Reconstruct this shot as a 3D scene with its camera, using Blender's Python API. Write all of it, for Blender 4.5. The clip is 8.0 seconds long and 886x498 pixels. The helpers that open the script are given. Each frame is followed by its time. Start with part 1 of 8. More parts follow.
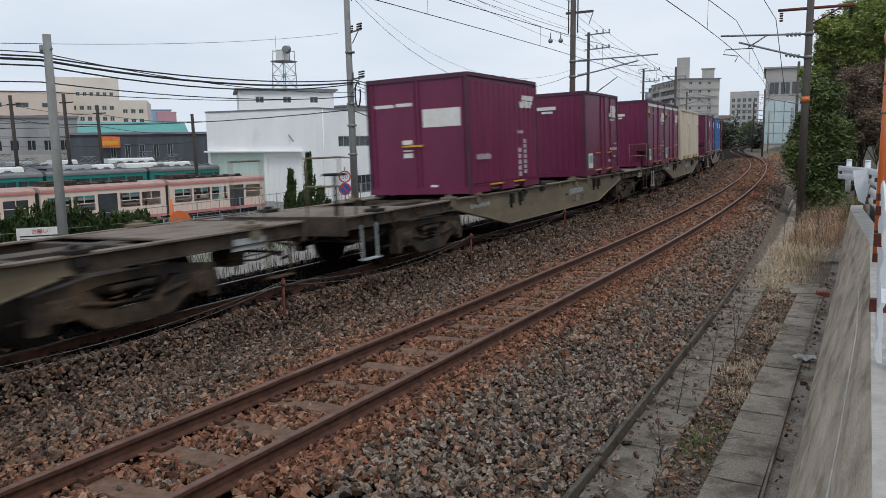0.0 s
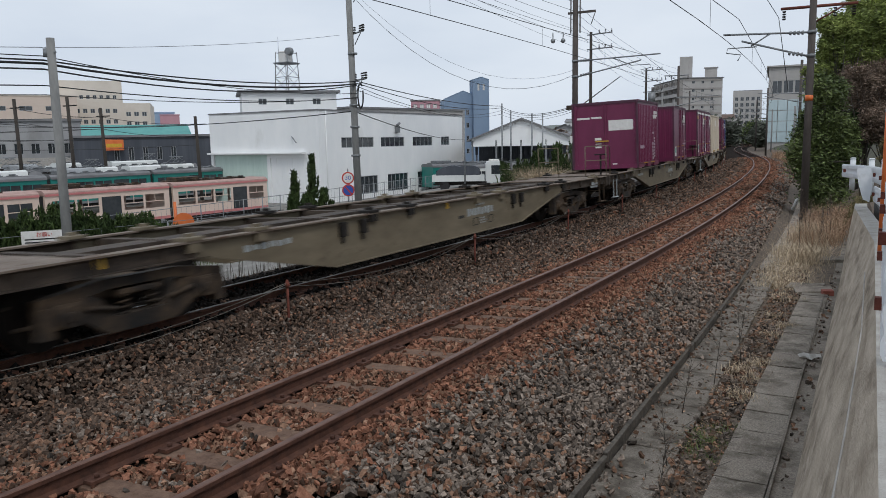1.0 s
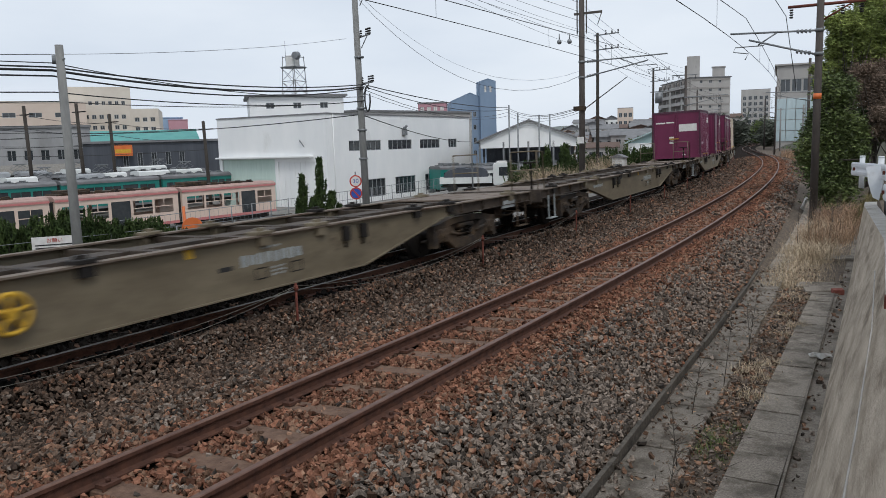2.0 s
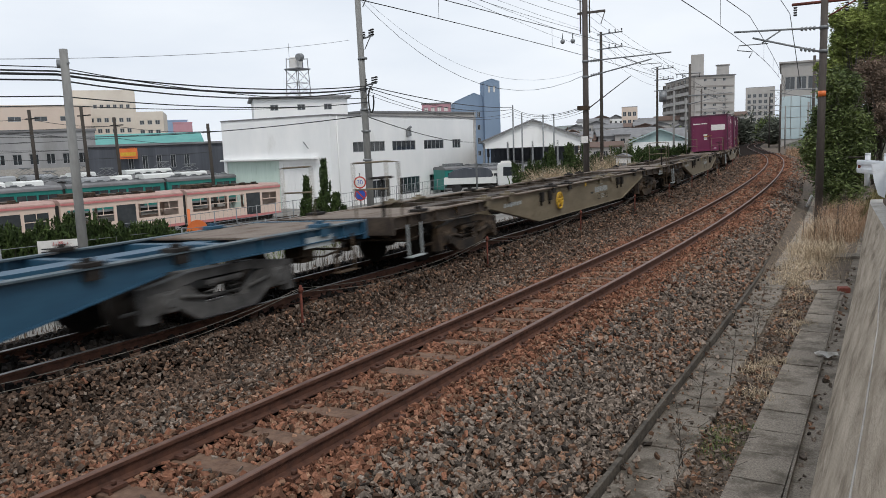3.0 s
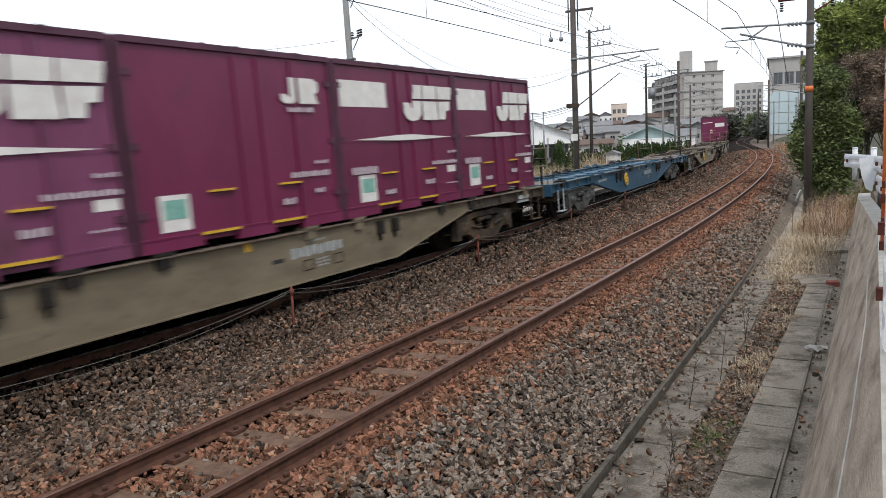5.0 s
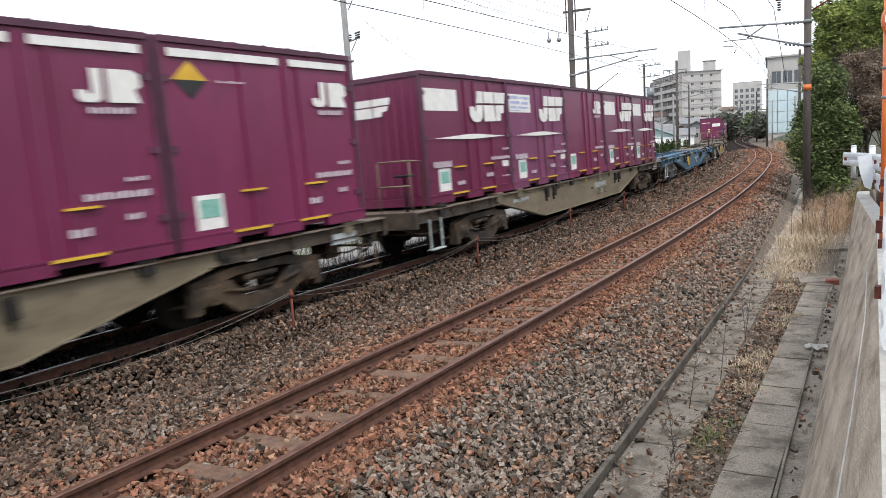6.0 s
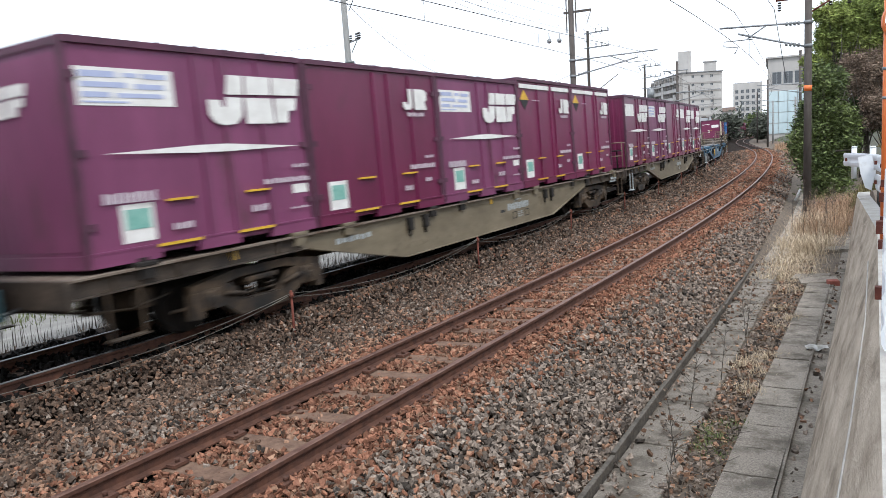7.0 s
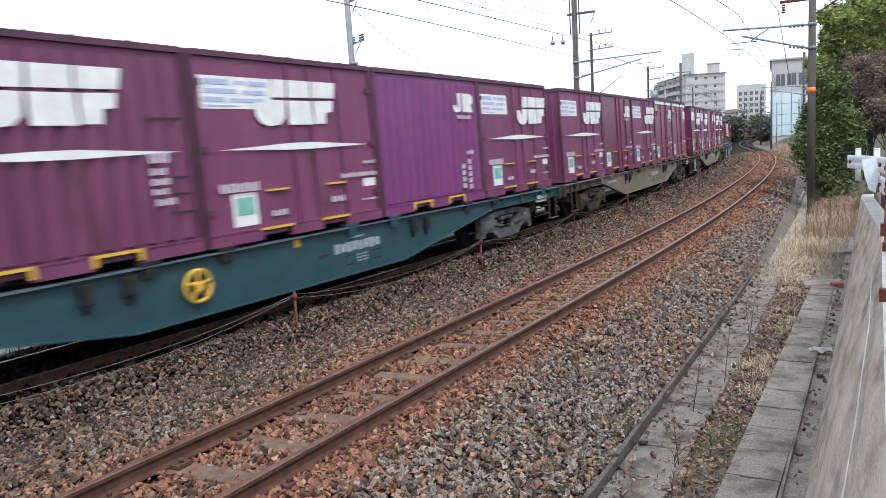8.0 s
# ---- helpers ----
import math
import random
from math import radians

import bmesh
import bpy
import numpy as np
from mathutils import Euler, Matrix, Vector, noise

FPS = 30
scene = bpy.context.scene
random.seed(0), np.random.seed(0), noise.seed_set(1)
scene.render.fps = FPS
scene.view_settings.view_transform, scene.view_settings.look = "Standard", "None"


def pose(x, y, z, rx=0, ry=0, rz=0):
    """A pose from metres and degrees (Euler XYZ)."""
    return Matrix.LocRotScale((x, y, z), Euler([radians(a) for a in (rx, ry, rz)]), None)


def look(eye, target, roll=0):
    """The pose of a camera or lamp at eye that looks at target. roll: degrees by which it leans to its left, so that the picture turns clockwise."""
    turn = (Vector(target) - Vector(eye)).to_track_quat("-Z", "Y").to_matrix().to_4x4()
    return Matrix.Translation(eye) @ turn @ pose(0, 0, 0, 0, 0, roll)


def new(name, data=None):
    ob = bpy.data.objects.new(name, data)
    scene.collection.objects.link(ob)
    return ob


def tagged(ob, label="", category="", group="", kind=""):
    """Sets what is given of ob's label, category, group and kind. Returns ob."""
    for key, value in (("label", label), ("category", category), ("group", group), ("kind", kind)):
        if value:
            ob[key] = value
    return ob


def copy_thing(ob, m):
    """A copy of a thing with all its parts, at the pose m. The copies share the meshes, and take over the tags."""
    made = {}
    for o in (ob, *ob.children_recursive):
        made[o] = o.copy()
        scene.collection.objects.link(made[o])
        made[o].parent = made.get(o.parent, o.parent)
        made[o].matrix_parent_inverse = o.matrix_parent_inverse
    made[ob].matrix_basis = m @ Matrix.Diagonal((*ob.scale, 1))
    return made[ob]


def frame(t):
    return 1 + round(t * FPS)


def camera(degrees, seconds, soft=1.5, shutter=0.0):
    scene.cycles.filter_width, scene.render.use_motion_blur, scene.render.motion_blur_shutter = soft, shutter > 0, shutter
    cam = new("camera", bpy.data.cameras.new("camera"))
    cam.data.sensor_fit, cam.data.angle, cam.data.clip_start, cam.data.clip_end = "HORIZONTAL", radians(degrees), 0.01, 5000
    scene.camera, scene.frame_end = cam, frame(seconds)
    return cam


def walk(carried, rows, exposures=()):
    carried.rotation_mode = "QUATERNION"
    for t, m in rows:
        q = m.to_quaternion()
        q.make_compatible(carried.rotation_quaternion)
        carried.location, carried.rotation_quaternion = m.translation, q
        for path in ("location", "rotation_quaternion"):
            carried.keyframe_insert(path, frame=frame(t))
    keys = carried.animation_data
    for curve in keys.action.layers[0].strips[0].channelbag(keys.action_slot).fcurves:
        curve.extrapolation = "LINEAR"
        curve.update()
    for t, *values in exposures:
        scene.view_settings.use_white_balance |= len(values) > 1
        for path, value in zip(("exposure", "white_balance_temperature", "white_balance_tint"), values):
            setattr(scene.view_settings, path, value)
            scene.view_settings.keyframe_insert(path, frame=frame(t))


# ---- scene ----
cam = camera(59.93, 8.0, soft=0.6, shutter=0.3)
CAM_ROWS = [
    (0, look((-0.022, 0.005, 2.231), (-4.893, 8.625, 0.829), -0.7)),
    (0.5, look((-0.02, 0.0, 2.23), (-4.902, 8.615, 0.829), -0.81)),
    (1, look((-0.023, -0.002, 2.232), (-4.934, 8.598, 0.84), -1.06)),
    (1.5, look((-0.018, -0.007, 2.231), (-4.98, 8.566, 0.855), -1.35)),
    (3, look((-0.007, 0.002, 2.239), (-5.068, 8.52, 0.886), -2.11)),
    (3.5, look((0.0, -0.0, 2.238), (-5.065, 8.514, 0.874), -2.24)),
    (4, look((-0.011, 0.0, 2.234), (-5.005, 8.556, 0.867), -2.43)),
    (4.5, look((-0.001, 0.008, 2.238), (-4.976, 8.574, 0.867), -2.62)),
    (6, look((0.018, 0.017, 2.24), (-4.951, 8.59, 0.894), -3.29)),
    (6.5, look((0.016, 0.028, 2.236), (-4.957, 8.598, 0.889), -3.36)),
    (7, look((0.02, 0.023, 2.239), (-4.956, 8.594, 0.904), -3.31)),
    (7.5, look((0.01, 0.017, 2.244), (-4.984, 8.577, 0.909), -3.17)),
    (8, look((0.017, 0.014, 2.24), (-4.991, 8.569, 0.926), -3.21)),
]
walk(cam, CAM_ROWS, exposures=[(0, -0.30, 6250, 10), (1.0, -0.40, 6220, 10), (2.0, -0.3, 6300, 10), (3.5, -0.08, 6580, 11), (4.5, -0.02, 6580, 11), (5.2, 0.35, 6480, 11), (6.0, 0.7, 6450, 11), (6.8, 0.74, 6300, 10), (7.4, 0.78, 6080, 10), (8.0, 0.80, 5960, 10)])

# ---- world and sun: an overcast day ----
world = bpy.data.worlds.new("overcast")
scene.world = world
world.use_nodes = True
wn, wl = world.node_tree.nodes, world.node_tree.links
wn.clear()
sky = wn.new("ShaderNodeTexSky")
sky.sky_type, sky.sun_disc, sky.sun_elevation, sky.sun_rotation = "NISHITA", False, radians(54), radians(135)
sky_sat = wn.new("ShaderNodeHueSaturation")
sky_sat.inputs["Saturation"].default_value = 0.25
wl.new(sky.outputs[0], sky_sat.inputs["Color"])
cloud_coord = wn.new("ShaderNodeTexCoord")
cloud_map = wn.new("ShaderNodeMapping")
cloud_map.inputs["Scale"].default_value = (1.0, 1.0, 3.5)
wl.new(cloud_coord.outputs["Generated"], cloud_map.inputs[0])
cloud = wn.new("ShaderNodeTexNoise")
cloud.inputs["Scale"].default_value, cloud.inputs["Detail"].default_value = 2.2, 6.0
wl.new(cloud_map.outputs[0], cloud.inputs["Vector"])
cloud_ramp = wn.new("ShaderNodeValToRGB")
cloud_ramp.color_ramp.elements[0].position, cloud_ramp.color_ramp.elements[0].color = 0.3, (6.6, 7.3, 8.2, 1)
cloud_ramp.color_ramp.elements[1].position, cloud_ramp.color_ramp.elements[1].color = 0.7, (8.6, 9.1, 9.6, 1)
wl.new(cloud.outputs[0], cloud_ramp.inputs[0])
sky_mix = wn.new("ShaderNodeMix")
sky_mix.data_type = "RGBA"
sky_mix.inputs["Factor"].default_value = 0.88
wl.new(sky_sat.outputs[0], sky_mix.inputs["A"])
wl.new(cloud_ramp.outputs[0], sky_mix.inputs["B"])
sky_bg = wn.new("ShaderNodeBackground")
sky_bg.inputs["Strength"].default_value = 0.125
wl.new(sky_mix.outputs["Result"], sky_bg.inputs[0])
wl.new(sky_bg.outputs[0], wn.new("ShaderNodeOutputWorld").inputs[0])
sun = new("sun", bpy.data.lights.new("sun", "SUN"))
sun.data.energy, sun.data.angle, sun.data.color = 1.5, radians(14), (1.0, 0.96, 0.9)
sun.matrix_basis = look((30, -30, 58), (0, 0, 0))


# ---- materials ----
def mat(name, a, b, scale=6.0, rough=0.7, metal=0.0, bump=0.0, fine=0.0, stain=None, stain_at=0.58, stain_scale=1.2,
        island=0.0, rand=0.0, stretch=(1, 1, 1), spec=0.5, placed=False):
    """Two colours mixed by noise, stains of a third, relief, and chance tints; placed: the grain runs on from piece to piece."""
    m = bpy.data.materials.new(name)
    m.use_nodes = True
    n, l = m.node_tree.nodes, m.node_tree.links
    bsdf = n["Principled BSDF"]
    bsdf.inputs["Roughness"].default_value, bsdf.inputs["Metallic"].default_value = rough, metal
    bsdf.inputs["Specular IOR Level"].default_value = spec
    co = n.new("ShaderNodeTexCoord")
    mp = n.new("ShaderNodeMapping")
    mp.inputs["Scale"].default_value = stretch
    l.new(n.new("ShaderNodeNewGeometry").outputs["Position"] if placed else co.outputs["Object"], mp.inputs[0])
    tex = n.new("ShaderNodeTexNoise")
    tex.inputs["Scale"].default_value, tex.inputs["Detail"].default_value = scale, 7.0
    tex.inputs["Roughness"].default_value = 0.65
    l.new(mp.outputs[0], tex.inputs["Vector"])
    ramp = n.new("ShaderNodeValToRGB")
    ramp.color_ramp.elements[0].position, ramp.color_ramp.elements[0].color = 0.32, (*a, 1)
    ramp.color_ramp.elements[1].position, ramp.color_ramp.elements[1].color = 0.68, (*b, 1)
    l.new(tex.outputs[0], ramp.inputs[0])
    col = ramp.outputs[0]
    if stain:
        st = n.new("ShaderNodeTexNoise")
        st.inputs["Scale"].default_value, st.inputs["Detail"].default_value = stain_scale, 9.0
        st.inputs["Roughness"].default_value = 0.7
        l.new(mp.outputs[0], st.inputs["Vector"])
        sr = n.new("ShaderNodeMapRange")
        sr.inputs["From Min"].default_value, sr.inputs["From Max"].default_value = stain_at, stain_at + 0.14
        l.new(st.outputs[0], sr.inputs[0])
        mx = n.new("ShaderNodeMix")
        mx.data_type = "RGBA"
        l.new(sr.outputs[0], mx.inputs["Factor"])
        l.new(col, mx.inputs["A"])
        mx.inputs["B"].default_value = (*stain, 1)
        col = mx.outputs["Result"]
    if island or rand:
        src = n.new("ShaderNodeNewGeometry").outputs["Random Per Island"] if island else n.new("ShaderNodeObjectInfo").outputs["Random"]
        vr = n.new("ShaderNodeMapRange")
        vr.inputs["To Min"].default_value, vr.inputs["To Max"].default_value = 1 - (island or rand), 1 + (island or rand)
        l.new(src, vr.inputs[0])
        hv = n.new("ShaderNodeHueSaturation")
        l.new(vr.outputs[0], hv.inputs["Value"])
        l.new(col, hv.inputs["Color"])
        col = hv.outputs[0]
    l.new(col, bsdf.inputs["Base Color"])
    if bump or fine:
        ft = n.new("ShaderNodeTexNoise")
        ft.inputs["Scale"].default_value, ft.inputs["Detail"].default_value = (fine or scale * 6), 6.0
        l.new(mp.outputs[0], ft.inputs["Vector"])
        bp = n.new("ShaderNodeBump")
        bp.inputs["Strength"].default_value, bp.inputs["Distance"].default_value = bump or 0.2, 0.02
        l.new(ft.outputs[0], bp.inputs["Height"])
        l.new(bp.outputs[0], bsdf.inputs["Normal"])
    return m


M = {}
M["rail_side"] = mat("rail_rust", (0.045, 0.018, 0.011), (0.11, 0.045, 0.026), 9, 0.85, 0.1, 0.3)
M["rail_top"] = mat("rail_running_surface", (0.085, 0.038, 0.025), (0.19, 0.105, 0.075), 5, 0.5, 0.4, stretch=(1, 1, 1))
M["rail_shine"] = mat("rail_polished", (0.16, 0.15, 0.145), (0.28, 0.27, 0.26), 5, 0.42, 0.8)
M["sleeper"] = mat("sleeper_concrete", (0.085, 0.045, 0.028), (0.185, 0.112, 0.074), 9, 0.92, 0, 0.5, stain=(0.060, 0.031, 0.020), placed=True)
M["steel_dark"] = mat("dark_oily_steel", (0.005, 0.0042, 0.0038), (0.022, 0.017, 0.0135), 6, 0.75, 0.2, 0.2, stain=(0.040, 0.025, 0.016), stain_at=0.62)
M["bogie_brown"] = mat("dusty_bogie_steel", (0.010, 0.0065, 0.0045), (0.092, 0.058, 0.031), 4, 0.85, 0.0, 0.3, stain=(0.006, 0.005, 0.0045), stain_at=0.5)
M["bogie_grey"] = mat("grey_bogie_steel", (0.030, 0.029, 0.028), (0.105, 0.102, 0.098), 4, 0.8, 0.0, 0.3, stain=(0.014, 0.012, 0.0105), stain_at=0.54)
M["wagon_tan"] = mat("olive_grey_wagon_paint", (0.115, 0.091, 0.058), (0.205, 0.169, 0.113), 2.0, 0.6, 0, 0.1, stain=(0.072, 0.051, 0.032), stain_at=0.58, stain_scale=2.5, stretch=(0.5, 1, 1.4))
M["wagon_rust"] = mat("rusty_dark_wagon_steel", (0.02475, 0.0165, 0.01155), (0.0825, 0.0605, 0.0429), 4, 0.8, 0, 0.2, stain=(0.0165, 0.0121, 0.00935), stain_at=0.52, stain_scale=1.6, stretch=(0.6, 1, 1.4))
M["wagon_blue"] = mat("blue_wagon_paint", (0.015, 0.06, 0.108), (0.025, 0.088, 0.1476), 3, 0.5, 0, 0.08, stain=(0.0625, 0.044, 0.0432), stain_at=0.64, stretch=(0.6, 1, 1.6))
M["wagon_teal"] = mat("dirty_teal_wagon_paint", (0.01037, 0.04032, 0.04896), (0.01728, 0.06048, 0.06912), 3, 0.6, 0, 0.1, stain=(0.03456, 0.03168, 0.0288), stain_at=0.6, stretch=(0.6, 1, 1.6))
M["deck_worn"] = mat("worn_rusty_deck_steel", (0.1224, 0.091, 0.068), (0.2304, 0.189, 0.153), 5, 0.8, 0.1, 0.2, stain=(0.0792, 0.042, 0.0238), stain_at=0.5, stain_scale=2.5)
M["purple"] = mat("plum_container_paint", (0.118, 0.010, 0.047), (0.160, 0.017, 0.066), 1.6, 0.42, 0, 0.06, 30, stain=(0.085, 0.014, 0.038), stain_at=0.6, stain_scale=1.6, stretch=(1, 1, 0.45), rand=0.14)
M["purple_faded"] = mat("faded_plum_container_paint", (0.122, 0.026, 0.072), (0.172, 0.042, 0.104), 1.6, 0.55, 0, 0.06, 30, stain=(0.095, 0.028, 0.052), stain_at=0.55, stain_scale=2.2, stretch=(1, 1, 0.35), rand=0.14)
M["violet"] = mat("violet_container_paint", (0.13, 0.025, 0.105), (0.17, 0.036, 0.14), 1.6, 0.45, 0, 0.06, 30, stretch=(1, 1, 0.45), rand=0.1)
M["purple_edge"] = mat("dark_container_frame_paint", (0.051, 0.016, 0.0324), (0.102, 0.028, 0.0576), 3, 0.6, 0, 0.1)
M["cream"] = mat("cream_container_paint", (0.5, 0.43, 0.33), (0.66, 0.58, 0.46), 2, 0.6, 0, 0.1, stain=(0.25, 0.13, 0.07), stretch=(1, 1, 0.4))
M["cobalt"] = mat("blue_container_paint", (0.015, 0.09, 0.27), (0.025, 0.13, 0.36), 2, 0.5, 0, 0.1)
M["white"] = mat("white_marking_paint", (0.62, 0.60, 0.57), (0.78, 0.77, 0.74), 5, 0.6, stain=(0.45, 0.42, 0.38), stain_at=0.62)
M["faded_mark"] = mat("faded_wagon_lettering", (0.26, 0.29, 0.30), (0.42, 0.45, 0.45), 5, 0.7, stain=(0.14, 0.16, 0.17), stain_at=0.56, stain_scale=4)
M["worn_blue"] = mat("worn_blue_flange_paint", (0.026, 0.055, 0.078), (0.125, 0.155, 0.17), 4, 0.7, 0, 0.1, stain=(0.08, 0.05, 0.035), stain_at=0.55)
M["pale_print"] = mat("pale_worn_print", (0.40, 0.32, 0.37), (0.60, 0.54, 0.57), 9, 0.7, stain=(0.26, 0.15, 0.21), stain_at=0.55, stain_scale=9)
M["bluegrey"] = mat("faded_blue_print", (0.34, 0.38, 0.56), (0.42, 0.46, 0.62), 5, 0.6)
M["yellow"] = mat("yellow_paint", (0.50, 0.29, 0.02), (0.66, 0.40, 0.035), 5, 0.6, stain=(0.2, 0.11, 0.03))
M["green"] = mat("green_sticker", (0.12, 0.33, 0.27), (0.27, 0.48, 0.42), 9, 0.5)
# duct black: oil, with the shade beneath the train painted in
M["oily"] = mat("oil_and_shade_black_duct", (0.0035, 0.003, 0.0027), (0.011, 0.0085, 0.007), 8, 0.9, 0, 0.3, spec=0.1)
M["black"] = mat("black_paint", (0.012, 0.012, 0.012), (0.025, 0.025, 0.025), 5, 0.7)
M["red"] = mat("red_paint", (0.42, 0.03, 0.02), (0.5, 0.05, 0.03), 5, 0.55)
M["stone_grey"] = mat("ballast_grey", (0.056, 0.044, 0.036), (0.245, 0.197, 0.160), 40, 0.88, 0, 0.0, island=0.8, spec=0.25)
M["stone_brown"] = mat("ballast_brown", (0.100, 0.055, 0.035), (0.275, 0.165, 0.110), 40, 0.92, 0, 0.0, island=0.75, spec=0.2)
M["stone_rust"] = mat("ballast_rusty", (0.118, 0.050, 0.031), (0.255, 0.124, 0.078), 45, 0.95, 0, 0.0, island=0.6, spec=0.2)
# far-track stones: oil and the train's shade in one near-black colour
M["stone_dark"] = mat("ballast_oily_shaded", (0.0050, 0.0042, 0.0038), (0.016, 0.0128, 0.0108), 45, 0.85, 0, 0.0, island=0.6, spec=0.2)
M["stone_dusk"] = mat("ballast_dull_brown", (0.046, 0.031, 0.023), (0.145, 0.100, 0.074), 40, 0.9, 0, 0.0, island=0.8, spec=0.2)
# bed near black: the shade of gaps between stones is painted into it
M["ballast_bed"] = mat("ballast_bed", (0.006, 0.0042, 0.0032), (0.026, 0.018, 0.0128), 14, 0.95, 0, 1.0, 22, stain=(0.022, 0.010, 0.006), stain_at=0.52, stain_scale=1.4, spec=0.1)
M["concrete"] = mat("weathered_concrete", (0.165, 0.142, 0.116), (0.40, 0.35, 0.295), 60, 0.92, 0, 0.7, 140, stain=(0.130, 0.110, 0.088), stain_at=0.48, stain_scale=2.4, spec=0.25, placed=True, rand=0.16)
# slabs: the covers' concrete with shade put into the colour, and coarser grain
M["slab_concrete"] = mat("coarse_slab_concrete_shaded", (0.115, 0.100, 0.083), (0.33, 0.29, 0.245), 75, 0.93, 0, 0.9, 120, stain=(0.098, 0.083, 0.066), stain_at=0.47, stain_scale=2.0, spec=0.25, placed=True, rand=0.12)
M["kerb_dark"] = mat("dark_weathered_kerb", (0.055, 0.047, 0.038), (0.135, 0.116, 0.095), 20, 0.92, 0, 0.5, 90, stain=(0.035, 0.030, 0.024), stain_at=0.5, stain_scale=3, placed=True)
M["concrete_light"] = mat("pale_concrete", (0.30, 0.28, 0.25), (0.42, 0.40, 0.37), 6, 0.9, 0, 0.4, 70, stain=(0.18, 0.17, 0.15))
M["wall_concrete"] = mat("streaked_wall_concrete", (0.29, 0.238, 0.18), (0.54, 0.46, 0.37), 2.4, 0.9, 0, 0.45, 30, stain=(0.205, 0.165, 0.122), stain_at=0.52, stain_scale=1.5, stretch=(2.2, 0.6, 2.2), spec=0.25)
M["pole_concrete"] = mat("pole_concrete", (0.17, 0.17, 0.165), (0.26, 0.26, 0.25), 5, 0.85, 0, 0.2, stretch=(1, 1, 0.3))
M["pole_brown"] = mat("brown_painted_pole", (0.055, 0.045, 0.04), (0.10, 0.085, 0.075), 5, 0.8, 0, 0.2, stretch=(1, 1, 0.3))
M["wood_pole"] = mat("tarred_wood_pole", (0.03, 0.025, 0.02), (0.06, 0.05, 0.042), 8, 0.9, 0, 0.3, stretch=(3, 3, 0.3))
M["galv"] = mat("galvanised_steel", (0.16, 0.17, 0.175), (0.28, 0.29, 0.30), 6, 0.55, 0.5)
M["wire"] = mat("cable_black", (0.012, 0.012, 0.013), (0.03, 0.03, 0.032), 4, 0.7)
M["ground"] = mat("yard_ground", (0.136, 0.128, 0.116), (0.256, 0.244, 0.224), 0.5, 0.95, 0, 0.4, 8, stain=(0.104, 0.104, 0.08), stain_at=0.55, stain_scale=0.08)
M["white_wall"] = mat("white_render", (0.76, 0.77, 0.77), (0.85, 0.85, 0.84), 0.35, 0.8, 0, 0.1, 12, stain=(0.68, 0.68, 0.66), stain_at=0.62, stain_scale=0.25, stretch=(1, 1, 0.4))


# ---- mesh helpers ----
def part(name, bm, material, parent=None, label="", smooth=False):
    bmesh.ops.recalc_face_normals(bm, faces=bm.faces)
    me = bpy.data.meshes.new(name)
    bm.to_mesh(me)
    bm.free()
    for one in (material if isinstance(material, (list, tuple)) else [material]):
        me.materials.append(M[one] if isinstance(one, str) else one)
    if smooth:
        me.shade_smooth()
    ob = new(name, me)
    if parent:
        ob.parent = parent
    if label:
        ob["label"] = label
    return ob


def box(bm, x0, x1, y0, y1, z0, z1, mi=0, bev=0.0):
    v = [bm.verts.new(p) for p in ((x0, y0, z0), (x1, y0, z0), (x1, y1, z0), (x0, y1, z0), (x0, y0, z1), (x1, y0, z1), (x1, y1, z1), (x0, y1, z1))]
    fs = [bm.faces.new([v[i] for i in q]) for q in ((3, 2, 1, 0), (4, 5, 6, 7), (0, 1, 5, 4), (1, 2, 6, 5), (2, 3, 7, 6), (3, 0, 4, 7))]
    for fc in fs:
        fc.material_index = mi
    if bev:
        edges = list({e for fc in fs for e in fc.edges})
        bmesh.ops.bevel(bm, geom=edges, offset=bev, segments=2, affect="EDGES", profile=0.6)
    return fs


def prism(bm, pts, axis, lo, hi, mi=0):
    """A polygon of (u, v) pulled along an axis: x: (y, z); y: (x, z); z: (x, y)."""
    def at(u, v, w):
        return {"x": (w, u, v), "y": (u, w, v), "z": (u, v, w)}[axis]
    a = [bm.verts.new(at(u, v, lo)) for u, v in pts]
    b = [bm.verts.new(at(u, v, hi)) for u, v in pts]
    fs = [bm.faces.new(a), bm.faces.new(b[::-1])]
    for i in range(len(pts)):
        j = (i + 1) % len(pts)
        fs.append(bm.faces.new((a[i], a[j], b[j], b[i])))
    for fc in fs:
        fc.material_index = mi


def rod(bm, p0, p1, r0, r1=None, n=8, mi=0):
    """A round bar from p0 to p1."""
    p0, p1 = Vector(p0), Vector(p1)
    r1 = r0 if r1 is None else r1
    q = (p1 - p0).to_track_quat("Z", "Y")
    rings = []
    for p, r in ((p0, r0), (p1, r1)):
        rings.append([bm.verts.new(p + q @ Vector((r * math.cos(2 * math.pi * i / n), r * math.sin(2 * math.pi * i / n), 0))) for i in range(n)])
    fs = [bm.faces.new(rings[0][::-1]), bm.faces.new(rings[1])]
    for i in range(n):
        j = (i + 1) % n
        fs.append(bm.faces.new((rings[0][i], rings[0][j], rings[1][j], rings[1][i])))
    for fc in fs:
        fc.material_index = mi
        fc.smooth = len(fc.verts) == 4


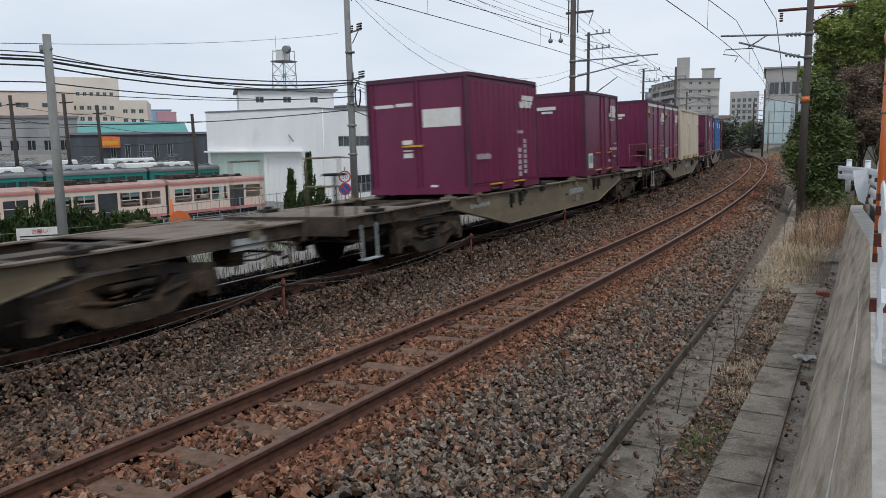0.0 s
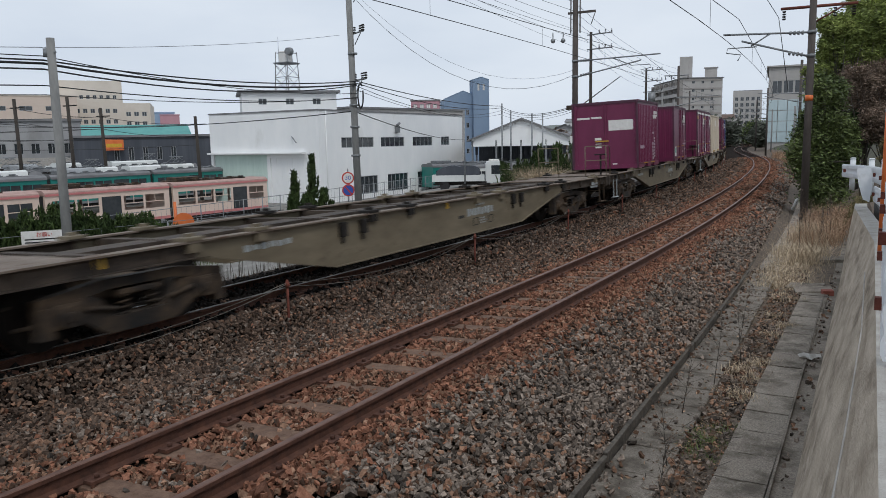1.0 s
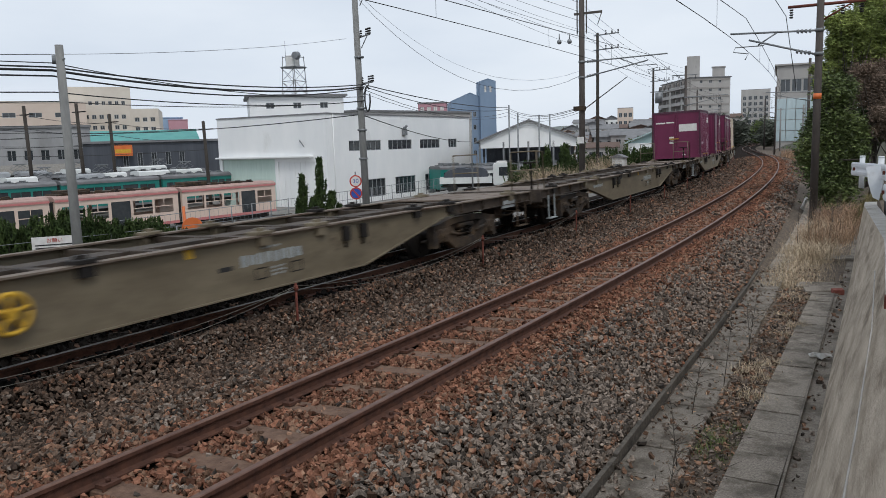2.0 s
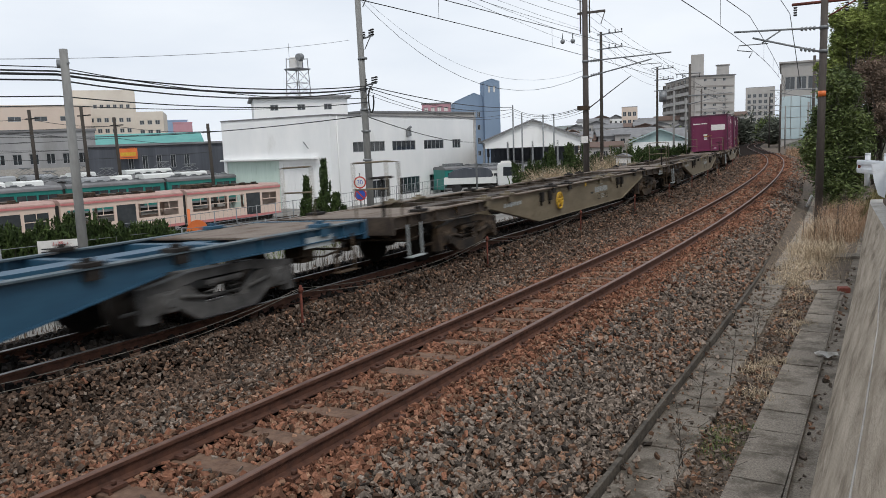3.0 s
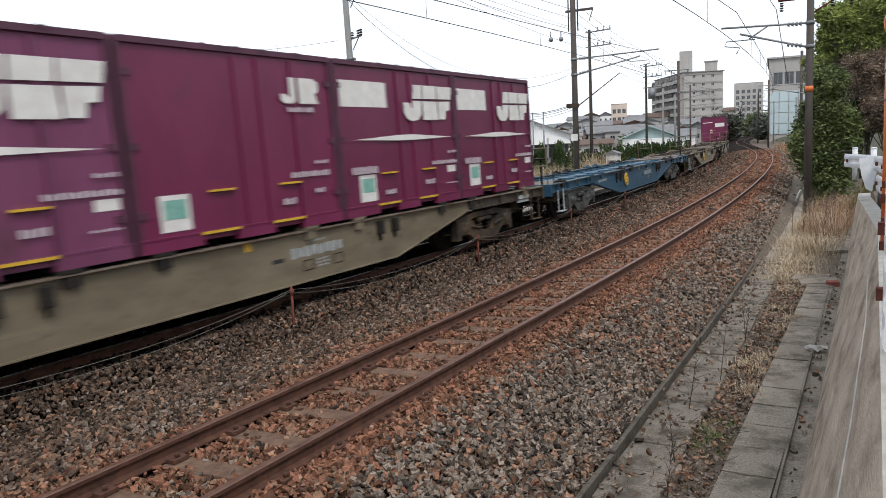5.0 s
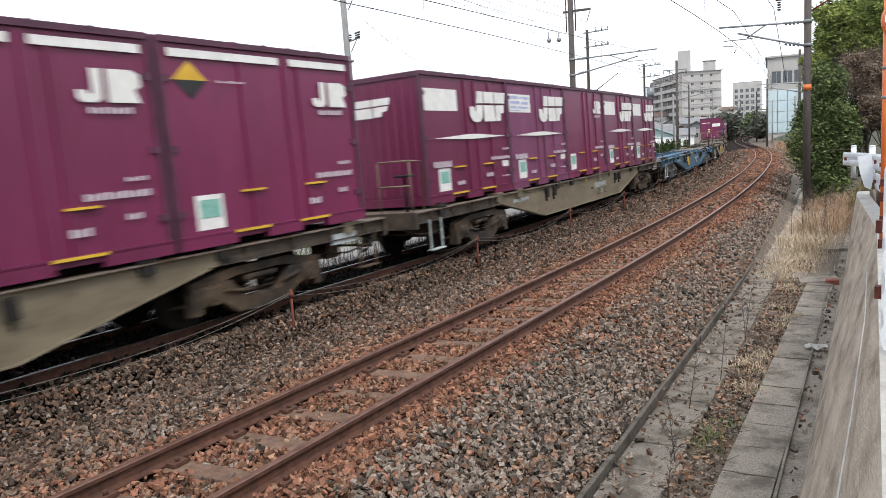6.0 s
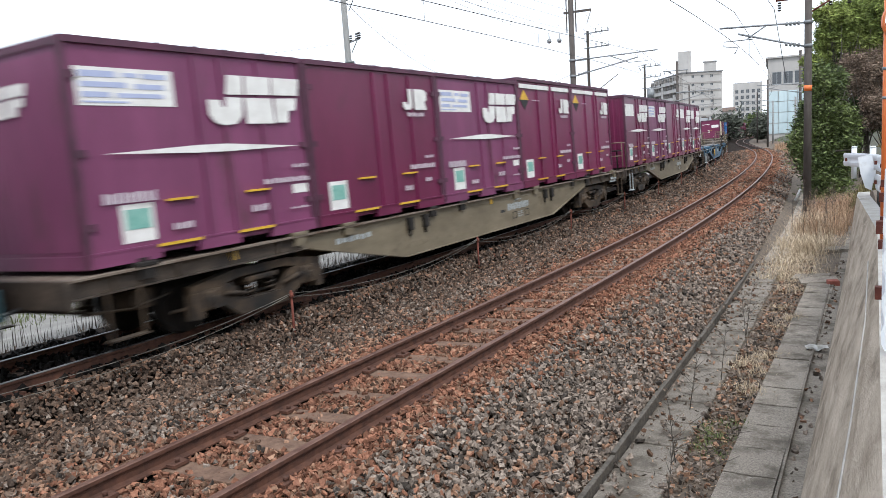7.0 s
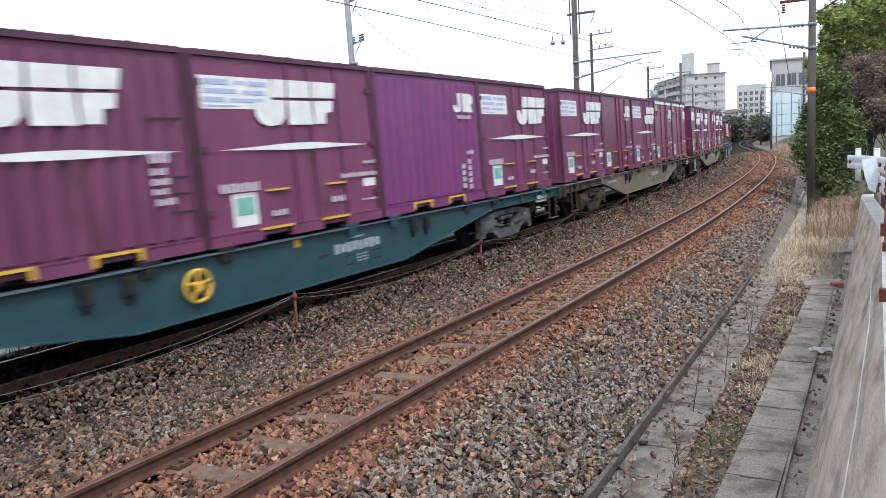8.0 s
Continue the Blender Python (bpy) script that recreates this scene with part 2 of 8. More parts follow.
def tube(bm, pts, r, n=6):
    """A round bar bent through the points, in one skin."""
    pts = [Vector(p) for p in pts]
    rings = []
    for i, p in enumerate(pts):
        d = pts[min(i + 1, len(pts) - 1)] - pts[max(i - 1, 0)]
        if d.length < 1e-6:
            d = pts[min(i + 1, len(pts) - 1)] - p
        q = d.to_track_quat("Z", "Y")
        rings.append([bm.verts.new(p + q @ Vector((r * math.cos(2 * math.pi * k / n), r * math.sin(2 * math.pi * k / n), 0))) for k in range(n)])
    for a, b in zip(rings, rings[1:]):
        # join each ring to the next at the nearest corner, so that no stretch is twisted
        s = min(range(n), key=lambda k: (b[k].co - a[0].co).length)
        for k in range(n):
            bm.faces.new((a[k], a[(k + 1) % n], b[(k + 1 + s) % n], b[(k + s) % n])).smooth = True
    bm.faces.new(rings[0][::-1])
    bm.faces.new(rings[-1])


def empty(name, m=None, label="", category="", group="", kind=""):
    ob = new(name)
    ob.empty_display_size = 0.2
    if m is not None:
        ob.matrix_basis = m
    return tagged(ob, label, category, group, kind)


# ---- the line of the tracks ----
CANT = 0.0361
SPACING = 4.219
STEP = 0.25
_s = np.arange(-60.0, 330.0, STEP)
_k = np.interp(_s, (-60, 0, 15, 30, 50, 80, 90, 102, 130, 330), (0.002345, 0.002345, -0.00385, -0.002332, -0.001693, -0.002994, -0.0016, 0.0004, 0.0016, 0.0012))
_th = np.cumsum(_k) * STEP
_i0 = int(np.argmin(abs(_s)))
_th = _th - _th[_i0]
_x = np.cumsum(np.sin(_th) * STEP)
_y = np.cumsum(np.cos(_th) * STEP)
_x, _y = _x - _x[_i0] - 4.391, _y - _y[_i0]


def line(s):
    return float(np.interp(s, _s, _x)), float(np.interp(s, _s, _y)), float(np.interp(s, _s, _th))


def on(s, lat, z):
    """The place s metres along the line, lat metres to its right."""
    x, y, th = line(s)
    return Vector((x + lat * math.cos(th), y - lat * math.sin(th), z))


def track_pose(s, centre):
    """The pose on a canted track: x forwards, y to the left, z up from the rail heads."""
    x, y, th = line(s)
    fwd = Vector((math.sin(th), math.cos(th), 0))
    left = Vector((-math.cos(th), math.sin(th), -CANT)).normalized()
    up = fwd.cross(left)
    o = Vector((x + centre * math.cos(th), y - centre * math.sin(th), 0))
    return Matrix(((fwd.x, left.x, up.x, o.x), (fwd.y, left.y, up.y, o.y), (fwd.z, left.z, up.z, o.z), (0, 0, 0, 1)))


def ribbon(bm, profile, s0, s1, step, centre=0.0, canted=True, mi=0, closed=False):
    """A profile of (lat, z) drawn along the line."""
    rings = []
    n = max(2, int(round((s1 - s0) / step)) + 1)
    for i in range(n):
        s = s0 + (s1 - s0) * i / (n - 1)
        ring = []
        for lat, z in profile:
            p = on(s, centre + lat - (CANT * z if canted else 0), z + (CANT * lat if canted else 0))
            ring.append(bm.verts.new(p))
        rings.append(ring)
    m = len(profile)
    for a, b in zip(rings, rings[1:]):
        for j in range(m if closed else m - 1):
            k = (j + 1) % m
            fc = bm.faces.new((a[j], a[k], b[k], b[j]))
            fc.material_index = mi
    if closed:
        bm.faces.new(rings[0][::-1])
        bm.faces.new(rings[-1])


# ---- the ground and the tracks ----
RAIL = [(-0.064, -0.14), (0.064, -0.14), (0.064, -0.128), (0.011, -0.112), (0.009, -0.045), (0.033, -0.034), (0.033, -0.006), (0.024, 0.0), (-0.024, 0.0), (-0.033, -0.006), (-0.033, -0.034), (-0.009, -0.045), (-0.011, -0.112), (-0.064, -0.128)]


def build_track(name, centre, label, top):
    track = empty(name, label=label, category="railway track", kind="structure")
    for side in (0.566, -0.566):
        bm = bmesh.new()
        ribbon(bm, [(side + a, z) for a, z in RAIL], -24, 240, 1.0, centre, closed=True)
        rail = part("rail", bm, ["rail_side", top], track)
        # the running surface is the narrow face on the head
        n = len(RAIL)
        idx = [1 if (i % n) in (6, 7, 8) else 0 for i in range(len(rail.data.polygons))]
        rail.data.polygons.foreach_set("material_index", idx)
    return track


SLEEPER_GAP = 0.66


def build_sleepers(track, centre, s0, s1):
    bm = bmesh.new()
    box(bm, -0.11, 0.11, -1.0, 1.0, -0.30, -0.148, bev=0.012)
    first_one = part("sleeper", bm, "sleeper", track)
    bm = bmesh.new()
    for side in (-0.566, 0.566):
        for inner in (-1, 1):
            y = side + inner * 0.115
            box(bm, -0.075, 0.075, y - 0.05, y + 0.05, -0.14, -0.112)
            rod(bm, (0.0, y, -0.112), (0.0, y, -0.082), 0.021, 0.021, 6)
    first_clip = part("rail_clip", bm, "rail_side", track)
    count = int((s1 - s0) / SLEEPER_GAP)
    for i in range(count):
        m = track_pose(s0 + i * SLEEPER_GAP + random.uniform(-0.02, 0.02), centre) @ pose(0, 0, random.uniform(-0.01, 0.006), 0, 0, random.uniform(-0.8, 0.8))
        ob = first_one if i == 0 else new("sleeper", first_one.data)
        ob.parent = track
        ob.matrix_basis = m
        if s0 + i * SLEEPER_GAP < 30:
            cl = first_clip if i == 0 else new("rail_clip", first_clip.data)
            cl.parent = track
            cl.matrix_basis = m


def stones(name, spots, label, mats):
    """Broken stones, each a bent block of 8 corners, joined in one mesh."""
    rng = np.random.default_rng(7)
    base = np.array([(-1, -1, -1), (1, -1, -1), (1, 1, -1), (-1, 1, -1), (-1, -1, 1), (1, -1, 1), (1, 1, 1), (-1, 1, 1)], float)
    faces = np.array([(3, 2, 1, 0), (4, 5, 6, 7), (0, 1, 5, 4), (1, 2, 6, 5), (2, 3, 7, 6), (3, 0, 4, 7)])
    n = len(spots)
    pos, size, kind = spots[:, :3], spots[:, 3], spots[:, 4].astype(int)
    v = base[None] * rng.uniform(0.35, 1.15, (n, 8, 3)) * (size[:, None] * (rng.uniform(0.75, 1.35, (n, 3)) * np.array((1.15, 0.85, 0.55))))[:, None, :]
    q = rng.normal(size=(n, 4))
    q /= np.linalg.norm(q, axis=1)[:, None]
    w, x, y, z = q.T
    rot = np.stack([1 - 2 * (y * y + z * z), 2 * (x * y - z * w), 2 * (x * z + y * w), 2 * (x * y + z * w), 1 - 2 * (x * x + z * z), 2 * (y * z - x * w), 2 * (x * z - y * w), 2 * (y * z + x * w), 1 - 2 * (x * x + y * y)], 1).reshape(n, 3, 3)
    v = np.einsum("nij,nkj->nki", rot, v) + pos[:, None]
    me = bpy.data.meshes.new(name)
    me.vertices.add(n * 8)
    me.vertices.foreach_set("co", v.astype(np.float32).ravel())
    fi = (faces[None] + (np.arange(n) * 8)[:, None, None]).reshape(-1)
    me.loops.add(len(fi))
    me.loops.foreach_set("vertex_index", fi.astype(np.int32))
    me.polygons.add(n * 6)
    me.polygons.foreach_set("loop_start", np.arange(0, n * 24, 4, dtype=np.int32))
    me.polygons.foreach_set("material_index", np.repeat(kind, 6).astype(np.int32))
    me.update(calc_edges=True)
    me.validate()
    me.shade_flat()
    for one in mats:
        me.materials.append(M[one])
    return tagged(new(name, me), label, "gravel", kind="stuff")


BED = ((-6.2, -0.26), (-5.3, -0.13), (-3.13, -0.125), (-2.84, -0.385), (-2.6, -0.37), (-1.5, -0.20), (-1.0, -0.155), (-0.68, -0.15), (-0.45, -0.17), (0.45, -0.17), (0.68, -0.15), (1.0, -0.155), (1.5, -0.21), (2.0, -0.33), (2.5, -0.40), (3.4, -0.44))


def scatter(s0, s1, l0, l1, per_m2, size, rng):
    n = int((s1 - s0) * (l1 - l0) * per_m2)
    s, lat = rng.uniform(s0, s1, n), rng.uniform(l0, l1, n)
    z = np.interp(lat, [a for a, _ in BED], [b for _, b in BED]) + rng.uniform(-0.055, 0.030, n)
    th = np.interp(s, _s, _th)
    x = np.interp(s, _s, _x) + lat * np.cos(th)
    y = np.interp(s, _s, _y) - lat * np.sin(th)
    z = z + CANT * np.clip(lat, -1, 1) * (abs(lat) < 1.4)
    near_rail = np.exp(-(np.minimum(abs(lat - 0.566), abs(lat + 0.566)) / 0.55) ** 2)
    patch = 0.5 + 0.5 * np.sin(s * 0.9 + 1.7 * np.sin(lat * 1.3 + s * 0.35))
    u = rng.uniform(0, 1, n)
    rust = 0.015 + 0.88 * near_rail + 0.08 * patch - 0.04 * (lat > 1.5)
    brown = rust + 0.15 + 0.18 * patch + 0.22 * (lat < 1.1)
    kind = np.where(u < rust, 2, np.where(u < brown, 1, 0))
    kind = np.where(rng.uniform(0, 1, n) < np.clip((-0.8 - lat) / 1.2, 0, 1) * 0.72, 4, kind)
    # stones at the far track get the oil-and-shade colour
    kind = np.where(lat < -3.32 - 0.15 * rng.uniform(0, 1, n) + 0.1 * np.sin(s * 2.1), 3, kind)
    keep = ~((abs(lat) < 0.52) & (np.abs(((s + 23.76) / SLEEPER_GAP + 0.5) % 1.0 - 0.5) * SLEEPER_GAP < 0.115) & (rng.uniform(0, 1, n) < 0.9))
    keep &= x < kerb_x(y) - 0.03
    keep &= np.minimum(abs(lat - 0.566), abs(lat + 0.566)) > 0.07
    sz = size * rng.uniform(0.6, 1.5, n)
    return np.stack([x, y, z, sz, kind], 1)[keep]


def build_ballast():
    rng = np.random.default_rng(3)
    sp = [scatter(1.2, 8, -3.3, 2.6, 1560, 0.0215, rng), scatter(8, 14, -3.3, 2.7, 1180, 0.0225, rng), scatter(14, 24, -3.3, 3.0, 600, 0.0275, rng),
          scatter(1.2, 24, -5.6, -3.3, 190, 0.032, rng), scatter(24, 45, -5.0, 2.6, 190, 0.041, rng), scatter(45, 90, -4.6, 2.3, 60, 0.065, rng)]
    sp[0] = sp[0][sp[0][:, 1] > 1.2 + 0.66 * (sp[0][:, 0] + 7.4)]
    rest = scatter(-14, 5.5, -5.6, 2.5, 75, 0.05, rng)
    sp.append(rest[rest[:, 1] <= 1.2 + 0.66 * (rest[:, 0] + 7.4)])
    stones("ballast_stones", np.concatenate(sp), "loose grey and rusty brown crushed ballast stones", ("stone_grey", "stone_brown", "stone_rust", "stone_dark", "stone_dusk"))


# ---- the freight train ----
def wagon(paint, bogie_paint, label, deck="deck_worn", wheel_handle=True, rail=True, handle_x=-2.22, belly=3.6):
    """A flat container wagon, 20.7 m long, its origin on the rails at its middle."""
    w = empty("container_wagon", label=label, category="freight wagon", group="wagons of the train")
    hl = 10.15
    # fish-bellied side sills
    for side in (-1, 1):
        bm = bmesh.new()
        pts = [(-6.4, 1.0), (6.4, 1.0), (6.4, 0.80), (6.2, 0.80), (belly, 0.28), (-belly, 0.28), (-6.2, 0.80), (-6.4, 0.80)]
        y0 = side * 1.16
        prism(bm, pts, "y", min(y0, y0 + side * 0.02), max(y0, y0 + side * 0.02))
        # flanges along the top and the belly
        lower = [(-6.2, 0.80), (-belly, 0.28), (belly, 0.28), (6.2, 0.80)]
        for (xa, za), (xb, zb) in zip(lower, lower[1:]):
            prism(bm, [(xa, za - 0.018), (xb, zb - 0.018), (xb, zb), (xa, za)], "y", y0 - 0.07, y0 + 0.07)
        # upright stiffeners
        for x in (-5.6, -2.6, -1.2, 1.2, 2.6, 5.6):
            zl = 0.30 if abs(x) < 2.7 else 0.72
            box(bm, x - 0.012, x + 0.012, min(y0, y0 - side * 0.1), max(y0, y0 - side * 0.1), zl, 0.99)
        part("side_sill", bm, paint, w)
        for e in (-1, 1):
            bm = bmesh.new()
            xa, xb = sorted((e * 6.402, e * hl))
            ya, yb = sorted((y0, y0 + side * 0.02))
            box(bm, xa, xb, ya, yb, 0.82, 1.0)
            box(bm, xa, xb, y0 - 0.07, y0 + 0.07, 0.802, 0.818)
            for k in range(4):
                x = e * (6.9 + 0.9 * k)
                box(bm, x - 0.01, x + 0.01, min(y0 + side * 0.02, y0 + side * 0.08), max(y0 + side * 0.02, y0 + side * 0.08), 0.82, 0.99)
            part("sill_end", bm, "wagon_rust" if paint == "wagon_tan" else paint, w, "rusty dark sill end" if paint == "wagon_tan" else "")
        bm = bmesh.new()
        box(bm, -hl, hl, min(y0 - side * 0.1, y0 + side * 0.09), max(y0 - side * 0.1, y0 + side * 0.09), 1.0, 1.024)
        part("top_flange", bm, "deck_worn" if paint == "wagon_tan" else "worn_blue", w, "worn rusty top flange" if paint == "wagon_tan" else "worn pale-edged top flange")
    bm = bmesh.new()
    for x in np.linspace(-9.0, 9.0, 13):
        box(bm, x - 0.08, x + 0.08, -1.15, 1.15, 0.80, 0.985)
    box(bm, -hl, hl, -0.24, 0.24, 0.66, 0.975)
    part("underframe", bm, "wagon_rust" if paint == "wagon_tan" else paint, w)
    # end decks
    for e in (-1, 1):
        bm = bmesh.new()
        a, b = sorted((e * 7.9, e * (hl + 0.02)))
        box(bm, a, b, -1.15, 1.15, 0.988, 1.016)
        part("end_deck", bm, deck, w)
        bm = bmesh.new()
        a, b = sorted((e * (hl - 0.02), e * (hl + 0.06)))
        box(bm, a, b, -1.25, 1.25, 0.72, 1.03, bev=0.01)
        part("headstock", bm, "wagon_rust" if paint == "wagon_tan" else paint, w)
        bm = bmesh.new()
        a, b = sorted((e * hl, e * (hl + 0.38)))
        box(bm, a, b, -0.13, 0.13, 0.72, 0.94, bev=0.02)
        box(bm, a if e < 0 else b - 0.16, a + 0.16 if e < 0 else b, -0.2, 0.2, 0.68, 0.98, bev=0.03)
        part("coupler", bm, "steel_dark", w)
        # bent step irons on each side
        for side in (-1, 1):
            bm = bmesh.new()
            y = side * 1.27
            x = e * 9.55
            for dx in (-0.22, 0.22):
                box(bm, x + dx - 0.014, x + dx + 0.014, y - 0.012, y + 0.012, 0.30, 0.86)
            box(bm, x - 0.24, x + 0.24, y - 0.07, y + 0.07, 0.285, 0.302)
            part("step", bm, "faded_mark" if e < 0 and rail else "bogie_brown", w)
    # seats with twist locks for the containers
    for slot in range(5):
        for dx in (-1.35, 1.35):
            for side in (-1, 1):
                bm = bmesh.new()
                x = SLOT * (2 - slot) + dx
                y = side * 1.14
                box(bm, x - 0.15, x + 0.15, y - 0.12, y + 0.12, 1.022, 1.075, bev=0.012)
                box(bm, x - 0.05, x + 0.05, y - 0.05, y + 0.05, 1.075, 1.12)
                box(bm, x - 0.1, x + 0.1, y + side * 0.03, y + side * 0.1, 0.88, 1.0)
                part("lock_seat", bm, paint if (slot + (dx > 0)) % 2 else "steel_dark", w)
    # yellow paint flashes below two of the seats
    for x in (-7.76, 0.07):
        bm = bmesh.new()
        prism(bm, [(x - 0.05, 0.87), (x + 0.07, 0.87), (x + 0.05, 0.985), (x - 0.07, 0.985)], "y", -1.187, -1.182)
        part("yellow_flash", bm, "yellow", w, "small yellow paint mark")
    # bogies and wheelsets
    for e in (-1, 1):
        bm = bmesh.new()
        bx = e * 7.2
        for side in (-1, 1):
            y = side * 1.06
            # cast side frame: arched top bar, bowed lower bar, horn guides
            prism(bm, [(bx - 1.27, 0.52), (bx - 1.27, 0.64), (bx - 0.55, 0.74), (bx + 0.55, 0.74), (bx + 1.27, 0.64), (bx + 1.27, 0.52), (bx + 0.8, 0.57), (bx + 0.45, 0.63), (bx - 0.45, 0.63), (bx - 0.8, 0.57)], "y", y - 0.07, y + 0.07)
            prism(bm, [(bx - 0.88, 0.60), (bx - 0.84, 0.36), (bx - 0.48, 0.13), (bx + 0.48, 0.13), (bx + 0.84, 0.36), (bx + 0.88, 0.60), (bx + 0.60, 0.58), (bx + 0.34, 0.31), (bx - 0.34, 0.31), (bx - 0.60, 0.58)], "y", y - 0.075, y + 0.075)
            for gx in (-1.2, 1.2):
                prism(bm, [(bx + gx - 0.08, 0.22), (bx + gx + 0.08, 0.22), (bx + gx + 0.07, 0.55), (bx + gx - 0.07, 0.55)], "y", y - 0.08, y + 0.08)
                rod(bm, (bx + gx * 0.62, y + 0.09 * side, 0.47), (bx + gx * 0.30, y + 0.09 * side, 0.40), 0.03, 0.03, 6)
            for ax in (-0.95, 0.95):
                box(bm, bx + ax - 0.17, bx + ax + 0.17, y - 0.1, y + 0.1, 0.30, 0.57, bev=0.04)
                rod(bm, (bx + ax, y - 0.15 * side, 0.43), (bx + ax, y + 0.15 * side, 0.43), 0.135, 0.115, 16)
                rod(bm, (bx + ax, y + 0.15 * side, 0.43), (bx + ax, y + 0.17 * side, 0.43), 0.06, 0.05, 10)
                for dx in (-0.2, 0.2):
                    box(bm, bx + ax + dx - 0.03, bx + ax + dx + 0.03, y - 0.07, y + 0.07, 0.36, 0.60)
            # two pairs of coil springs under the bolster end
            for cx in (-0.2, 0.2):
                coil = [(bx + cx + 0.062 * math.cos(0.7 * k), y - 0.01 * side + 0.062 * math.sin(0.7 * k), 0.28 + 0.0072 * k) for k in range(38)]
                tube(bm, coil, 0.014)
            box(bm, bx - 0.3, bx + 0.3, y - 0.07, y + 0.07, 0.53, 0.60, bev=0.02)
            rod(bm, (bx - 1.45, y * 0.88, 0.36), (bx + 1.45, y * 0.88, 0.34), 0.025, 0.025, 6)
            for bx2 in (-0.46, 0.46):
                box(bm, bx + bx2 - 0.04, bx + bx2 + 0.04, y * 0.62 - 0.05, y * 0.62 + 0.05, 0.22, 0.62)
        box(bm, bx - 0.3, bx + 0.3, -1.0, 1.0, 0.48, 0.70, bev=0.03)
        part("bogie", bm, bogie_paint, w)
        for ax in (-0.95, 0.95):
            bm = bmesh.new()
            rod(bm, (0, -0.85, 0), (0, 0.85, 0), 0.075, 0.075, 10)
            for side in (-1, 1):
                rod(bm, (0, side * 0.50, 0), (0, side * 0.525, 0), 0.455, 0.455, 28)
                rod(bm, (0, side * 0.525, 0), (0, side * 0.63, 0), 0.43, 0.428, 28)
                rod(bm, (0, side * 0.63, 0), (0, side * 0.66, 0), 0.2, 0.13, 16)
                for k in range(3):
                    ang = 2.1 * k
                    box(bm, 0.27 * math.cos(ang) - 0.05, 0.27 * math.cos(ang) + 0.05, side * 0.64 - 0.012, side * 0.64 + 0.012, 0.27 * math.sin(ang) - 0.05, 0.27 * math.sin(ang) + 0.05)
            ws = part("wheelset", bm, "steel_dark", w)
            ws.location = (bx + ax, 0, 0.43)
    # air tank, brake gear and hoses below the deck ends
    bm = bmesh.new()
    rod(bm, (-2.4, 0.55, 0.55), (-0.9, 0.55, 0.55), 0.2, 0.2, 14)
    box(bm, 0.4, 1.3, -0.75, -0.35, 0.42, 0.66, bev=0.02)
    rod(bm, (-6, 0.32, 0.62), (6, 0.32, 0.62), 0.03, 0.03, 6)
    part("brake_gear", bm, "steel_dark", w)
    for e in (-1, 1):
        bm = bmesh.new()
        tube(bm, [(e * (hl - 0.3), -0.35, 0.8), (e * (hl + 0.2), -0.38, 0.7), (e * (hl + 0.35), -0.36, 0.45), (e * (hl + 0.5), -0.34, 0.42)], 0.025)
        part("brake_hose", bm, "black", w)
        # cross pipe, release rod and valve box beneath the end deck
        bm = bmesh.new()
        rod(bm, (e * (hl - 0.35), -1.12, 0.60), (e * (hl - 0.35), 1.12, 0.60), 0.022, 0.022, 6)
        rod(bm, (e * (hl - 0.1), -1.1, 0.66), (e * (hl - 0.1), -0.2, 0.82), 0.018, 0.018, 6)
        box(bm, e * 9.05 - 0.16, e * 9.05 + 0.16, -0.95, -0.6, 0.50, 0.74, bev=0.02)
        tube(bm, [(e * 8.7, -1.0, 0.62), (e * 9.3, -1.05, 0.55), (e * 9.8, -1.02, 0.60)], 0.016)
        part("end_gear", bm, "bogie_brown", w)
    # hand rails at the rear deck
    if rail:
        for ya, yb in ((-1.12, -0.45), (0.45, 1.12)):
            bm = bmesh.new()
            for y in (ya, yb):
                rod(bm, (-hl + 0.08, y, 1.0), (-hl + 0.08, y, 1.95), 0.014)
            for z in (1.5, 1.95):
                tube(bm, [(-hl + 0.08, ya, z), (-hl + 0.08, yb, z)], 0.018)
            if ya < 0:
                tube(bm, [(-hl + 0.08, ya, 1.95), (-hl + 0.4, ya - 0.04, 1.93), (-hl + 0.42, ya - 0.04, 1.0)], 0.018)
            part("hand_rail", bm, "wagon_tan", w)
        bm = bmesh.new()
        rod(bm, (-hl + 0.25, -0.9, 1.0), (-hl + 0.25, -0.9, 1.7), 0.03)
        rod(bm, (-hl + 0.25, -0.9, 1.66), (-hl + 0.25, -0.9, 1.7), 0.2, 0.2, 14)
        part("brake_pillar", bm, "steel_dark", w)
    # number and data panels painted on the sills
    for side in (-1, 1):
        ys = sorted((side * 1.181, side * 1.184))
        for x0, x1, z0, z1, cut in ((1.32, 1.72, 0.83, 0.865, 6), (0.92, 2.16, 0.63, 0.785, 8), (1.48, 1.78, 0.54, 0.57, 4), (1.48, 1.78, 0.49, 0.52, 5), (1.5, 1.76, 0.44, 0.47, 3), (-5.55, -4.55, 0.76, 0.85, 6)):
            bm = bmesh.new()
            step = (x1 - x0) / cut
            for k in range(cut):
                xa, xb = -side * (x0 + step * k), -side * (x0 + step * (k + 0.68))
                box(bm, min(xa, xb), max(xa, xb), ys[0], ys[1], z0 + 0.012 * (k % 2), z1 - 0.01 * (k % 3 == 1))
            part("marking", bm, "faded_mark", w, "faded pale lettering bars")
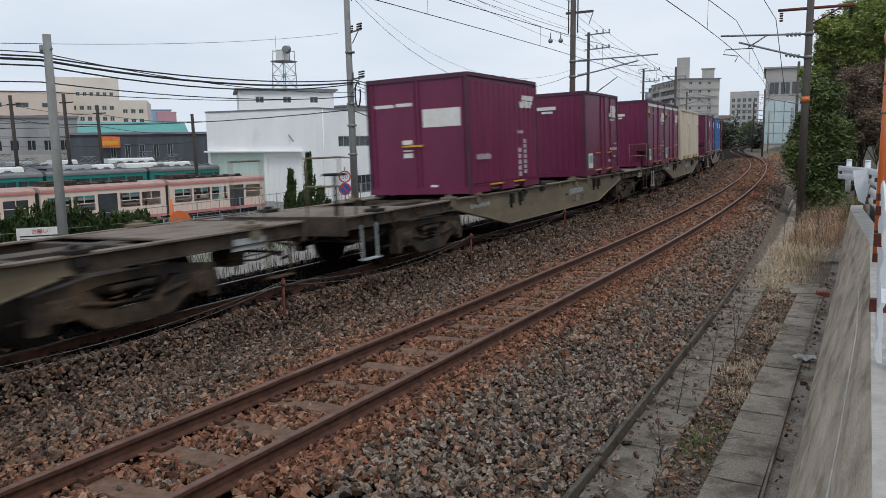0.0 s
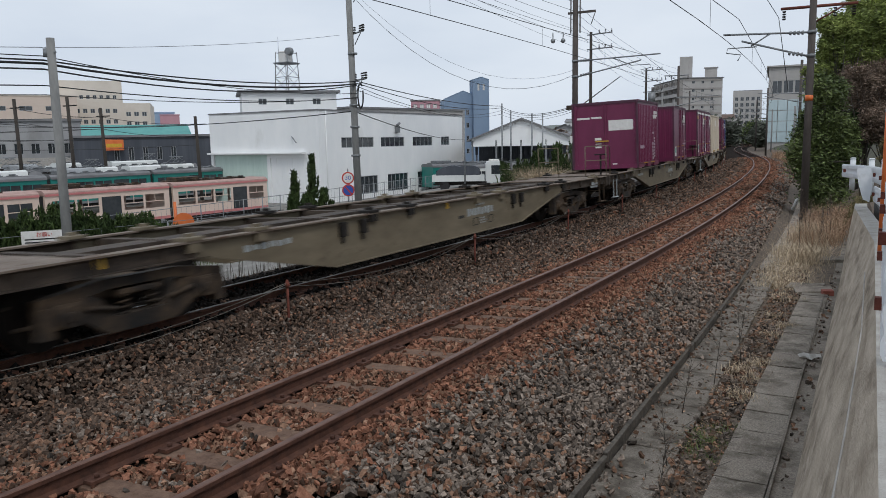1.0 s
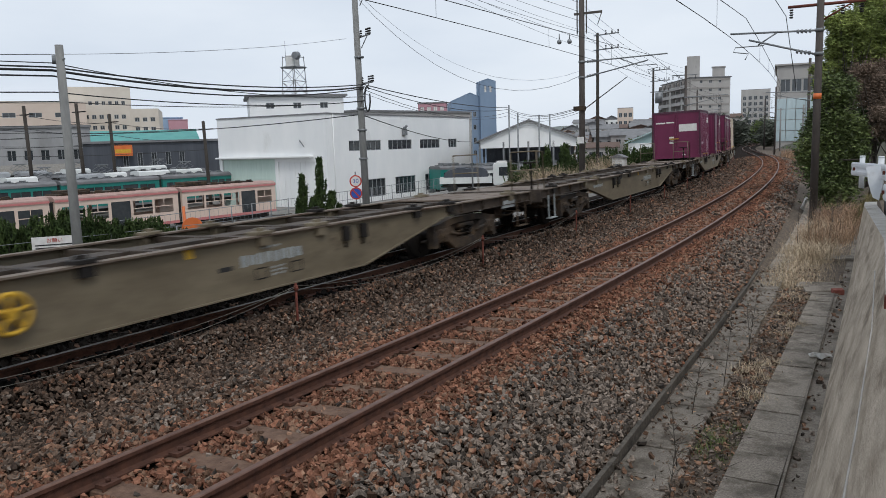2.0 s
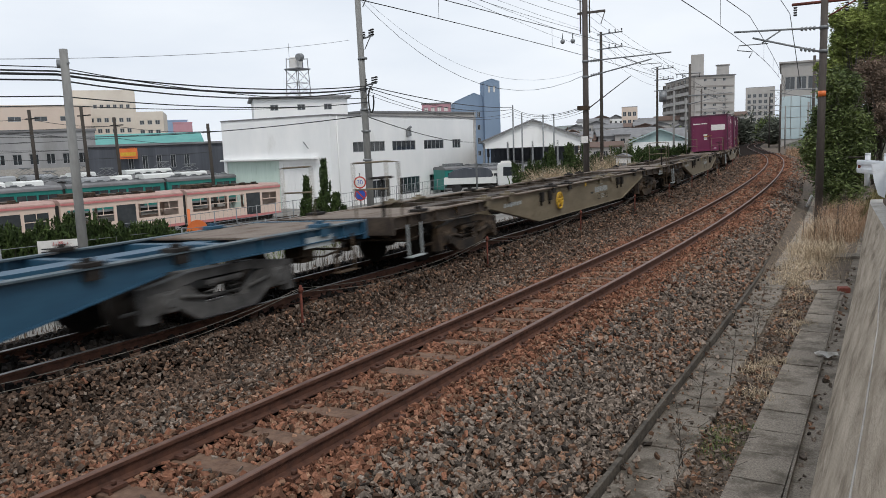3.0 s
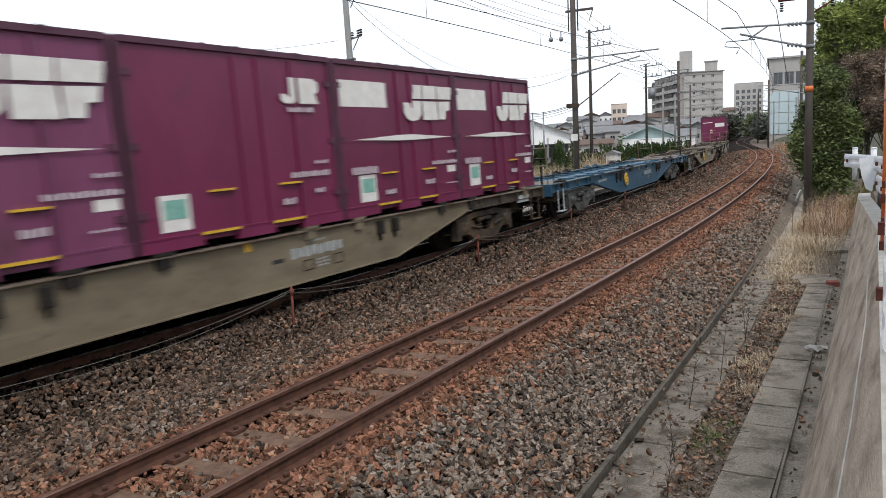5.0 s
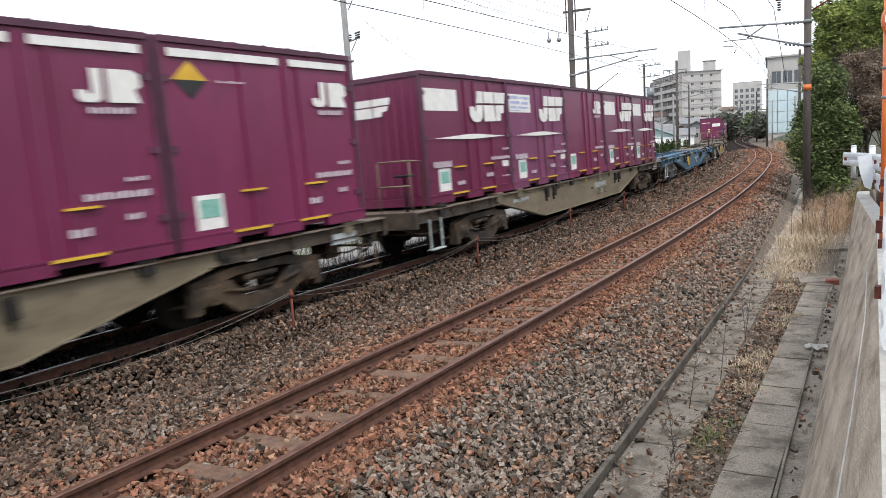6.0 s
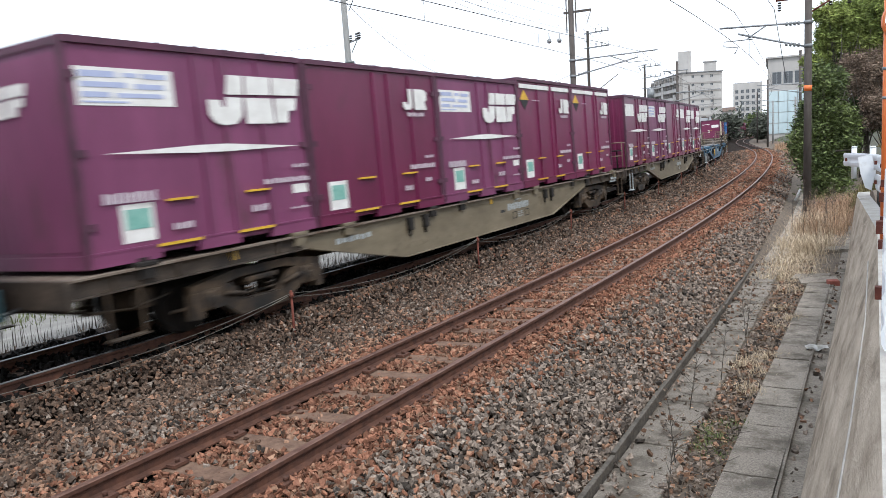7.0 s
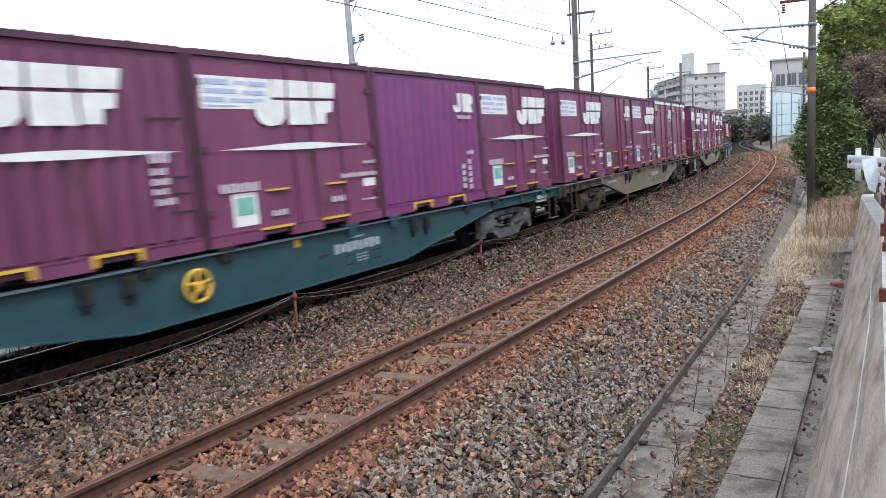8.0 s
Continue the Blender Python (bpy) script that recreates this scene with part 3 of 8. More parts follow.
        for u in (1.16, 1.88):
            bm = bmesh.new()
            xa, xb = sorted((-side * u, -side * (u + 0.24)))
            for a, b, za, zb in ((xa, xb, 0.42, 0.436), (xa, xb, 0.564, 0.58), (xa, xa + 0.016, 0.436, 0.564), (xb - 0.016, xb, 0.436, 0.564)):
                box(bm, a, b, ys[0], ys[1], za, zb)
            part("label_holder", bm, "steel_dark", w, "dark empty label frame")
        bm = bmesh.new()
        xa, xb = sorted((-side * 0.52, -side * 0.76))
        box(bm, xa, xb, ys[0], ys[1], 0.62, 0.68)
        part("sill_slot", bm, "black", w, "dark slot in the sill")
        # data plate, lashing eyes and brake valves near the ends
        bm = bmesh.new()
        xa, xb = sorted((-side * 8.72, -side * 9.35))
        yp = sorted((side * 1.19, side * 1.21))
        box(bm, xa, xb, yp[0], yp[1], 0.74, 0.90)
        part("data_plate", bm, "faded_mark", w, "pale worn data plate")
        for x in (-3.4, -2.85, 3.15, 3.6):
            bm = bmesh.new()
            yp = sorted((side * 1.18, side * 1.27))
            box(bm, x - 0.07, x + 0.07, yp[0], yp[1], 0.72, 0.95, bev=0.015)
            rod(bm, (x, side * 1.2, 0.74), (x, side * 1.2, 0.62), 0.022, 0.022, 6)
            part("lock_lever", bm, "steel_dark", w, "greasy dark lock lever")
    if wheel_handle:
        bm = bmesh.new()
        hx, hz = handle_x, 0.66
        n = 20
        ring = [(hx + 0.2 * math.cos(2 * math.pi * i / n), -1.24, hz + 0.2 * math.sin(2 * math.pi * i / n)) for i in range(n + 1)]
        tube(bm, ring, 0.026)
        for k in range(5):
            ang = 2 * math.pi * k / 5 + 0.3
            rod(bm, (hx, -1.25, hz), (hx + 0.19 * math.cos(ang), -1.24, hz + 0.19 * math.sin(ang)), 0.022, 0.018)
        rod(bm, (hx, -1.16, hz), (hx, -1.28, hz), 0.06, 0.06, 10)
        part("brake_wheel", bm, "yellow", w, "yellow spoked hand brake wheel")
    return w


SLOT = 3.9


def poly_mark(bm, pts, side, y):
    prism(bm, pts, "y", min(side * y, side * (y + 0.004)), max(side * y, side * (y + 0.004)))


def big_emblem(u, z, w, h):
    """A block emblem as six slanted plain shapes, three above and three below a slit."""
    shapes = (((0.18, 0.61), (0.21, 1), (0.365, 1), (0.355, 0.62)), ((0.38, 0.62), (0.39, 1), (0.665, 1), (0.65, 0.63)), ((0.67, 0.63), (0.685, 1), (1, 1), (0.97, 0.64)),
              ((0, 0.50), (0, 0.22), (0.05, 0.06), (0.14, 0), (0.26, 0.03), (0.33, 0.18), (0.345, 0.555), (0.18, 0.56), (0.165, 0.36), (0.135, 0.36), (0.12, 0.50)),
              ((0.37, 0.555), (0.37, 0.03), (0.675, 0.03), (0.66, 0.56)), ((0.69, 0.56), (0.69, 0.05), (0.83, 0.05), (0.845, 0.30), (0.93, 0.32), (0.95, 0.58)))
    return [[(u + a * w, z + b * h) for a, b in s] for s in shapes]


def small_emblem(u, z, w, h):
    """Two plain strokes, a hook and a block."""
    shapes = (((0, 0.36), (0, 0.12), (0.08, 0), (0.28, 0), (0.38, 0.12), (0.38, 1), (0.23, 1), (0.23, 0.28), (0.17, 0.23), (0.14, 0.36)),
              ((0.47, 0), (0.47, 1), (0.86, 1), (1, 0.87), (1, 0.50), (0.90, 0.40), (0.98, 0)))
    return [[(u + a * w, z + b * h) for a, b in s] for s in shapes]


def container(kind, paint, label, h=2.5, end="", emblem_at=0.05):
    """A freight container, 3.78 m long, its origin at the middle of its floor. Its sides face the y axis."""
    c = empty("freight_container", label=label, category="container", group="containers on the train")
    hl, hw = 1.885, 1.215
    bm = bmesh.new()
    box(bm, -hl, hl, -hw, hw, 0.06, h - 0.02)
    if kind in ("corrugated", "ribbed", "board"):
        for i in range(13):
            x = -hl + 0.14 + i * 0.28
            for side in (-1, 1):
                ys = sorted((side * hw, side * (hw + 0.05)))
                prism(bm, [(x, ys[0 if side > 0 else 1]), (x + 0.05, ys[1 if side > 0 else 0]), (x + 0.14, ys[1 if side > 0 else 0]), (x + 0.19, ys[0 if side > 0 else 1])], "z", 0.2, h - 0.16)
    # ribs on the ends
    for e in (-1, 1):
        if kind == "board" and e < 0:
            continue
        for i in range(11):
            y = -1.0 + i * 0.2
            xs = sorted((e * hl, e * (hl + 0.022)))
            prism(bm, [(xs[0 if e > 0 else 1], y - 0.055), (xs[1 if e > 0 else 0], y - 0.03), (xs[1 if e > 0 else 0], y + 0.03), (xs[0 if e > 0 else 1], y + 0.055)], "z", 0.2, h - 0.16)
    part("body", bm, paint, c)
    # frame: posts, top and bottom rails
    bm = bmesh.new()
    for x in (-hl, hl):
        for y in (-hw, hw):
            box(bm, x - 0.035, x + 0.035, y - 0.035, y + 0.035, 0.0, h, bev=0.008)
    for y in (-hw, hw):
        box(bm, -hl, hl, y - 0.04, y + 0.04, h - 0.07, h + 0.005)
    for x in (-hl, hl):
        box(bm, x - 0.03, x + 0.03, -hw, hw, h - 0.09, h + 0.003)
    for x in (-0.62, -0.05, 0.45, 1.15):
        for y in (-hw, hw):
            box(bm, x - 0.04, x + 0.04, y - 0.045, y + 0.045, h - 0.03, h + 0.016)
    part("top_frame", bm, "purple_edge" if paint not in ("cream", "cobalt") else paint, c)
    # bottom rail cut by two fork pockets
    bm = bmesh.new()
    for side in (-1, 1):
        y0, y1 = sorted((side * (hw - 0.05), side * (hw + 0.045)))
        for x0, x1 in ((-hl, -0.95), (-0.35, 0.35), (0.95, hl)):
            box(bm, x0, x1, y0, y1, 0.0, 0.15)
        box(bm, -hl, hl, y0, y1, 0.13, 0.17)
    for x in (-hl, hl):
        box(bm, x - 0.03, x + 0.03, -hw, hw, 0.0, 0.15)
    part("bottom_frame", bm, paint, c)
    for side in (-1, 1):
        ya, yb = sorted((side * (hw + 0.045), side * (hw + 0.06)))
        for x in (-0.65, 0.65):
            bm = bmesh.new()
            if kind in ("ribbed", "corrugated"):
                prism(bm, [(x - 0.33, 0.03), (x - 0.27, 0.03), (x - 0.27, 0.13), (x + 0.27, 0.13), (x + 0.27, 0.03), (x + 0.33, 0.03), (x + 0.33, 0.165), (x - 0.33, 0.165)], "y", ya, yb)
            else:
                box(bm, x - 0.33, x + 0.33, ya, yb, 0.13, 0.165)
            part("fork_pocket_edge", bm, "yellow", c, "yellow edged fork pocket")
    for side in (-1, 1):
        f = -side                      # +1 where x runs to the right as one looks at the side from outside

        def X(u):
            return f * u
        if kind not in ("corrugated", "ribbed", "board"):
            ya, yb = sorted((side * hw, side * (hw + 0.03)))
            for u in ((-0.1, 0.33, 1.02) if kind != "tall" else (-0.55, 0.33, 0.62)):
                bm = bmesh.new()
                box(bm, X(u) - 0.035, X(u) + 0.035, ya, yb, 0.17, h - 0.1)
                part("door_post", bm, paint, c)
                bm = bmesh.new()
                ysm = sorted((side * hw, side * (hw + 0.006)))
                box(bm, X(u) + 0.036, X(u) + 0.062, ysm[0], ysm[1], 0.18, h - 0.11)
                part("door_seam", bm, "purple_edge", c, "dark door seal")
            for u in (-1.8, 1.8):
                for z in (0.45, 1.25, 2.1):
                    bm = bmesh.new()
                    box(bm, X(u) - 0.05, X(u) + 0.05, ya, yb, z - 0.04, z + 0.04)
                    part("hinge", bm, "purple_edge", c)
            for u, z in ((-0.76, 0.65), (0.56, 0.65)):
                bm = bmesh.new()
                box(bm, min(X(u), X(u + 0.42)), max(X(u), X(u + 0.42)), ya - (0.02 if side < 0 else 0), yb + (0.02 if side > 0 else 0), z, z + 0.028)
                part("door_handle", bm, "yellow", c, "yellow door lever")
        y = hw + (0.051 - 0.028 if kind in ("corrugated", "ribbed", "board") else 0.003)
        bits = []

        def mark(pts, side_, y_):
            one = bmesh.new()
            poly_mark(one, pts, side_, y_)
            part("marking", one, "white", c)
        if kind in ("logo", "ribbed"):
            # a slim tapering stripe and a block emblem
            mark([(X(-1.55), 1.235), (X(-0.2), 1.30), (X(0.3), 1.305), (X(1.7), 1.24), (X(0.3), 1.205), (X(-0.2), 1.205)], side, y + 0.028)
            for shape in big_emblem(emblem_at if kind == "logo" else -0.8, 1.54, 1.78, 0.65):
                mark([(X(u), z) for u, z in shape], side, y + 0.028)
            bits = [(0.9, 1.86, 0.73, 0.80), (1.52, 1.86, 0.93, 0.98), (0.62, 0.95, 0.38, 0.47), (1.4, 1.82, 0.34, 0.37), (-0.72, -0.4, 0.30, 0.38), (-1.63, -0.9, 0.68, 0.80)] if kind == "logo" else [(1.22, 1.52, 1.12, 1.24), (1.22, 1.46, 0.98, 1.06), (1.22, 1.5, 0.86, 0.94), (1.22, 1.46, 0.75, 0.82), (1.25, 1.55, 0.62, 0.70)]
        elif kind in ("plain", "corrugated", "tall", "board"):
            # a small emblem of two strokes with a line below
            u0 = {"plain": 0.74, "corrugated": 0.78, "tall": 0.88, "board": 0.85}[kind]
            for shape in small_emblem(u0, 1.79, 0.82, 0.37) if kind != "board" else big_emblem(0.75, 1.84, 0.85, 0.3):
                mark([(X(u), z) for u, z in shape], side, y + 0.03)
            if kind == "corrugated":
                bits = [(u0 + 0.15, u0 + 0.72, 1.66, 1.73), (0.95, 1.07, 0.28, 0.80), (1.22, 1.34, 0.25, 0.88), (1.2, 1.5, 0.95, 1.02)]
            elif kind == "board":
                bits = [(-1.62, -0.9, 0.70, 0.82), (0.62, 0.78, 0.25, 0.95), (0.95, 1.1, 0.30, 1.15), (0.6, 0.95, 1.25, 1.32)]
            else:
                bits = [(u0 + 0.12, u0 + 0.70, 1.67, 1.74), (0.8, 1.68, 0.73, 0.81), (1.35, 1.66, 0.91, 0.96), (1.3, 1.52, 0.48, 0.55), (0.58, 0.86, 0.36, 0.45)]
            if kind == "tall":
                bits += [(-1.75, 0.2, h - 0.24, h - 0.14), (0.42, 1.75, h - 0.24, h - 0.14), (-1.0, -0.5, 2.07, 2.10)]
        if kind == "logo":
            one = bmesh.new()
            poly_mark(one, [(X(1.5), 0.56), (X(1.82), 0.56), (X(1.82), 0.69), (X(1.5), 0.69)], side, y)
            part("pale_sticker", one, "white", c, "small pale blue-white sticker")
        if kind == "ribbed":
            for ua, ub, za in ((1.25, 1.75, 1.62), (1.45, 1.85, 0.50), (1.5, 1.75, 0.72), (1.5, 1.75, 0.92)):
                one = bmesh.new()
                poly_mark(one, [(X(ua), za), (X(ub), za), (X(ub), za + 0.03), (X(ua), za + 0.03)], side, y + 0.03)
                part("vent_slot", one, "black", c, "dark narrow slot")
        for u0_, u1_, z0, z1 in bits:
            # rows of short bars where the lettering cannot be read
            wide = u1_ - u0_ > z1 - z0
            n = max(1, round((u1_ - u0_) / 0.085)) if wide else max(1, round((z1 - z0) / 0.13))
            if u1_ - u0_ > 1.2:
                n = 1
            one = bmesh.new()
            for k in range(n):
                ua, ub = (u0_ + (u1_ - u0_) * k / n, u0_ + (u1_ - u0_) * (k + (0.72 if n > 1 else 1)) / n) if wide else (u0_, u1_)
                za, zb = (z0, z1 - 0.012 * (k % 3 == 1)) if wide else (z0 + (z1 - z0) * k / n, z0 + (z1 - z0) * (k + 0.75) / n)
                poly_mark(one, [(X(ua), za), (X(ub), za), (X(ub), zb), (X(ua), zb)], side, y + 0.029)
            part("lettering", one, "white" if n == 1 else "pale_print", c)
        if kind == "logo":
            bm = bmesh.new()
            poly_mark(bm, [(X(-1.76), 1.77), (X(-0.45), 1.77), (X(-0.45), 2.19), (X(-1.76), 2.19)], side, y)
            part("poster", bm, "white", c)
            if end != "blank":
                bm = bmesh.new()
                for z0, z1, ua, ub in ((2.08, 2.15, -1.70, -1.25), (2.09, 2.14, -1.15, -0.95), (2.08, 2.14, -0.88, -0.55), (1.97, 2.03, -1.70, -1.12), (1.96, 2.02, -1.0, -0.6), (1.86, 1.92, -1.70, -1.35), (1.86, 1.91, -1.25, -0.62), (1.80, 1.82, -1.70, -1.1)):
                    poly_mark(bm, [(X(ua), z0), (X(ub), z0), (X(ub), z1), (X(ua), z1)], side, y + 0.005)
                part("poster_print", bm, "bluegrey", c, "unreadable blue print")
        if kind in ("logo", "plain", "tall"):
            u = {"logo": -1.42, "plain": -1.55, "tall": -1.57}[kind]
            bm = bmesh.new()
            poly_mark(bm, [(X(u), 0.22), (X(u + 0.46), 0.22), (X(u + 0.46), 0.66), (X(u), 0.66)], side, y)
            part("sticker", bm, "white", c)
            bm = bmesh.new()
            poly_mark(bm, [(X(u + 0.06), 0.37), (X(u + 0.40), 0.37), (X(u + 0.40), 0.60), (X(u + 0.06), 0.60)], side, y + 0.005)
            part("sticker_print", bm, "green", c)
        if kind == "tall":
            bm = bmesh.new()
            poly_mark(bm, [(X(-1.70), 2.09), (X(-1.42), 2.09), (X(-1.42), 2.33)], side, y)
            poly_mark(bm, [(X(-1.42), 2.09), (X(-1.14), 2.09), (X(-1.42), 2.33)], side, y)
            part("diamond_upper", bm, "yellow", c)
            bm = bmesh.new()
            poly_mark(bm, [(X(-1.70), 2.09), (X(-1.14), 2.09), (X(-1.42), 1.85)], side, y)
            part("diamond_lower", bm, "black", c)
    # end marks
    for e in (-1, 1):
        x = e * (hl + 0.024)
        xs = sorted((x, x + e * 0.004))
        if kind == "board":
            marks = [(-1.12, -0.15, 1.42, 1.80), (0.1, 0.5, 1.89, 1.96), (0.56, 1.05, 1.88, 1.95), (0.13, 0.38, 1.08, 1.17), (0.13, 0.36, 0.79, 0.89), (0.13, 0.36, 0.93, 0.96), (-0.45, -0.28, 0.14, 0.2)]
            if e > 0:
                continue
            xs = sorted((x + 0.02, x + 0.03))
        elif end == "small":
            marks = [(-0.35, 0.25, 2.0, 2.1), (-0.25, 0.1, 1.9, 1.96)]
        else:
            marks = []
            for shape in big_emblem(-0.72, 1.72, 1.3, 0.36):
                one = bmesh.new()
                prism(one, [(-e * a if e > 0 else -a, b) for a, b in shape] if e < 0 else shape, "x", xs[0], xs[1])
                part("end_marking", one, "white", c)
        for y0, y1, z0, z1 in marks:
            bm = bmesh.new()
            box(bm, xs[0], xs[1], y0, y1, z0, z1)
            part("end_marking", bm, "white", c)
    if kind == "board":
        bm = bmesh.new()
        for y in (-1.1, -0.05, 0.05, 1.1):
            box(bm, -hl - 0.03, -hl, y - 0.03, y + 0.03, 0.12, h - 0.1)
        part("end_door_post", bm, paint, c)
        bm = bmesh.new()
        box(bm, -hl - 0.06, -hl - 0.02, -0.15, 0.35, 1.02, 1.06)
        part("end_door_lever", bm, "yellow", c, "yellow door lever")
    return c


# wagon middles and the containers in their five slots, along the line at the start
SPEED = 14.35
FAR_TRACK = -SPACING


def along(t):
    return SPEED * t


MOVERS = []


def build_train():
    proto = {}
    proto["tan"] = wagon("wagon_tan", "bogie_brown", "olive-grey flat container wagon with rusty deck on rails", wheel_handle=False)
    proto["tan_wheel"] = wagon("wagon_tan", "bogie_brown", "olive-grey flat container wagon with yellow brake wheel")
    proto["tan_plain"] = wagon("wagon_tan", "bogie_brown", "olive-grey flat container wagon with dusty brown bogies", wheel_handle=False, rail=False)
    proto["blue"] = wagon("wagon_blue", "bogie_grey", "blue flat container wagon with yellow brake wheel", deck="deck_worn", belly=3.05)
    proto["teal"] = wagon("wagon_teal", "bogie_grey", "dirty teal container wagon with yellow brake wheel", handle_x=-1.88, belly=2.8)
    wagons = [("tan", 19.85), ("tan", -1.25), ("tan_wheel", -22.3), ("blue", -43.2), ("tan", -64.25), ("tan_plain", -85.4), ("teal", -106.35),
              ("tan", 40.9), ("tan", 61.9), ("tan", 82.9), ("tan", 103.9), ("tan", 124.9)]
    used = set()
    for kind, a in wagons:
        ob = proto[kind] if kind not in used else copy_thing(proto[kind], Matrix())
        used.add(kind)
        MOVERS.append((ob, a, 0.0))
    boxes = {}
    boxes["board"] = container("board", "purple", "plum container with a white panel on its end door", end="board")
    boxes["logo"] = container("logo", "purple_faded", "faded plum container with white emblem, stripe and poster")
    boxes["blank"] = container("logo", "purple", "deep plum container with white emblem and blank white panel", end="blank")
    boxes["shifted"] = container("logo", "purple_faded", "weathered plum container with its white emblem near the middle", emblem_at=-0.83)
    boxes["plain"] = container("plain", "purple", "deep plum container with a small white emblem", end="small")
    boxes["tall"] = container("tall", "purple", "tall plum container with a yellow and black diamond", h=2.6, end="small")
    boxes["corr"] = container("corrugated", "violet", "violet corrugated container with a small white emblem")
    boxes["ribbed"] = container("ribbed", "purple_faded", "faded plum ribbed container with white emblem and stripe")
    boxes["cream"] = container("corrugated", "cream", "cream corrugated container with rust streaks", end="small")
    boxes["blue"] = container("corrugated", "cobalt", "blue corrugated steel freight container", end="small")
    load = [("board", 14.3), ("plain", 22.2), ("tall", 31.0), ("tall", 34.9), ("cream", 39.6), ("cream", 43.5), ("plain", 51.9), ("plain", 55.8), ("blue", 60.5), ("blue", 64.4),
            ("plain", 73.0), ("logo", 77.0), ("plain", 81), ("corr", 93), ("plain", 97), ("plain", 101), ("plain", 114)]
    for names, rear in ((("blank", "blank", "plain", "logo", "blank"), -73.7), (("tall", "tall", "logo", "plain", "logo"), -95.25), (("logo", "corr", "shifted", "ribbed", "logo"), -115.75)):
        load += [(n, rear + SLOT * (4 - i)) for i, n in enumerate(names)]
    used = set()
    for kind, rear in load:
        ob = boxes[kind] if kind not in used else copy_thing(boxes[kind], Matrix())
        used.add(kind)
        MOVERS.append((ob, rear + 1.885, 1.075))


def motions():
    for ob, a, z in MOVERS:
        rows = [(t, track_pose(a + along(t), FAR_TRACK) @ pose(0, 0, z)) for t in np.linspace(0, 8, 33)]
        walk(ob, rows)
        if z == 0.0 and a < 30:
            for ws in [o for o in ob.children if o.name.startswith("wheelset")]:
                x, y, h = ws.location
                walk(ws, [(i / 30, pose(x, y, h) @ Matrix.Rotation(along(i / 30) / 0.43, 4, "Y")) for i in range(241)])


near_track = build_track("track_near", 0.0, "rust brown railway track on crushed stone ballast", "rail_top")
far_track = build_track("track_far", FAR_TRACK, "dark railway track under the passing train", "rail_shine")
build_train()


# ---- more materials ----
M["asphalt"] = mat("asphalt", (0.035, 0.035, 0.036), (0.07, 0.07, 0.07), 30, 0.9, 0, 0.4, 120)
M["earth"] = mat("dry_earth", (0.060, 0.044, 0.032), (0.165, 0.126, 0.092), 9, 0.95, 0, 0.6, 50, stain=(0.22, 0.18, 0.13), stain_at=0.6, stain_scale=1.5)
M["brick"] = mat("weathered_brick", (0.22, 0.062, 0.045), (0.34, 0.11, 0.08), 14, 0.9, 0, 0.4)
M["rope"] = mat("old_rope", (0.10, 0.09, 0.075), (0.20, 0.185, 0.16), 12, 0.9)
M["rust_red"] = mat("rusty_red_steel", (0.10, 0.03, 0.02), (0.20, 0.055, 0.035), 12, 0.85, 0.1, 0.3)
M["glass"] = mat("dark_window_glass", (0.02, 0.024, 0.028), (0.05, 0.058, 0.065), 0.8, 0.08, 0, spec=0.8)
M["glass_pale"] = mat("pale_blue_glass", (0.40, 0.50, 0.53), (0.50, 0.60, 0.62), 0.3, 0.15, 0, spec=0.8)
M["alu"] = mat("aluminium_frame", (0.32, 0.33, 0.34), (0.42, 0.43, 0.44), 3, 0.45, 0.4)
M["beige"] = mat("beige_render", (0.56, 0.4956, 0.4224), (0.672, 0.6136, 0.5376), 0.2, 0.85, stain=(0.4704, 0.413, 0.3584), stain_scale=0.15)
M["peach"] = mat("peach_render", (0.5616, 0.456, 0.3828), (0.648, 0.54, 0.462), 0.2, 0.85)
# blue and red of far buildings, paled by haze mixed into the paint
M["hazy_blue"] = mat("far_blue_paint_hazed", (0.24, 0.35, 0.5), (0.3, 0.4125, 0.55), 0.2, 0.7)
M["hazy_red"] = mat("far_red_paint_hazed", (0.4275, 0.216, 0.252), (0.475, 0.27, 0.306), 0.2, 0.7)
M["grey_wall"] = mat("grey_render", (0.2295, 0.2295, 0.2362), (0.351, 0.351, 0.351), 0.3, 0.85, stain=(0.243, 0.243, 0.2362), stain_scale=0.2, stretch=(1, 1, 0.4))
M["apt_wall"] = mat("pale_apartment_tile", (0.33, 0.315, 0.30), (0.44, 0.42, 0.40), 0.25, 0.8, stain=(0.26, 0.24, 0.23), stain_scale=0.2, stretch=(1, 1, 0.4))
M["apt_band"] = mat("taupe_band", (0.25, 0.23, 0.215), (0.32, 0.30, 0.28), 0.3, 0.8)
M["charcoal"] = mat("charcoal_cladding", (0.0455, 0.052, 0.065), (0.078, 0.0858, 0.104), 0.4, 0.6, stretch=(4, 1, 0.2))
M["slate_blue"] = mat("slate_blue_render", (0.165, 0.235, 0.335), (0.22, 0.30, 0.41), 0.2, 0.75, stain=(0.13, 0.18, 0.26), stain_scale=0.2, stretch=(1, 1, 0.4))
M["teal_roof"] = mat("teal_sheet_roof", (0.05, 0.24, 0.22), (0.09, 0.33, 0.30), 0.5, 0.55, stain=(0.14, 0.30, 0.27))
M["teal_coach"] = mat("teal_coach_paint", (0.01, 0.16, 0.14), (0.02, 0.21, 0.18), 1, 0.35)
M["roof_grey"] = mat("grey_roof", (0.14, 0.14, 0.145), (0.22, 0.22, 0.225), 0.6, 0.7)
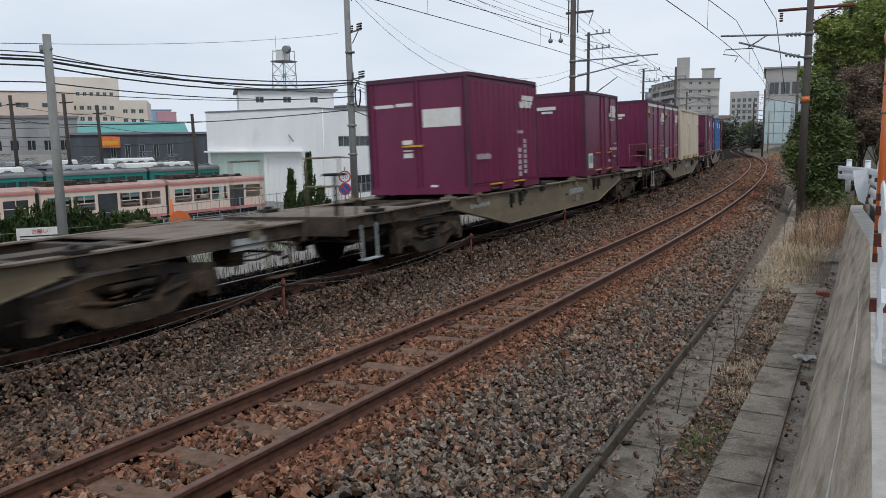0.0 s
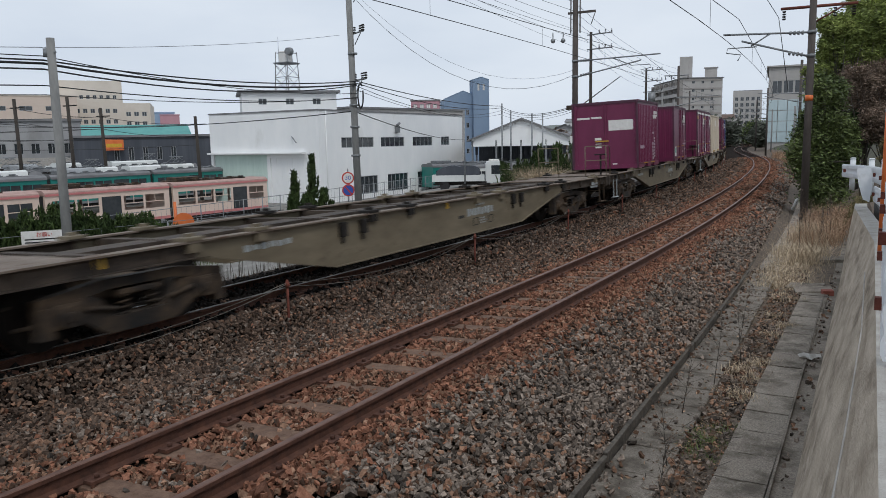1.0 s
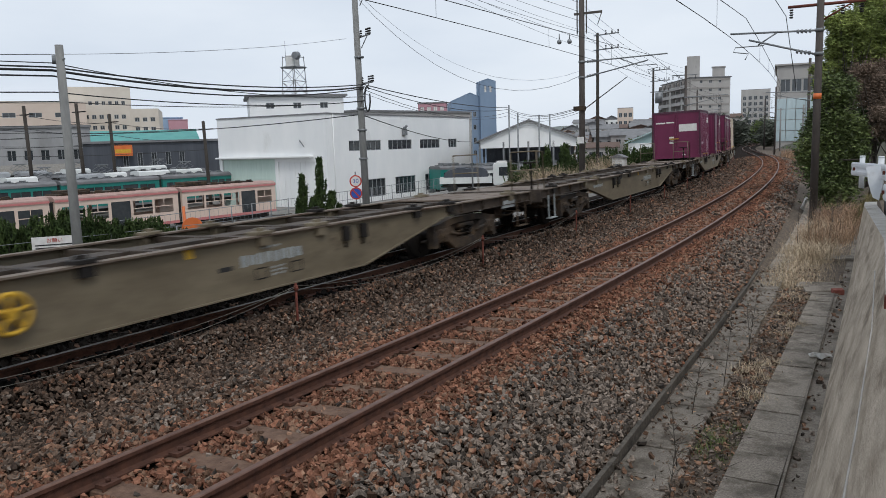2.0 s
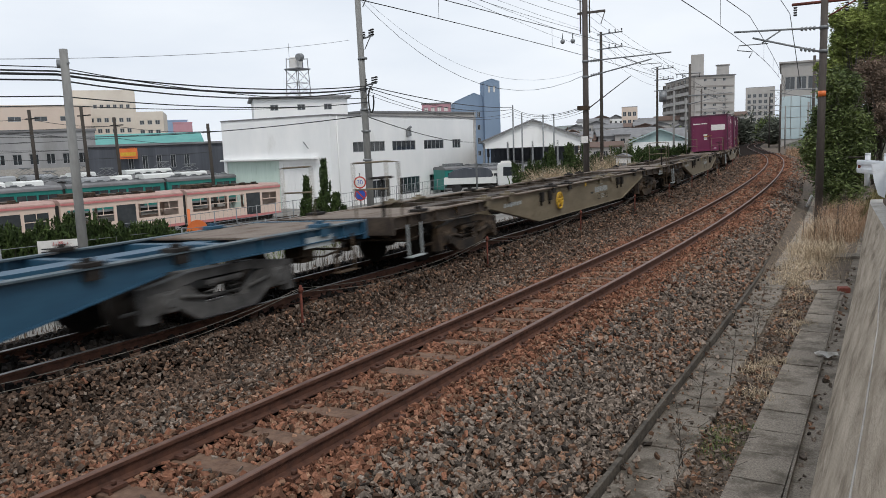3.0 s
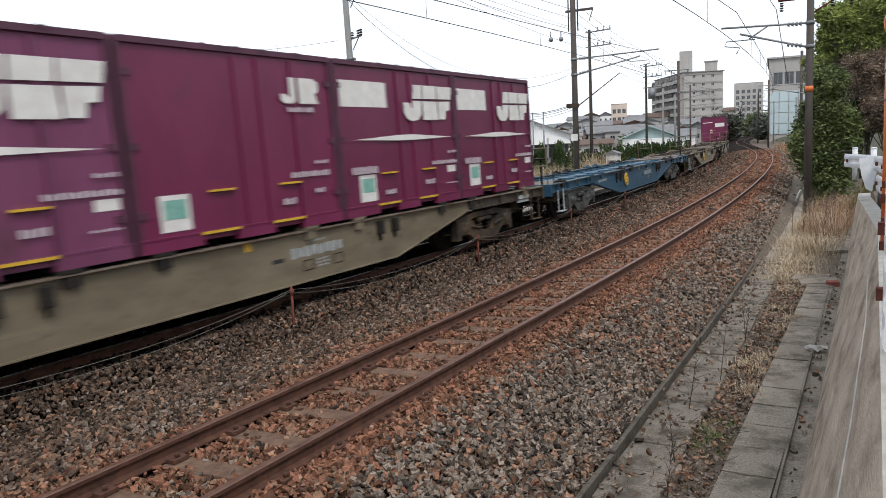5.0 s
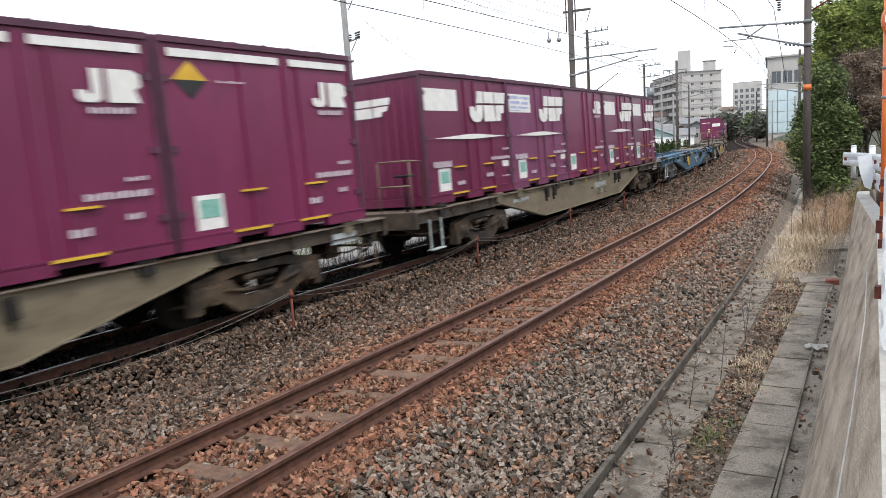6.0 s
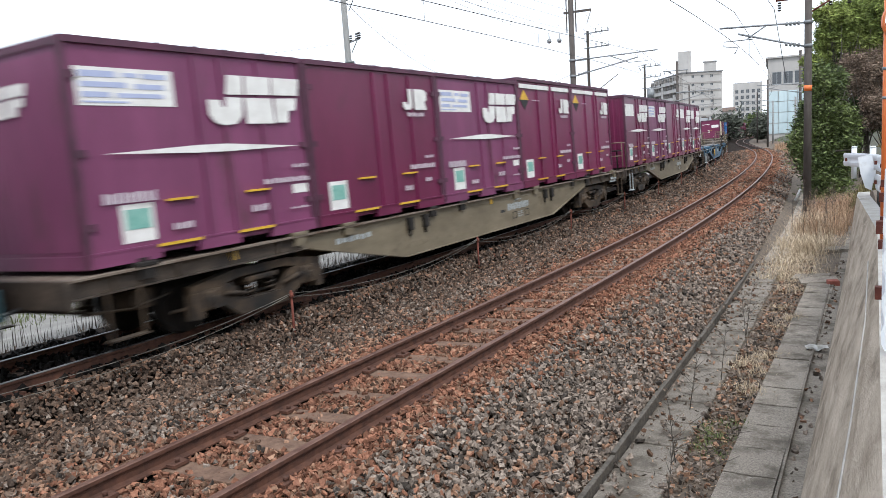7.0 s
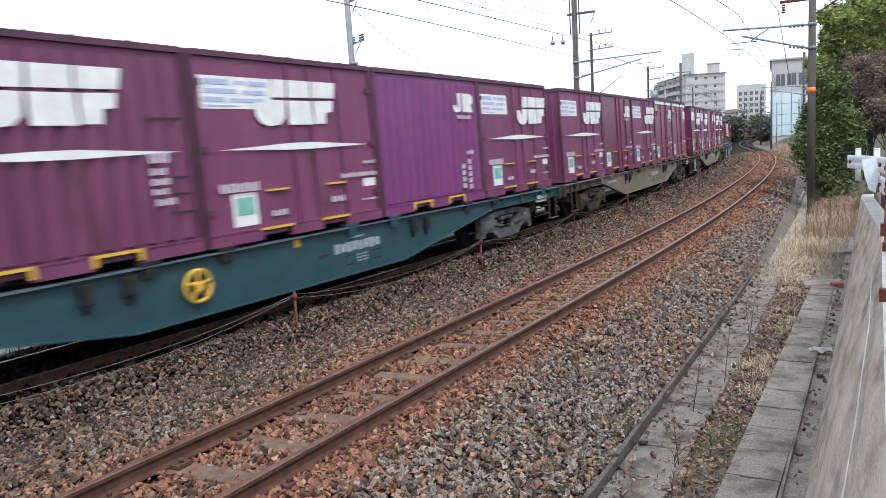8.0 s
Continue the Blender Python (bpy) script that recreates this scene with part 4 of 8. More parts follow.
M["pale_roof"] = mat("pale_blue_green_roof", (0.30, 0.42, 0.42), (0.40, 0.52, 0.51), 0.6, 0.6, stretch=(1, 5, 1))
M["roof_brown"] = mat("brown_tile_roof", (0.09, 0.055, 0.042), (0.15, 0.10, 0.08), 1.5, 0.8, stretch=(1, 6, 1))
M["mint"] = mat("pale_mint_door", (0.50, 0.62, 0.56), (0.58, 0.69, 0.63), 0.4, 0.7, stretch=(6, 6, 0.1))
M["tram_roof"] = mat("dusty_pink_tram_roof", (0.34, 0.22, 0.19), (0.46, 0.31, 0.27), 2, 0.7)
M["tram_cream"] = mat("cream_pink_tram_paint", (0.64, 0.50, 0.42), (0.72, 0.57, 0.48), 1, 0.4)
M["tram_pink"] = mat("rose_tram_band", (0.50, 0.17, 0.17), (0.58, 0.22, 0.21), 1, 0.4)
M["truck_white"] = mat("white_truck_paint", (0.62, 0.64, 0.62), (0.74, 0.75, 0.73), 1, 0.35)
M["orange"] = mat("orange_paint", (0.62, 0.13, 0.025), (0.72, 0.19, 0.05), 2, 0.5)
M["sign_blue"] = mat("sign_blue", (0.02, 0.07, 0.35), (0.03, 0.09, 0.40), 3, 0.4)
M["guard_white"] = mat("white_guard_rail_paint", (0.60, 0.63, 0.66), (0.74, 0.76, 0.78), 3, 0.45, 0, 0.05, stain=(0.45, 0.42, 0.38), stain_at=0.66)
M["mirror"] = mat("traffic_mirror", (0.75, 0.78, 0.8), (0.85, 0.87, 0.88), 2, 0.05, 1.0)
M["leaf_dark"] = mat("dark_evergreen_leaf", (0.020, 0.036, 0.013), (0.068, 0.096, 0.034), 0.9, 0.6, island=0.6, spec=0.2)
M["leaf_olive"] = mat("olive_leaf", (0.040, 0.062, 0.020), (0.150, 0.188, 0.062), 0.9, 0.5, island=0.7, spec=0.3)
M["leaf_bamboo"] = mat("bamboo_leaf", (0.080, 0.115, 0.030), (0.315, 0.365, 0.105), 0.7, 0.6, island=0.65, spec=0.2)
M["leaf_brown"] = mat("withered_leaf", (0.105, 0.078, 0.060), (0.275, 0.205, 0.155), 0.8, 0.8, island=0.55, spec=0.2)
M["leaf_litter"] = mat("brown_leaf_litter", (0.055, 0.040, 0.029), (0.160, 0.112, 0.078), 0.8, 0.85, island=0.5, spec=0.2)
M["leaf_khaki"] = mat("half_withered_leaf", (0.085, 0.075, 0.030), (0.21, 0.175, 0.085), 0.9, 0.7, island=0.5, spec=0.2)
# leaves of the farthest trees, distance haze mixed into their colour
M["leaf_hazy"] = mat("far_leaf_haze_tinted", (0.055, 0.064, 0.050), (0.120, 0.128, 0.104), 0.9, 0.8, island=0.25, spec=0.1)
M["needle"] = mat("juniper_foliage", (0.016, 0.032, 0.010), (0.066, 0.098, 0.028), 2, 0.7, island=0.6, spec=0.2)
M["straw"] = mat("dry_straw", (0.34, 0.262, 0.175), (0.57, 0.46, 0.325), 3, 0.85, island=0.4)
M["straw_red"] = mat("reddish_dry_weed", (0.25, 0.152, 0.092), (0.46, 0.31, 0.20), 3, 0.85, island=0.45)
M["moss"] = mat("green_weed", (0.06, 0.0825, 0.0225), (0.12, 0.1425, 0.045), 3, 0.8, island=0.4)
M["bark"] = mat("grey_bark", (0.045, 0.037, 0.03), (0.10, 0.085, 0.07), 6, 0.9, 0, 0.5, stretch=(3, 3, 0.4))
M["hill"] = mat("scrubby_hill", (0.035, 0.04, 0.025), (0.09, 0.085, 0.055), 0.6, 0.95, 0, 0.5, 3)
# wooded hills greyed: the haze of distance is in this colour
M["far_wood"] = mat("far_woods_hazed", (0.102, 0.1225, 0.114), (0.204, 0.2188, 0.209), 0.08, 0.95)


# ---- the strip beside the track: kerb, slabs, wall ----
def kerb_x(y):
    return np.interp(y, (-30, 0, 5.4, 10.9, 14.1, 19.4, 26, 34, 44), (-1.9, -1.85, -1.91, -2.04, -2.14, -2.37, -2.74, -3.3, -4.15))


def build_trackside():
    kerb = empty("kerb", label="weathered concrete edging boards beside the ballast", category="kerb", kind="structure")
    def turn(y):
        return math.degrees(math.atan2(kerb_x(y - 0.8) - kerb_x(y + 0.8), 1.6))
    for i in range(19):
        y = -1.0 + i * 2.0
        bm = bmesh.new()
        box(bm, -0.022, 0.022, -0.993, 0.993, -0.6, -0.40 + random.uniform(-0.012, 0.012), bev=0.008)
        ob = part("kerb_board", bm, "kerb_dark", kerb)
        ob.matrix_basis = pose(kerb_x(y) + random.uniform(-0.012, 0.012), y, 0, 0, random.uniform(-3, 3), turn(y) + random.uniform(-0.3, 0.3))
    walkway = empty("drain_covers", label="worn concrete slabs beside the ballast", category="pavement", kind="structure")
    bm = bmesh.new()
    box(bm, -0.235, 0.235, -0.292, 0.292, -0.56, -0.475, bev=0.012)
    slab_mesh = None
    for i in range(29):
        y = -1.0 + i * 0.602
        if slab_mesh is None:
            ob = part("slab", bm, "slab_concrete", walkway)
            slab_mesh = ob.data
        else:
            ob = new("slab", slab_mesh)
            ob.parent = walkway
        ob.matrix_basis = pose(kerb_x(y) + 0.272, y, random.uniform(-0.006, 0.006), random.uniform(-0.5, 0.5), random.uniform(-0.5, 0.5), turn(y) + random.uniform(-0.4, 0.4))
    bm = bmesh.new()
    edge = [(kerb_x(y), y) for y in np.arange(16.6, 40, 1.8)]
    prism(bm, [(x + 0.03, y) for x, y in edge] + [(x + 0.62, y) for x, y in edge[::-1]], "z", -0.6, -0.487)
    tagged(part("pavement", bm, "concrete"), "grey concrete path strip under dry grass", "pavement", kind="structure")
    channel = empty("gutter_covers", label="concrete gutter covers with hand holes by the wall", category="drain", kind="structure")
    bm = bmesh.new()
    prism(bm, [(-0.2, -0.279), (0.2, -0.279), (0.2, 0.279), (0.045, 0.279), (0.045, 0.262), (-0.095, 0.262), (-0.095, 0.279), (-0.2, 0.279)], "z", -0.56, -0.47)
    cover_mesh = None
    for i in range(30):
        y = -1.0 + i * 0.572
        if y > 15.4:
            break
        if cover_mesh is None:
            ob = part("gutter_cover", bm, "concrete", channel)
            cover_mesh = ob.data
        else:
            ob = new("gutter_cover", cover_mesh)
            ob.parent = channel
        ob.matrix_basis = pose(-0.845 - 0.004 * y, y, random.uniform(-0.005, 0.005), random.uniform(-0.4, 0.4), 0, 0.3)
    bm = bmesh.new()
    prism(bm, [(-0.535, -2), (-0.513, -2), (-0.765, 15), (-0.787, 15)], "z", -0.56, -0.452)
    part("gutter_lip", bm, "concrete", channel)
    bm = bmesh.new()
    prism(bm, [(-0.585, -6), (-0.40, -6), (-0.62, 26), (-0.80, 26)], "z", -0.57, -0.492)
    part("gutter_bed", bm, "concrete", channel)
    # battered retaining wall, its coping and the road behind it
    bm = bmesh.new()
    rows = []
    for i, y in enumerate(np.arange(-8, 18.1, 1.0)):
        foot = -0.42 - 0.011 * y
        z1 = 0.9 - 0.012 * max(0, y - 9)
        top = foot + 0.485 - 0.33 * min(1, max(0, y - 11) / 6)
        rows.append([bm.verts.new(p) for p in ((foot, y, -0.6), (foot + 0.01, y, -0.45), (foot * 0.55 + top * 0.45, y, 0.18), (top, y, z1), (top + 0.22, y, z1 + 0.01), (top + 0.24, y, -0.6))])
    for a, b in zip(rows, rows[1:]):
        for j in range(6):
            k = (j + 1) % 6
            fc = bm.faces.new((a[j], a[k], b[k], b[j]))
            fc.material_index = 1 if j in (3,) else 0
    bm.faces.new(rows[0])
    bm.faces.new(rows[-1][::-1])
    wall = part("wall_retaining", bm, ["wall_concrete", "concrete_light"])
    tagged(wall, "streaked battered concrete retaining wall above the drain", "wall", kind="structure")
    # joints and a slanting cable pipe on the wall face
    bm = bmesh.new()
    tube(bm, [(-0.19, 2.0, 0.40), (-0.12, 4.6, 0.62), (-0.09, 6.4, 0.78), (-0.12, 9.0, 0.80)], 0.006, 6)
    tagged(part("wall_crack_seal", bm, "concrete_light"), "thin pale mortar seam along the retaining wall", "seam", kind="structure")
    bm = bmesh.new()
    prism(bm, [(0.27, -8), (9, -8), (9, 24), (0.6, 24), (0.1, 19.5), (-0.12, 18), (0.02, 15), (0.12, 13), (0.22, 9)], "z", -0.5, 0.86)
    tagged(part("road", bm, "asphalt"), "grey asphalt lane above the retaining wall", "road", kind="structure")


def hill_height(s, lat):
    """The height of the land beside the tracks."""
    prof = ((-900, -3.6), (-300, -3.5), (-90, -3.45), (-42, -3.4), (-32, -3.3), (-27, -2.0), (-23, -1.55), (-14.5, -1.35), (-10.5, -1.0), (-8.6, -0.62),
            (-6.6, -0.36), (-5.0, -0.2), (-3.15, -0.2), (-2.86, -0.42), (-2.6, -0.40), (-1.6, -0.24), (-0.9, -0.2), (0.9, -0.2), (1.5, -0.25), (2.15, -0.42), (2.3, -0.51), (3.95, -0.51))
    if lat <= 3.95:
        return float(np.interp(lat, [a for a, _ in prof], [b for _, b in prof]))
    hill = float(np.interp(lat, (3.95, 6, 9, 16, 40, 900), (-0.5, 0.8, 3.0, 7.0, 12.0, 14.0)))
    flat = float(np.interp(lat, (3.95, 4.3, 9, 14, 40, 900), (-0.6, 0.5, 0.55, 4.0, 12.0, 14.0)))
    k = min(1.0, max(0.0, (s - 22) / 8))
    far = float(np.interp(s, (60, 110), (0, 1)))
    low = float(np.interp(lat, (3.95, 7, 30, 900), (-0.5, 0.6, 2.6, 12)))
    return (flat * (1 - k) + hill * k) * (1 - far) + low * far


def build_ground():
    lats = [-900, -300, -90, -60, -42, -37, -32, -27, -23, -18, -14.5, -10.5, -8.6, -6.6, -5.0, -3.3, -2.95, -2.6, -1.6, -0.9, 0.9, 1.5, 2.15, 2.3, 3.95, 4.3, 5.2, 6, 7.5, 9, 12, 16, 25, 40, 120, 900]
    bm = bmesh.new()
    rings = []
    for s in np.arange(-58, 327, 2.0):
        ring = []
        for lat in lats:
            z = hill_height(s, lat)
            if lat > 5 and s > 26:
                z += 0.5 * noise.noise(Vector((s * 0.15, lat * 0.2, 1.0)))
            ring.append(bm.verts.new(on(s, lat, z)))
        rings.append(ring)
    for a, b in zip(rings, rings[1:]):
        for j in range(len(lats) - 1):
            fc = bm.faces.new((a[j], a[j + 1], b[j + 1], b[j]))
            mid = 0.5 * (lats[j] + lats[j + 1])
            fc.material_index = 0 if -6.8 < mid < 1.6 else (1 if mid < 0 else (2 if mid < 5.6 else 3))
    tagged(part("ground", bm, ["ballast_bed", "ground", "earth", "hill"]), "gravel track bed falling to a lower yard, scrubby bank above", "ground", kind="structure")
    bm = bmesh.new()
    for x0, x1, y0, y1 in ((-3000, 3000, 250, 3500), (-3000, 3000, -3000, -50)):
        bm.faces.new([bm.verts.new(p) for p in ((x0, y0, -4.2), (x1, y0, -4.2), (x1, y1, -4.2), (x0, y1, -4.2))])
    tagged(part("ground_far", bm, "ground"), "flat distant ground out to the horizon", "ground", kind="structure")


# ---- plants ----
def leaves_mesh(name, pts, size, material, flat=0.5, seed=1, long=1.6):
    """Many small folded leaves at the given places."""
    rng = np.random.default_rng(seed)
    n = len(pts)
    a = rng.normal(size=(n, 3))
    a[:, 2] *= flat
    a /= np.linalg.norm(a, axis=1)[:, None]
    b = np.cross(a, rng.normal(size=(n, 3)))
    b /= np.linalg.norm(b, axis=1)[:, None]
    sz = size * rng.uniform(0.6, 1.4, n)[:, None]
    a, b = a * sz * long, b * sz * 0.5
    up = np.cross(a, b)
    up /= np.linalg.norm(up, axis=1)[:, None] + 1e-9
    v = np.stack([pts - a, pts - b + up * sz * 0.15, pts + a, pts + b + up * sz * 0.15], 1).reshape(-1, 3)
    i = np.arange(n) * 4
    f = np.concatenate([np.stack([i, i + 1, i + 2], 1), np.stack([i, i + 2, i + 3], 1)])
    me = bpy.data.meshes.new(name)
    me.from_pydata(v.tolist(), [], f.tolist())
    me.materials.append(M[material])
    return me


def clump_points(rng, n, centre, radii, clumps, spread=0.34):
    """Points gathered in clumps on and within an ellipsoid, with gaps between."""
    d = rng.normal(size=(clumps, 3))
    d /= np.linalg.norm(d, axis=1)[:, None]
    cs = d * rng.uniform(0.35, 1.0, clumps)[:, None]
    pick = rng.integers(0, clumps, n)
    p = cs[pick] + rng.normal(size=(n, 3)) * spread * rng.uniform(0.4, 1.0, clumps)[pick][:, None]
    return np.array(centre) + p * np.array(radii)


def tree(name, base, blobs, trunk_r, material, leaf, count, label, category="tree", seed=1, clumps=26, lean=(0, 0), long=1.6, spread=0.34):
    t = empty(name, pose(*base), label, category)
    rng = np.random.default_rng(seed)
    bm = bmesh.new()
    top = max(c[2] for c, _ in blobs)
    rod(bm, (0, 0, -0.3), (lean[0] * 0.5, lean[1] * 0.5, top * 0.5), trunk_r, trunk_r * 0.65, 8)
    rod(bm, (lean[0] * 0.5, lean[1] * 0.5, top * 0.5), (lean[0], lean[1], top), trunk_r * 0.65, trunk_r * 0.25, 8)
    for c, r in blobs:
        for _ in range(5):
            e = Vector(c) + Vector(rng.normal(size=3) * 0.5 * np.array(r))
            rod(bm, (lean[0] * 0.4, lean[1] * 0.4, top * rng.uniform(0.2, 0.6)), e, trunk_r * 0.4, trunk_r * 0.08, 5)
    part("trunk", bm, "bark", t)
    pts = np.concatenate([clump_points(rng, int(count * np.prod(r) ** 0.66 / sum(np.prod(q) ** 0.66 for _, q in blobs)), c, r, clumps, spread) for c, r in blobs])
    pts = pts[pts[:, 2] > 0.05]
    ob = new("crown", leaves_mesh("crown", pts, leaf, material, seed=seed, long=long))
    ob.parent = t
    return t


def spiky_shrub(name, base, spires, label, seed, material="needle", count=700):
    """An evergreen of upright pointed flames, each set with branchlets that turn up and out."""
    t = empty(name, pose(*base), label, "shrub")
    rng = np.random.default_rng(seed)
    pts = []
    bm = bmesh.new()
    for x, y, h, r in spires:
        twigs = max(8, int(9 * h))
        each = max(14, count // twigs)
        for k in range(twigs):
            u = (k + rng.uniform(0, 1)) / twigs
            ang = rng.uniform(0, 2 * np.pi)
            reach = r * (1.05 - u) ** 0.7 * rng.uniform(0.75, 1.25)
            z0 = h * u * 0.86
            rise = min(h - z0, (0.30 + 0.18 * h) * rng.uniform(0.7, 1.3))
            v = rng.uniform(0, 1, each)
            spread = 0.19 * r * (1 - v) ** 0.8
            jit = rng.normal(size=(each, 3)) * spread[:, None] * np.array((1, 1, 0.5))
            out = reach * np.sqrt(v)
            pts.append(np.stack([x + out * np.cos(ang), y + out * np.sin(ang), z0 + rise * v ** 1.3], 1) + jit)
        rod(bm, (x * 0.5, y * 0.5, -0.2), (x, y, h * 0.8), 0.03, 0.008, 5)
    part("stem", bm, "bark", t)
    me = leaves_mesh("foliage", np.concatenate(pts), 0.05, material, flat=3.0, seed=seed, long=2.0)
    ob = new("foliage", me)
    ob.parent = t
    return t


def grass_patch(name, n, place, height, width, material, label, seed, lean=0.5, category="grass"):
    """Bent blades; place(rng, n) gives their feet."""
    rng = np.random.default_rng(seed)
    foot = place(rng, n)
    h = height * rng.uniform(0.4, 1.25, n)
    ang = rng.uniform(0, 2 * np.pi, n)
    d = np.stack([np.cos(ang), np.sin(ang), 0 * ang], 1)
    side = np.stack([-np.sin(ang), np.cos(ang), 0 * ang], 1) * width * rng.uniform(0.5, 1.3, n)[:, None]
    ln = (lean * rng.uniform(0.1, 1.2, n) * h)[:, None]
    up = np.array([0, 0, 1.0])
    mid = foot + d * ln * 0.35 + up * (h * 0.6)[:, None]
    tip = foot + d * ln + up * (h * np.sqrt(np.clip(1 - (lean * 0.4) ** 2, 0.2, 1)))[:, None]
    v = np.stack([foot - side, foot + side, mid - side * 0.7, mid + side * 0.7, tip], 1).reshape(-1, 3)
    i = np.arange(n) * 5
    me = bpy.data.meshes.new(name)
    faces = np.concatenate([np.stack([i, i + 1, i + 3], 1), np.stack([i, i + 3, i + 2], 1), np.stack([i + 2, i + 3, i + 4], 1)])
    me.from_pydata(v.tolist(), [], faces.tolist())
    me.materials.append(M[material])
    return tagged(new(name, me), label, category, kind="stuff")


def spot(x0, x1, y0, y1, z, tufts=0):
    def place(rng, n):
        if tufts:
            c = np.stack([rng.uniform(x0, x1, tufts), rng.uniform(y0, y1, tufts)], 1)[rng.integers(0, tufts, n)]
            c = c + rng.normal(size=(n, 2)) * (0.09 if x1 - x0 < 0.7 else 0.16)
        else:
            c = np.stack([rng.uniform(x0, x1, n), rng.uniform(y0, y1, n)], 1)
        return np.stack([c[:, 0], c[:, 1], np.full(n, z)], 1)
    return place


def weed(base, h, seed, label="tall bare dry weed stalk with withered seed heads"):
    t = empty("dry_weed", pose(*base), label, "weed", "weeds beside the track")
    rng = np.random.default_rng(seed)
    bm = bmesh.new()
    top = Vector((rng.uniform(-0.1, 0.1), rng.uniform(-0.1, 0.1), h))
    rod(bm, (0, 0, 0), top, 0.005, 0.002, 5)
    tips = []
    for _ in range(16):
        u = rng.uniform(0.25, 1)
        a = top * u
        b = a + Vector((rng.normal() * 0.09, rng.normal() * 0.09, rng.uniform(0.05, 0.16)))
        rod(bm, a, b, 0.0025, 0.0012, 4)
        tips += [b + Vector(rng.normal(size=3) * 0.012) for _ in range(5)]
    part("stalk", bm, "bark", t)
    ob = new("seed_head", leaves_mesh("seed_head", np.array(tips), 0.009, "leaf_brown", seed=seed))
    ob.parent = t


# ---- buildings ----
def holed_wall(bm, length, z0, z1, thick, holes, mi=0, start=0.0):
    """A wall along x from 0, front face at y = 0, with openings (x0, x1, z0, z1) cut through."""
    xs = sorted({start, length, *[h[0] for h in holes], *[h[1] for h in holes]})
    zs = sorted({z0, z1, *[h[2] for h in holes], *[h[3] for h in holes]})
    for zi, (za, zb) in enumerate(zip(zs, zs[1:])):
        run = None
        for xa, xb in zip(xs, xs[1:]):
            cx, cz = (xa + xb) / 2, (za + zb) / 2
            solid = not any(h[0] < cx < h[1] and h[2] < cz < h[3] for h in holes)
            if solid and run is None:
                run = xa
            if not solid and run is not None:
                box(bm, run, xa, 0, thick, za, zb, mi)
                run = None
        if run is not None:
            box(bm, run, length, 0, thick, za, zb, mi)


def front_pose(pl, pr, z=0.0):
    d = Vector((pr[0] - pl[0], pr[1] - pl[1], 0))
    return Matrix.Translation((pl[0], pl[1], z)) @ Matrix.Rotation(math.atan2(d.y, d.x), 4, "Z"), d.length


def window(parent, m, x0, x1, z0, z1, bars=1, pane="glass", deep=0.12, frame_mat="alu"):
    w = empty("window")
    w.parent = parent
    w.matrix_basis = m
    bm = bmesh.new()
    t = min(0.06, (x1 - x0) * 0.08)
    for a, b, c, d in ((x0, x1, z0, z0 + t), (x0, x1, z1 - t, z1), (x0, x0 + t, z0 + t, z1 - t), (x1 - t, x1, z0 + t, z1 - t)):
        box(bm, a, b, deep - 0.05, deep + 0.03, c, d)
    for k in range(bars):
        x = x0 + (x1 - x0) * (k + 1) / (bars + 1)
        box(bm, x - t / 2, x + t / 2, deep - 0.04, deep + 0.02, z0 + t, z1 - t)
    part("window_frame", bm, frame_mat, w)
    bm = bmesh.new()
    box(bm, x0 + t * 0.5, x1 - t * 0.5, deep, deep + 0.015, z0 + t * 0.5, z1 - t * 0.5)
    part("pane", bm, pane, w)


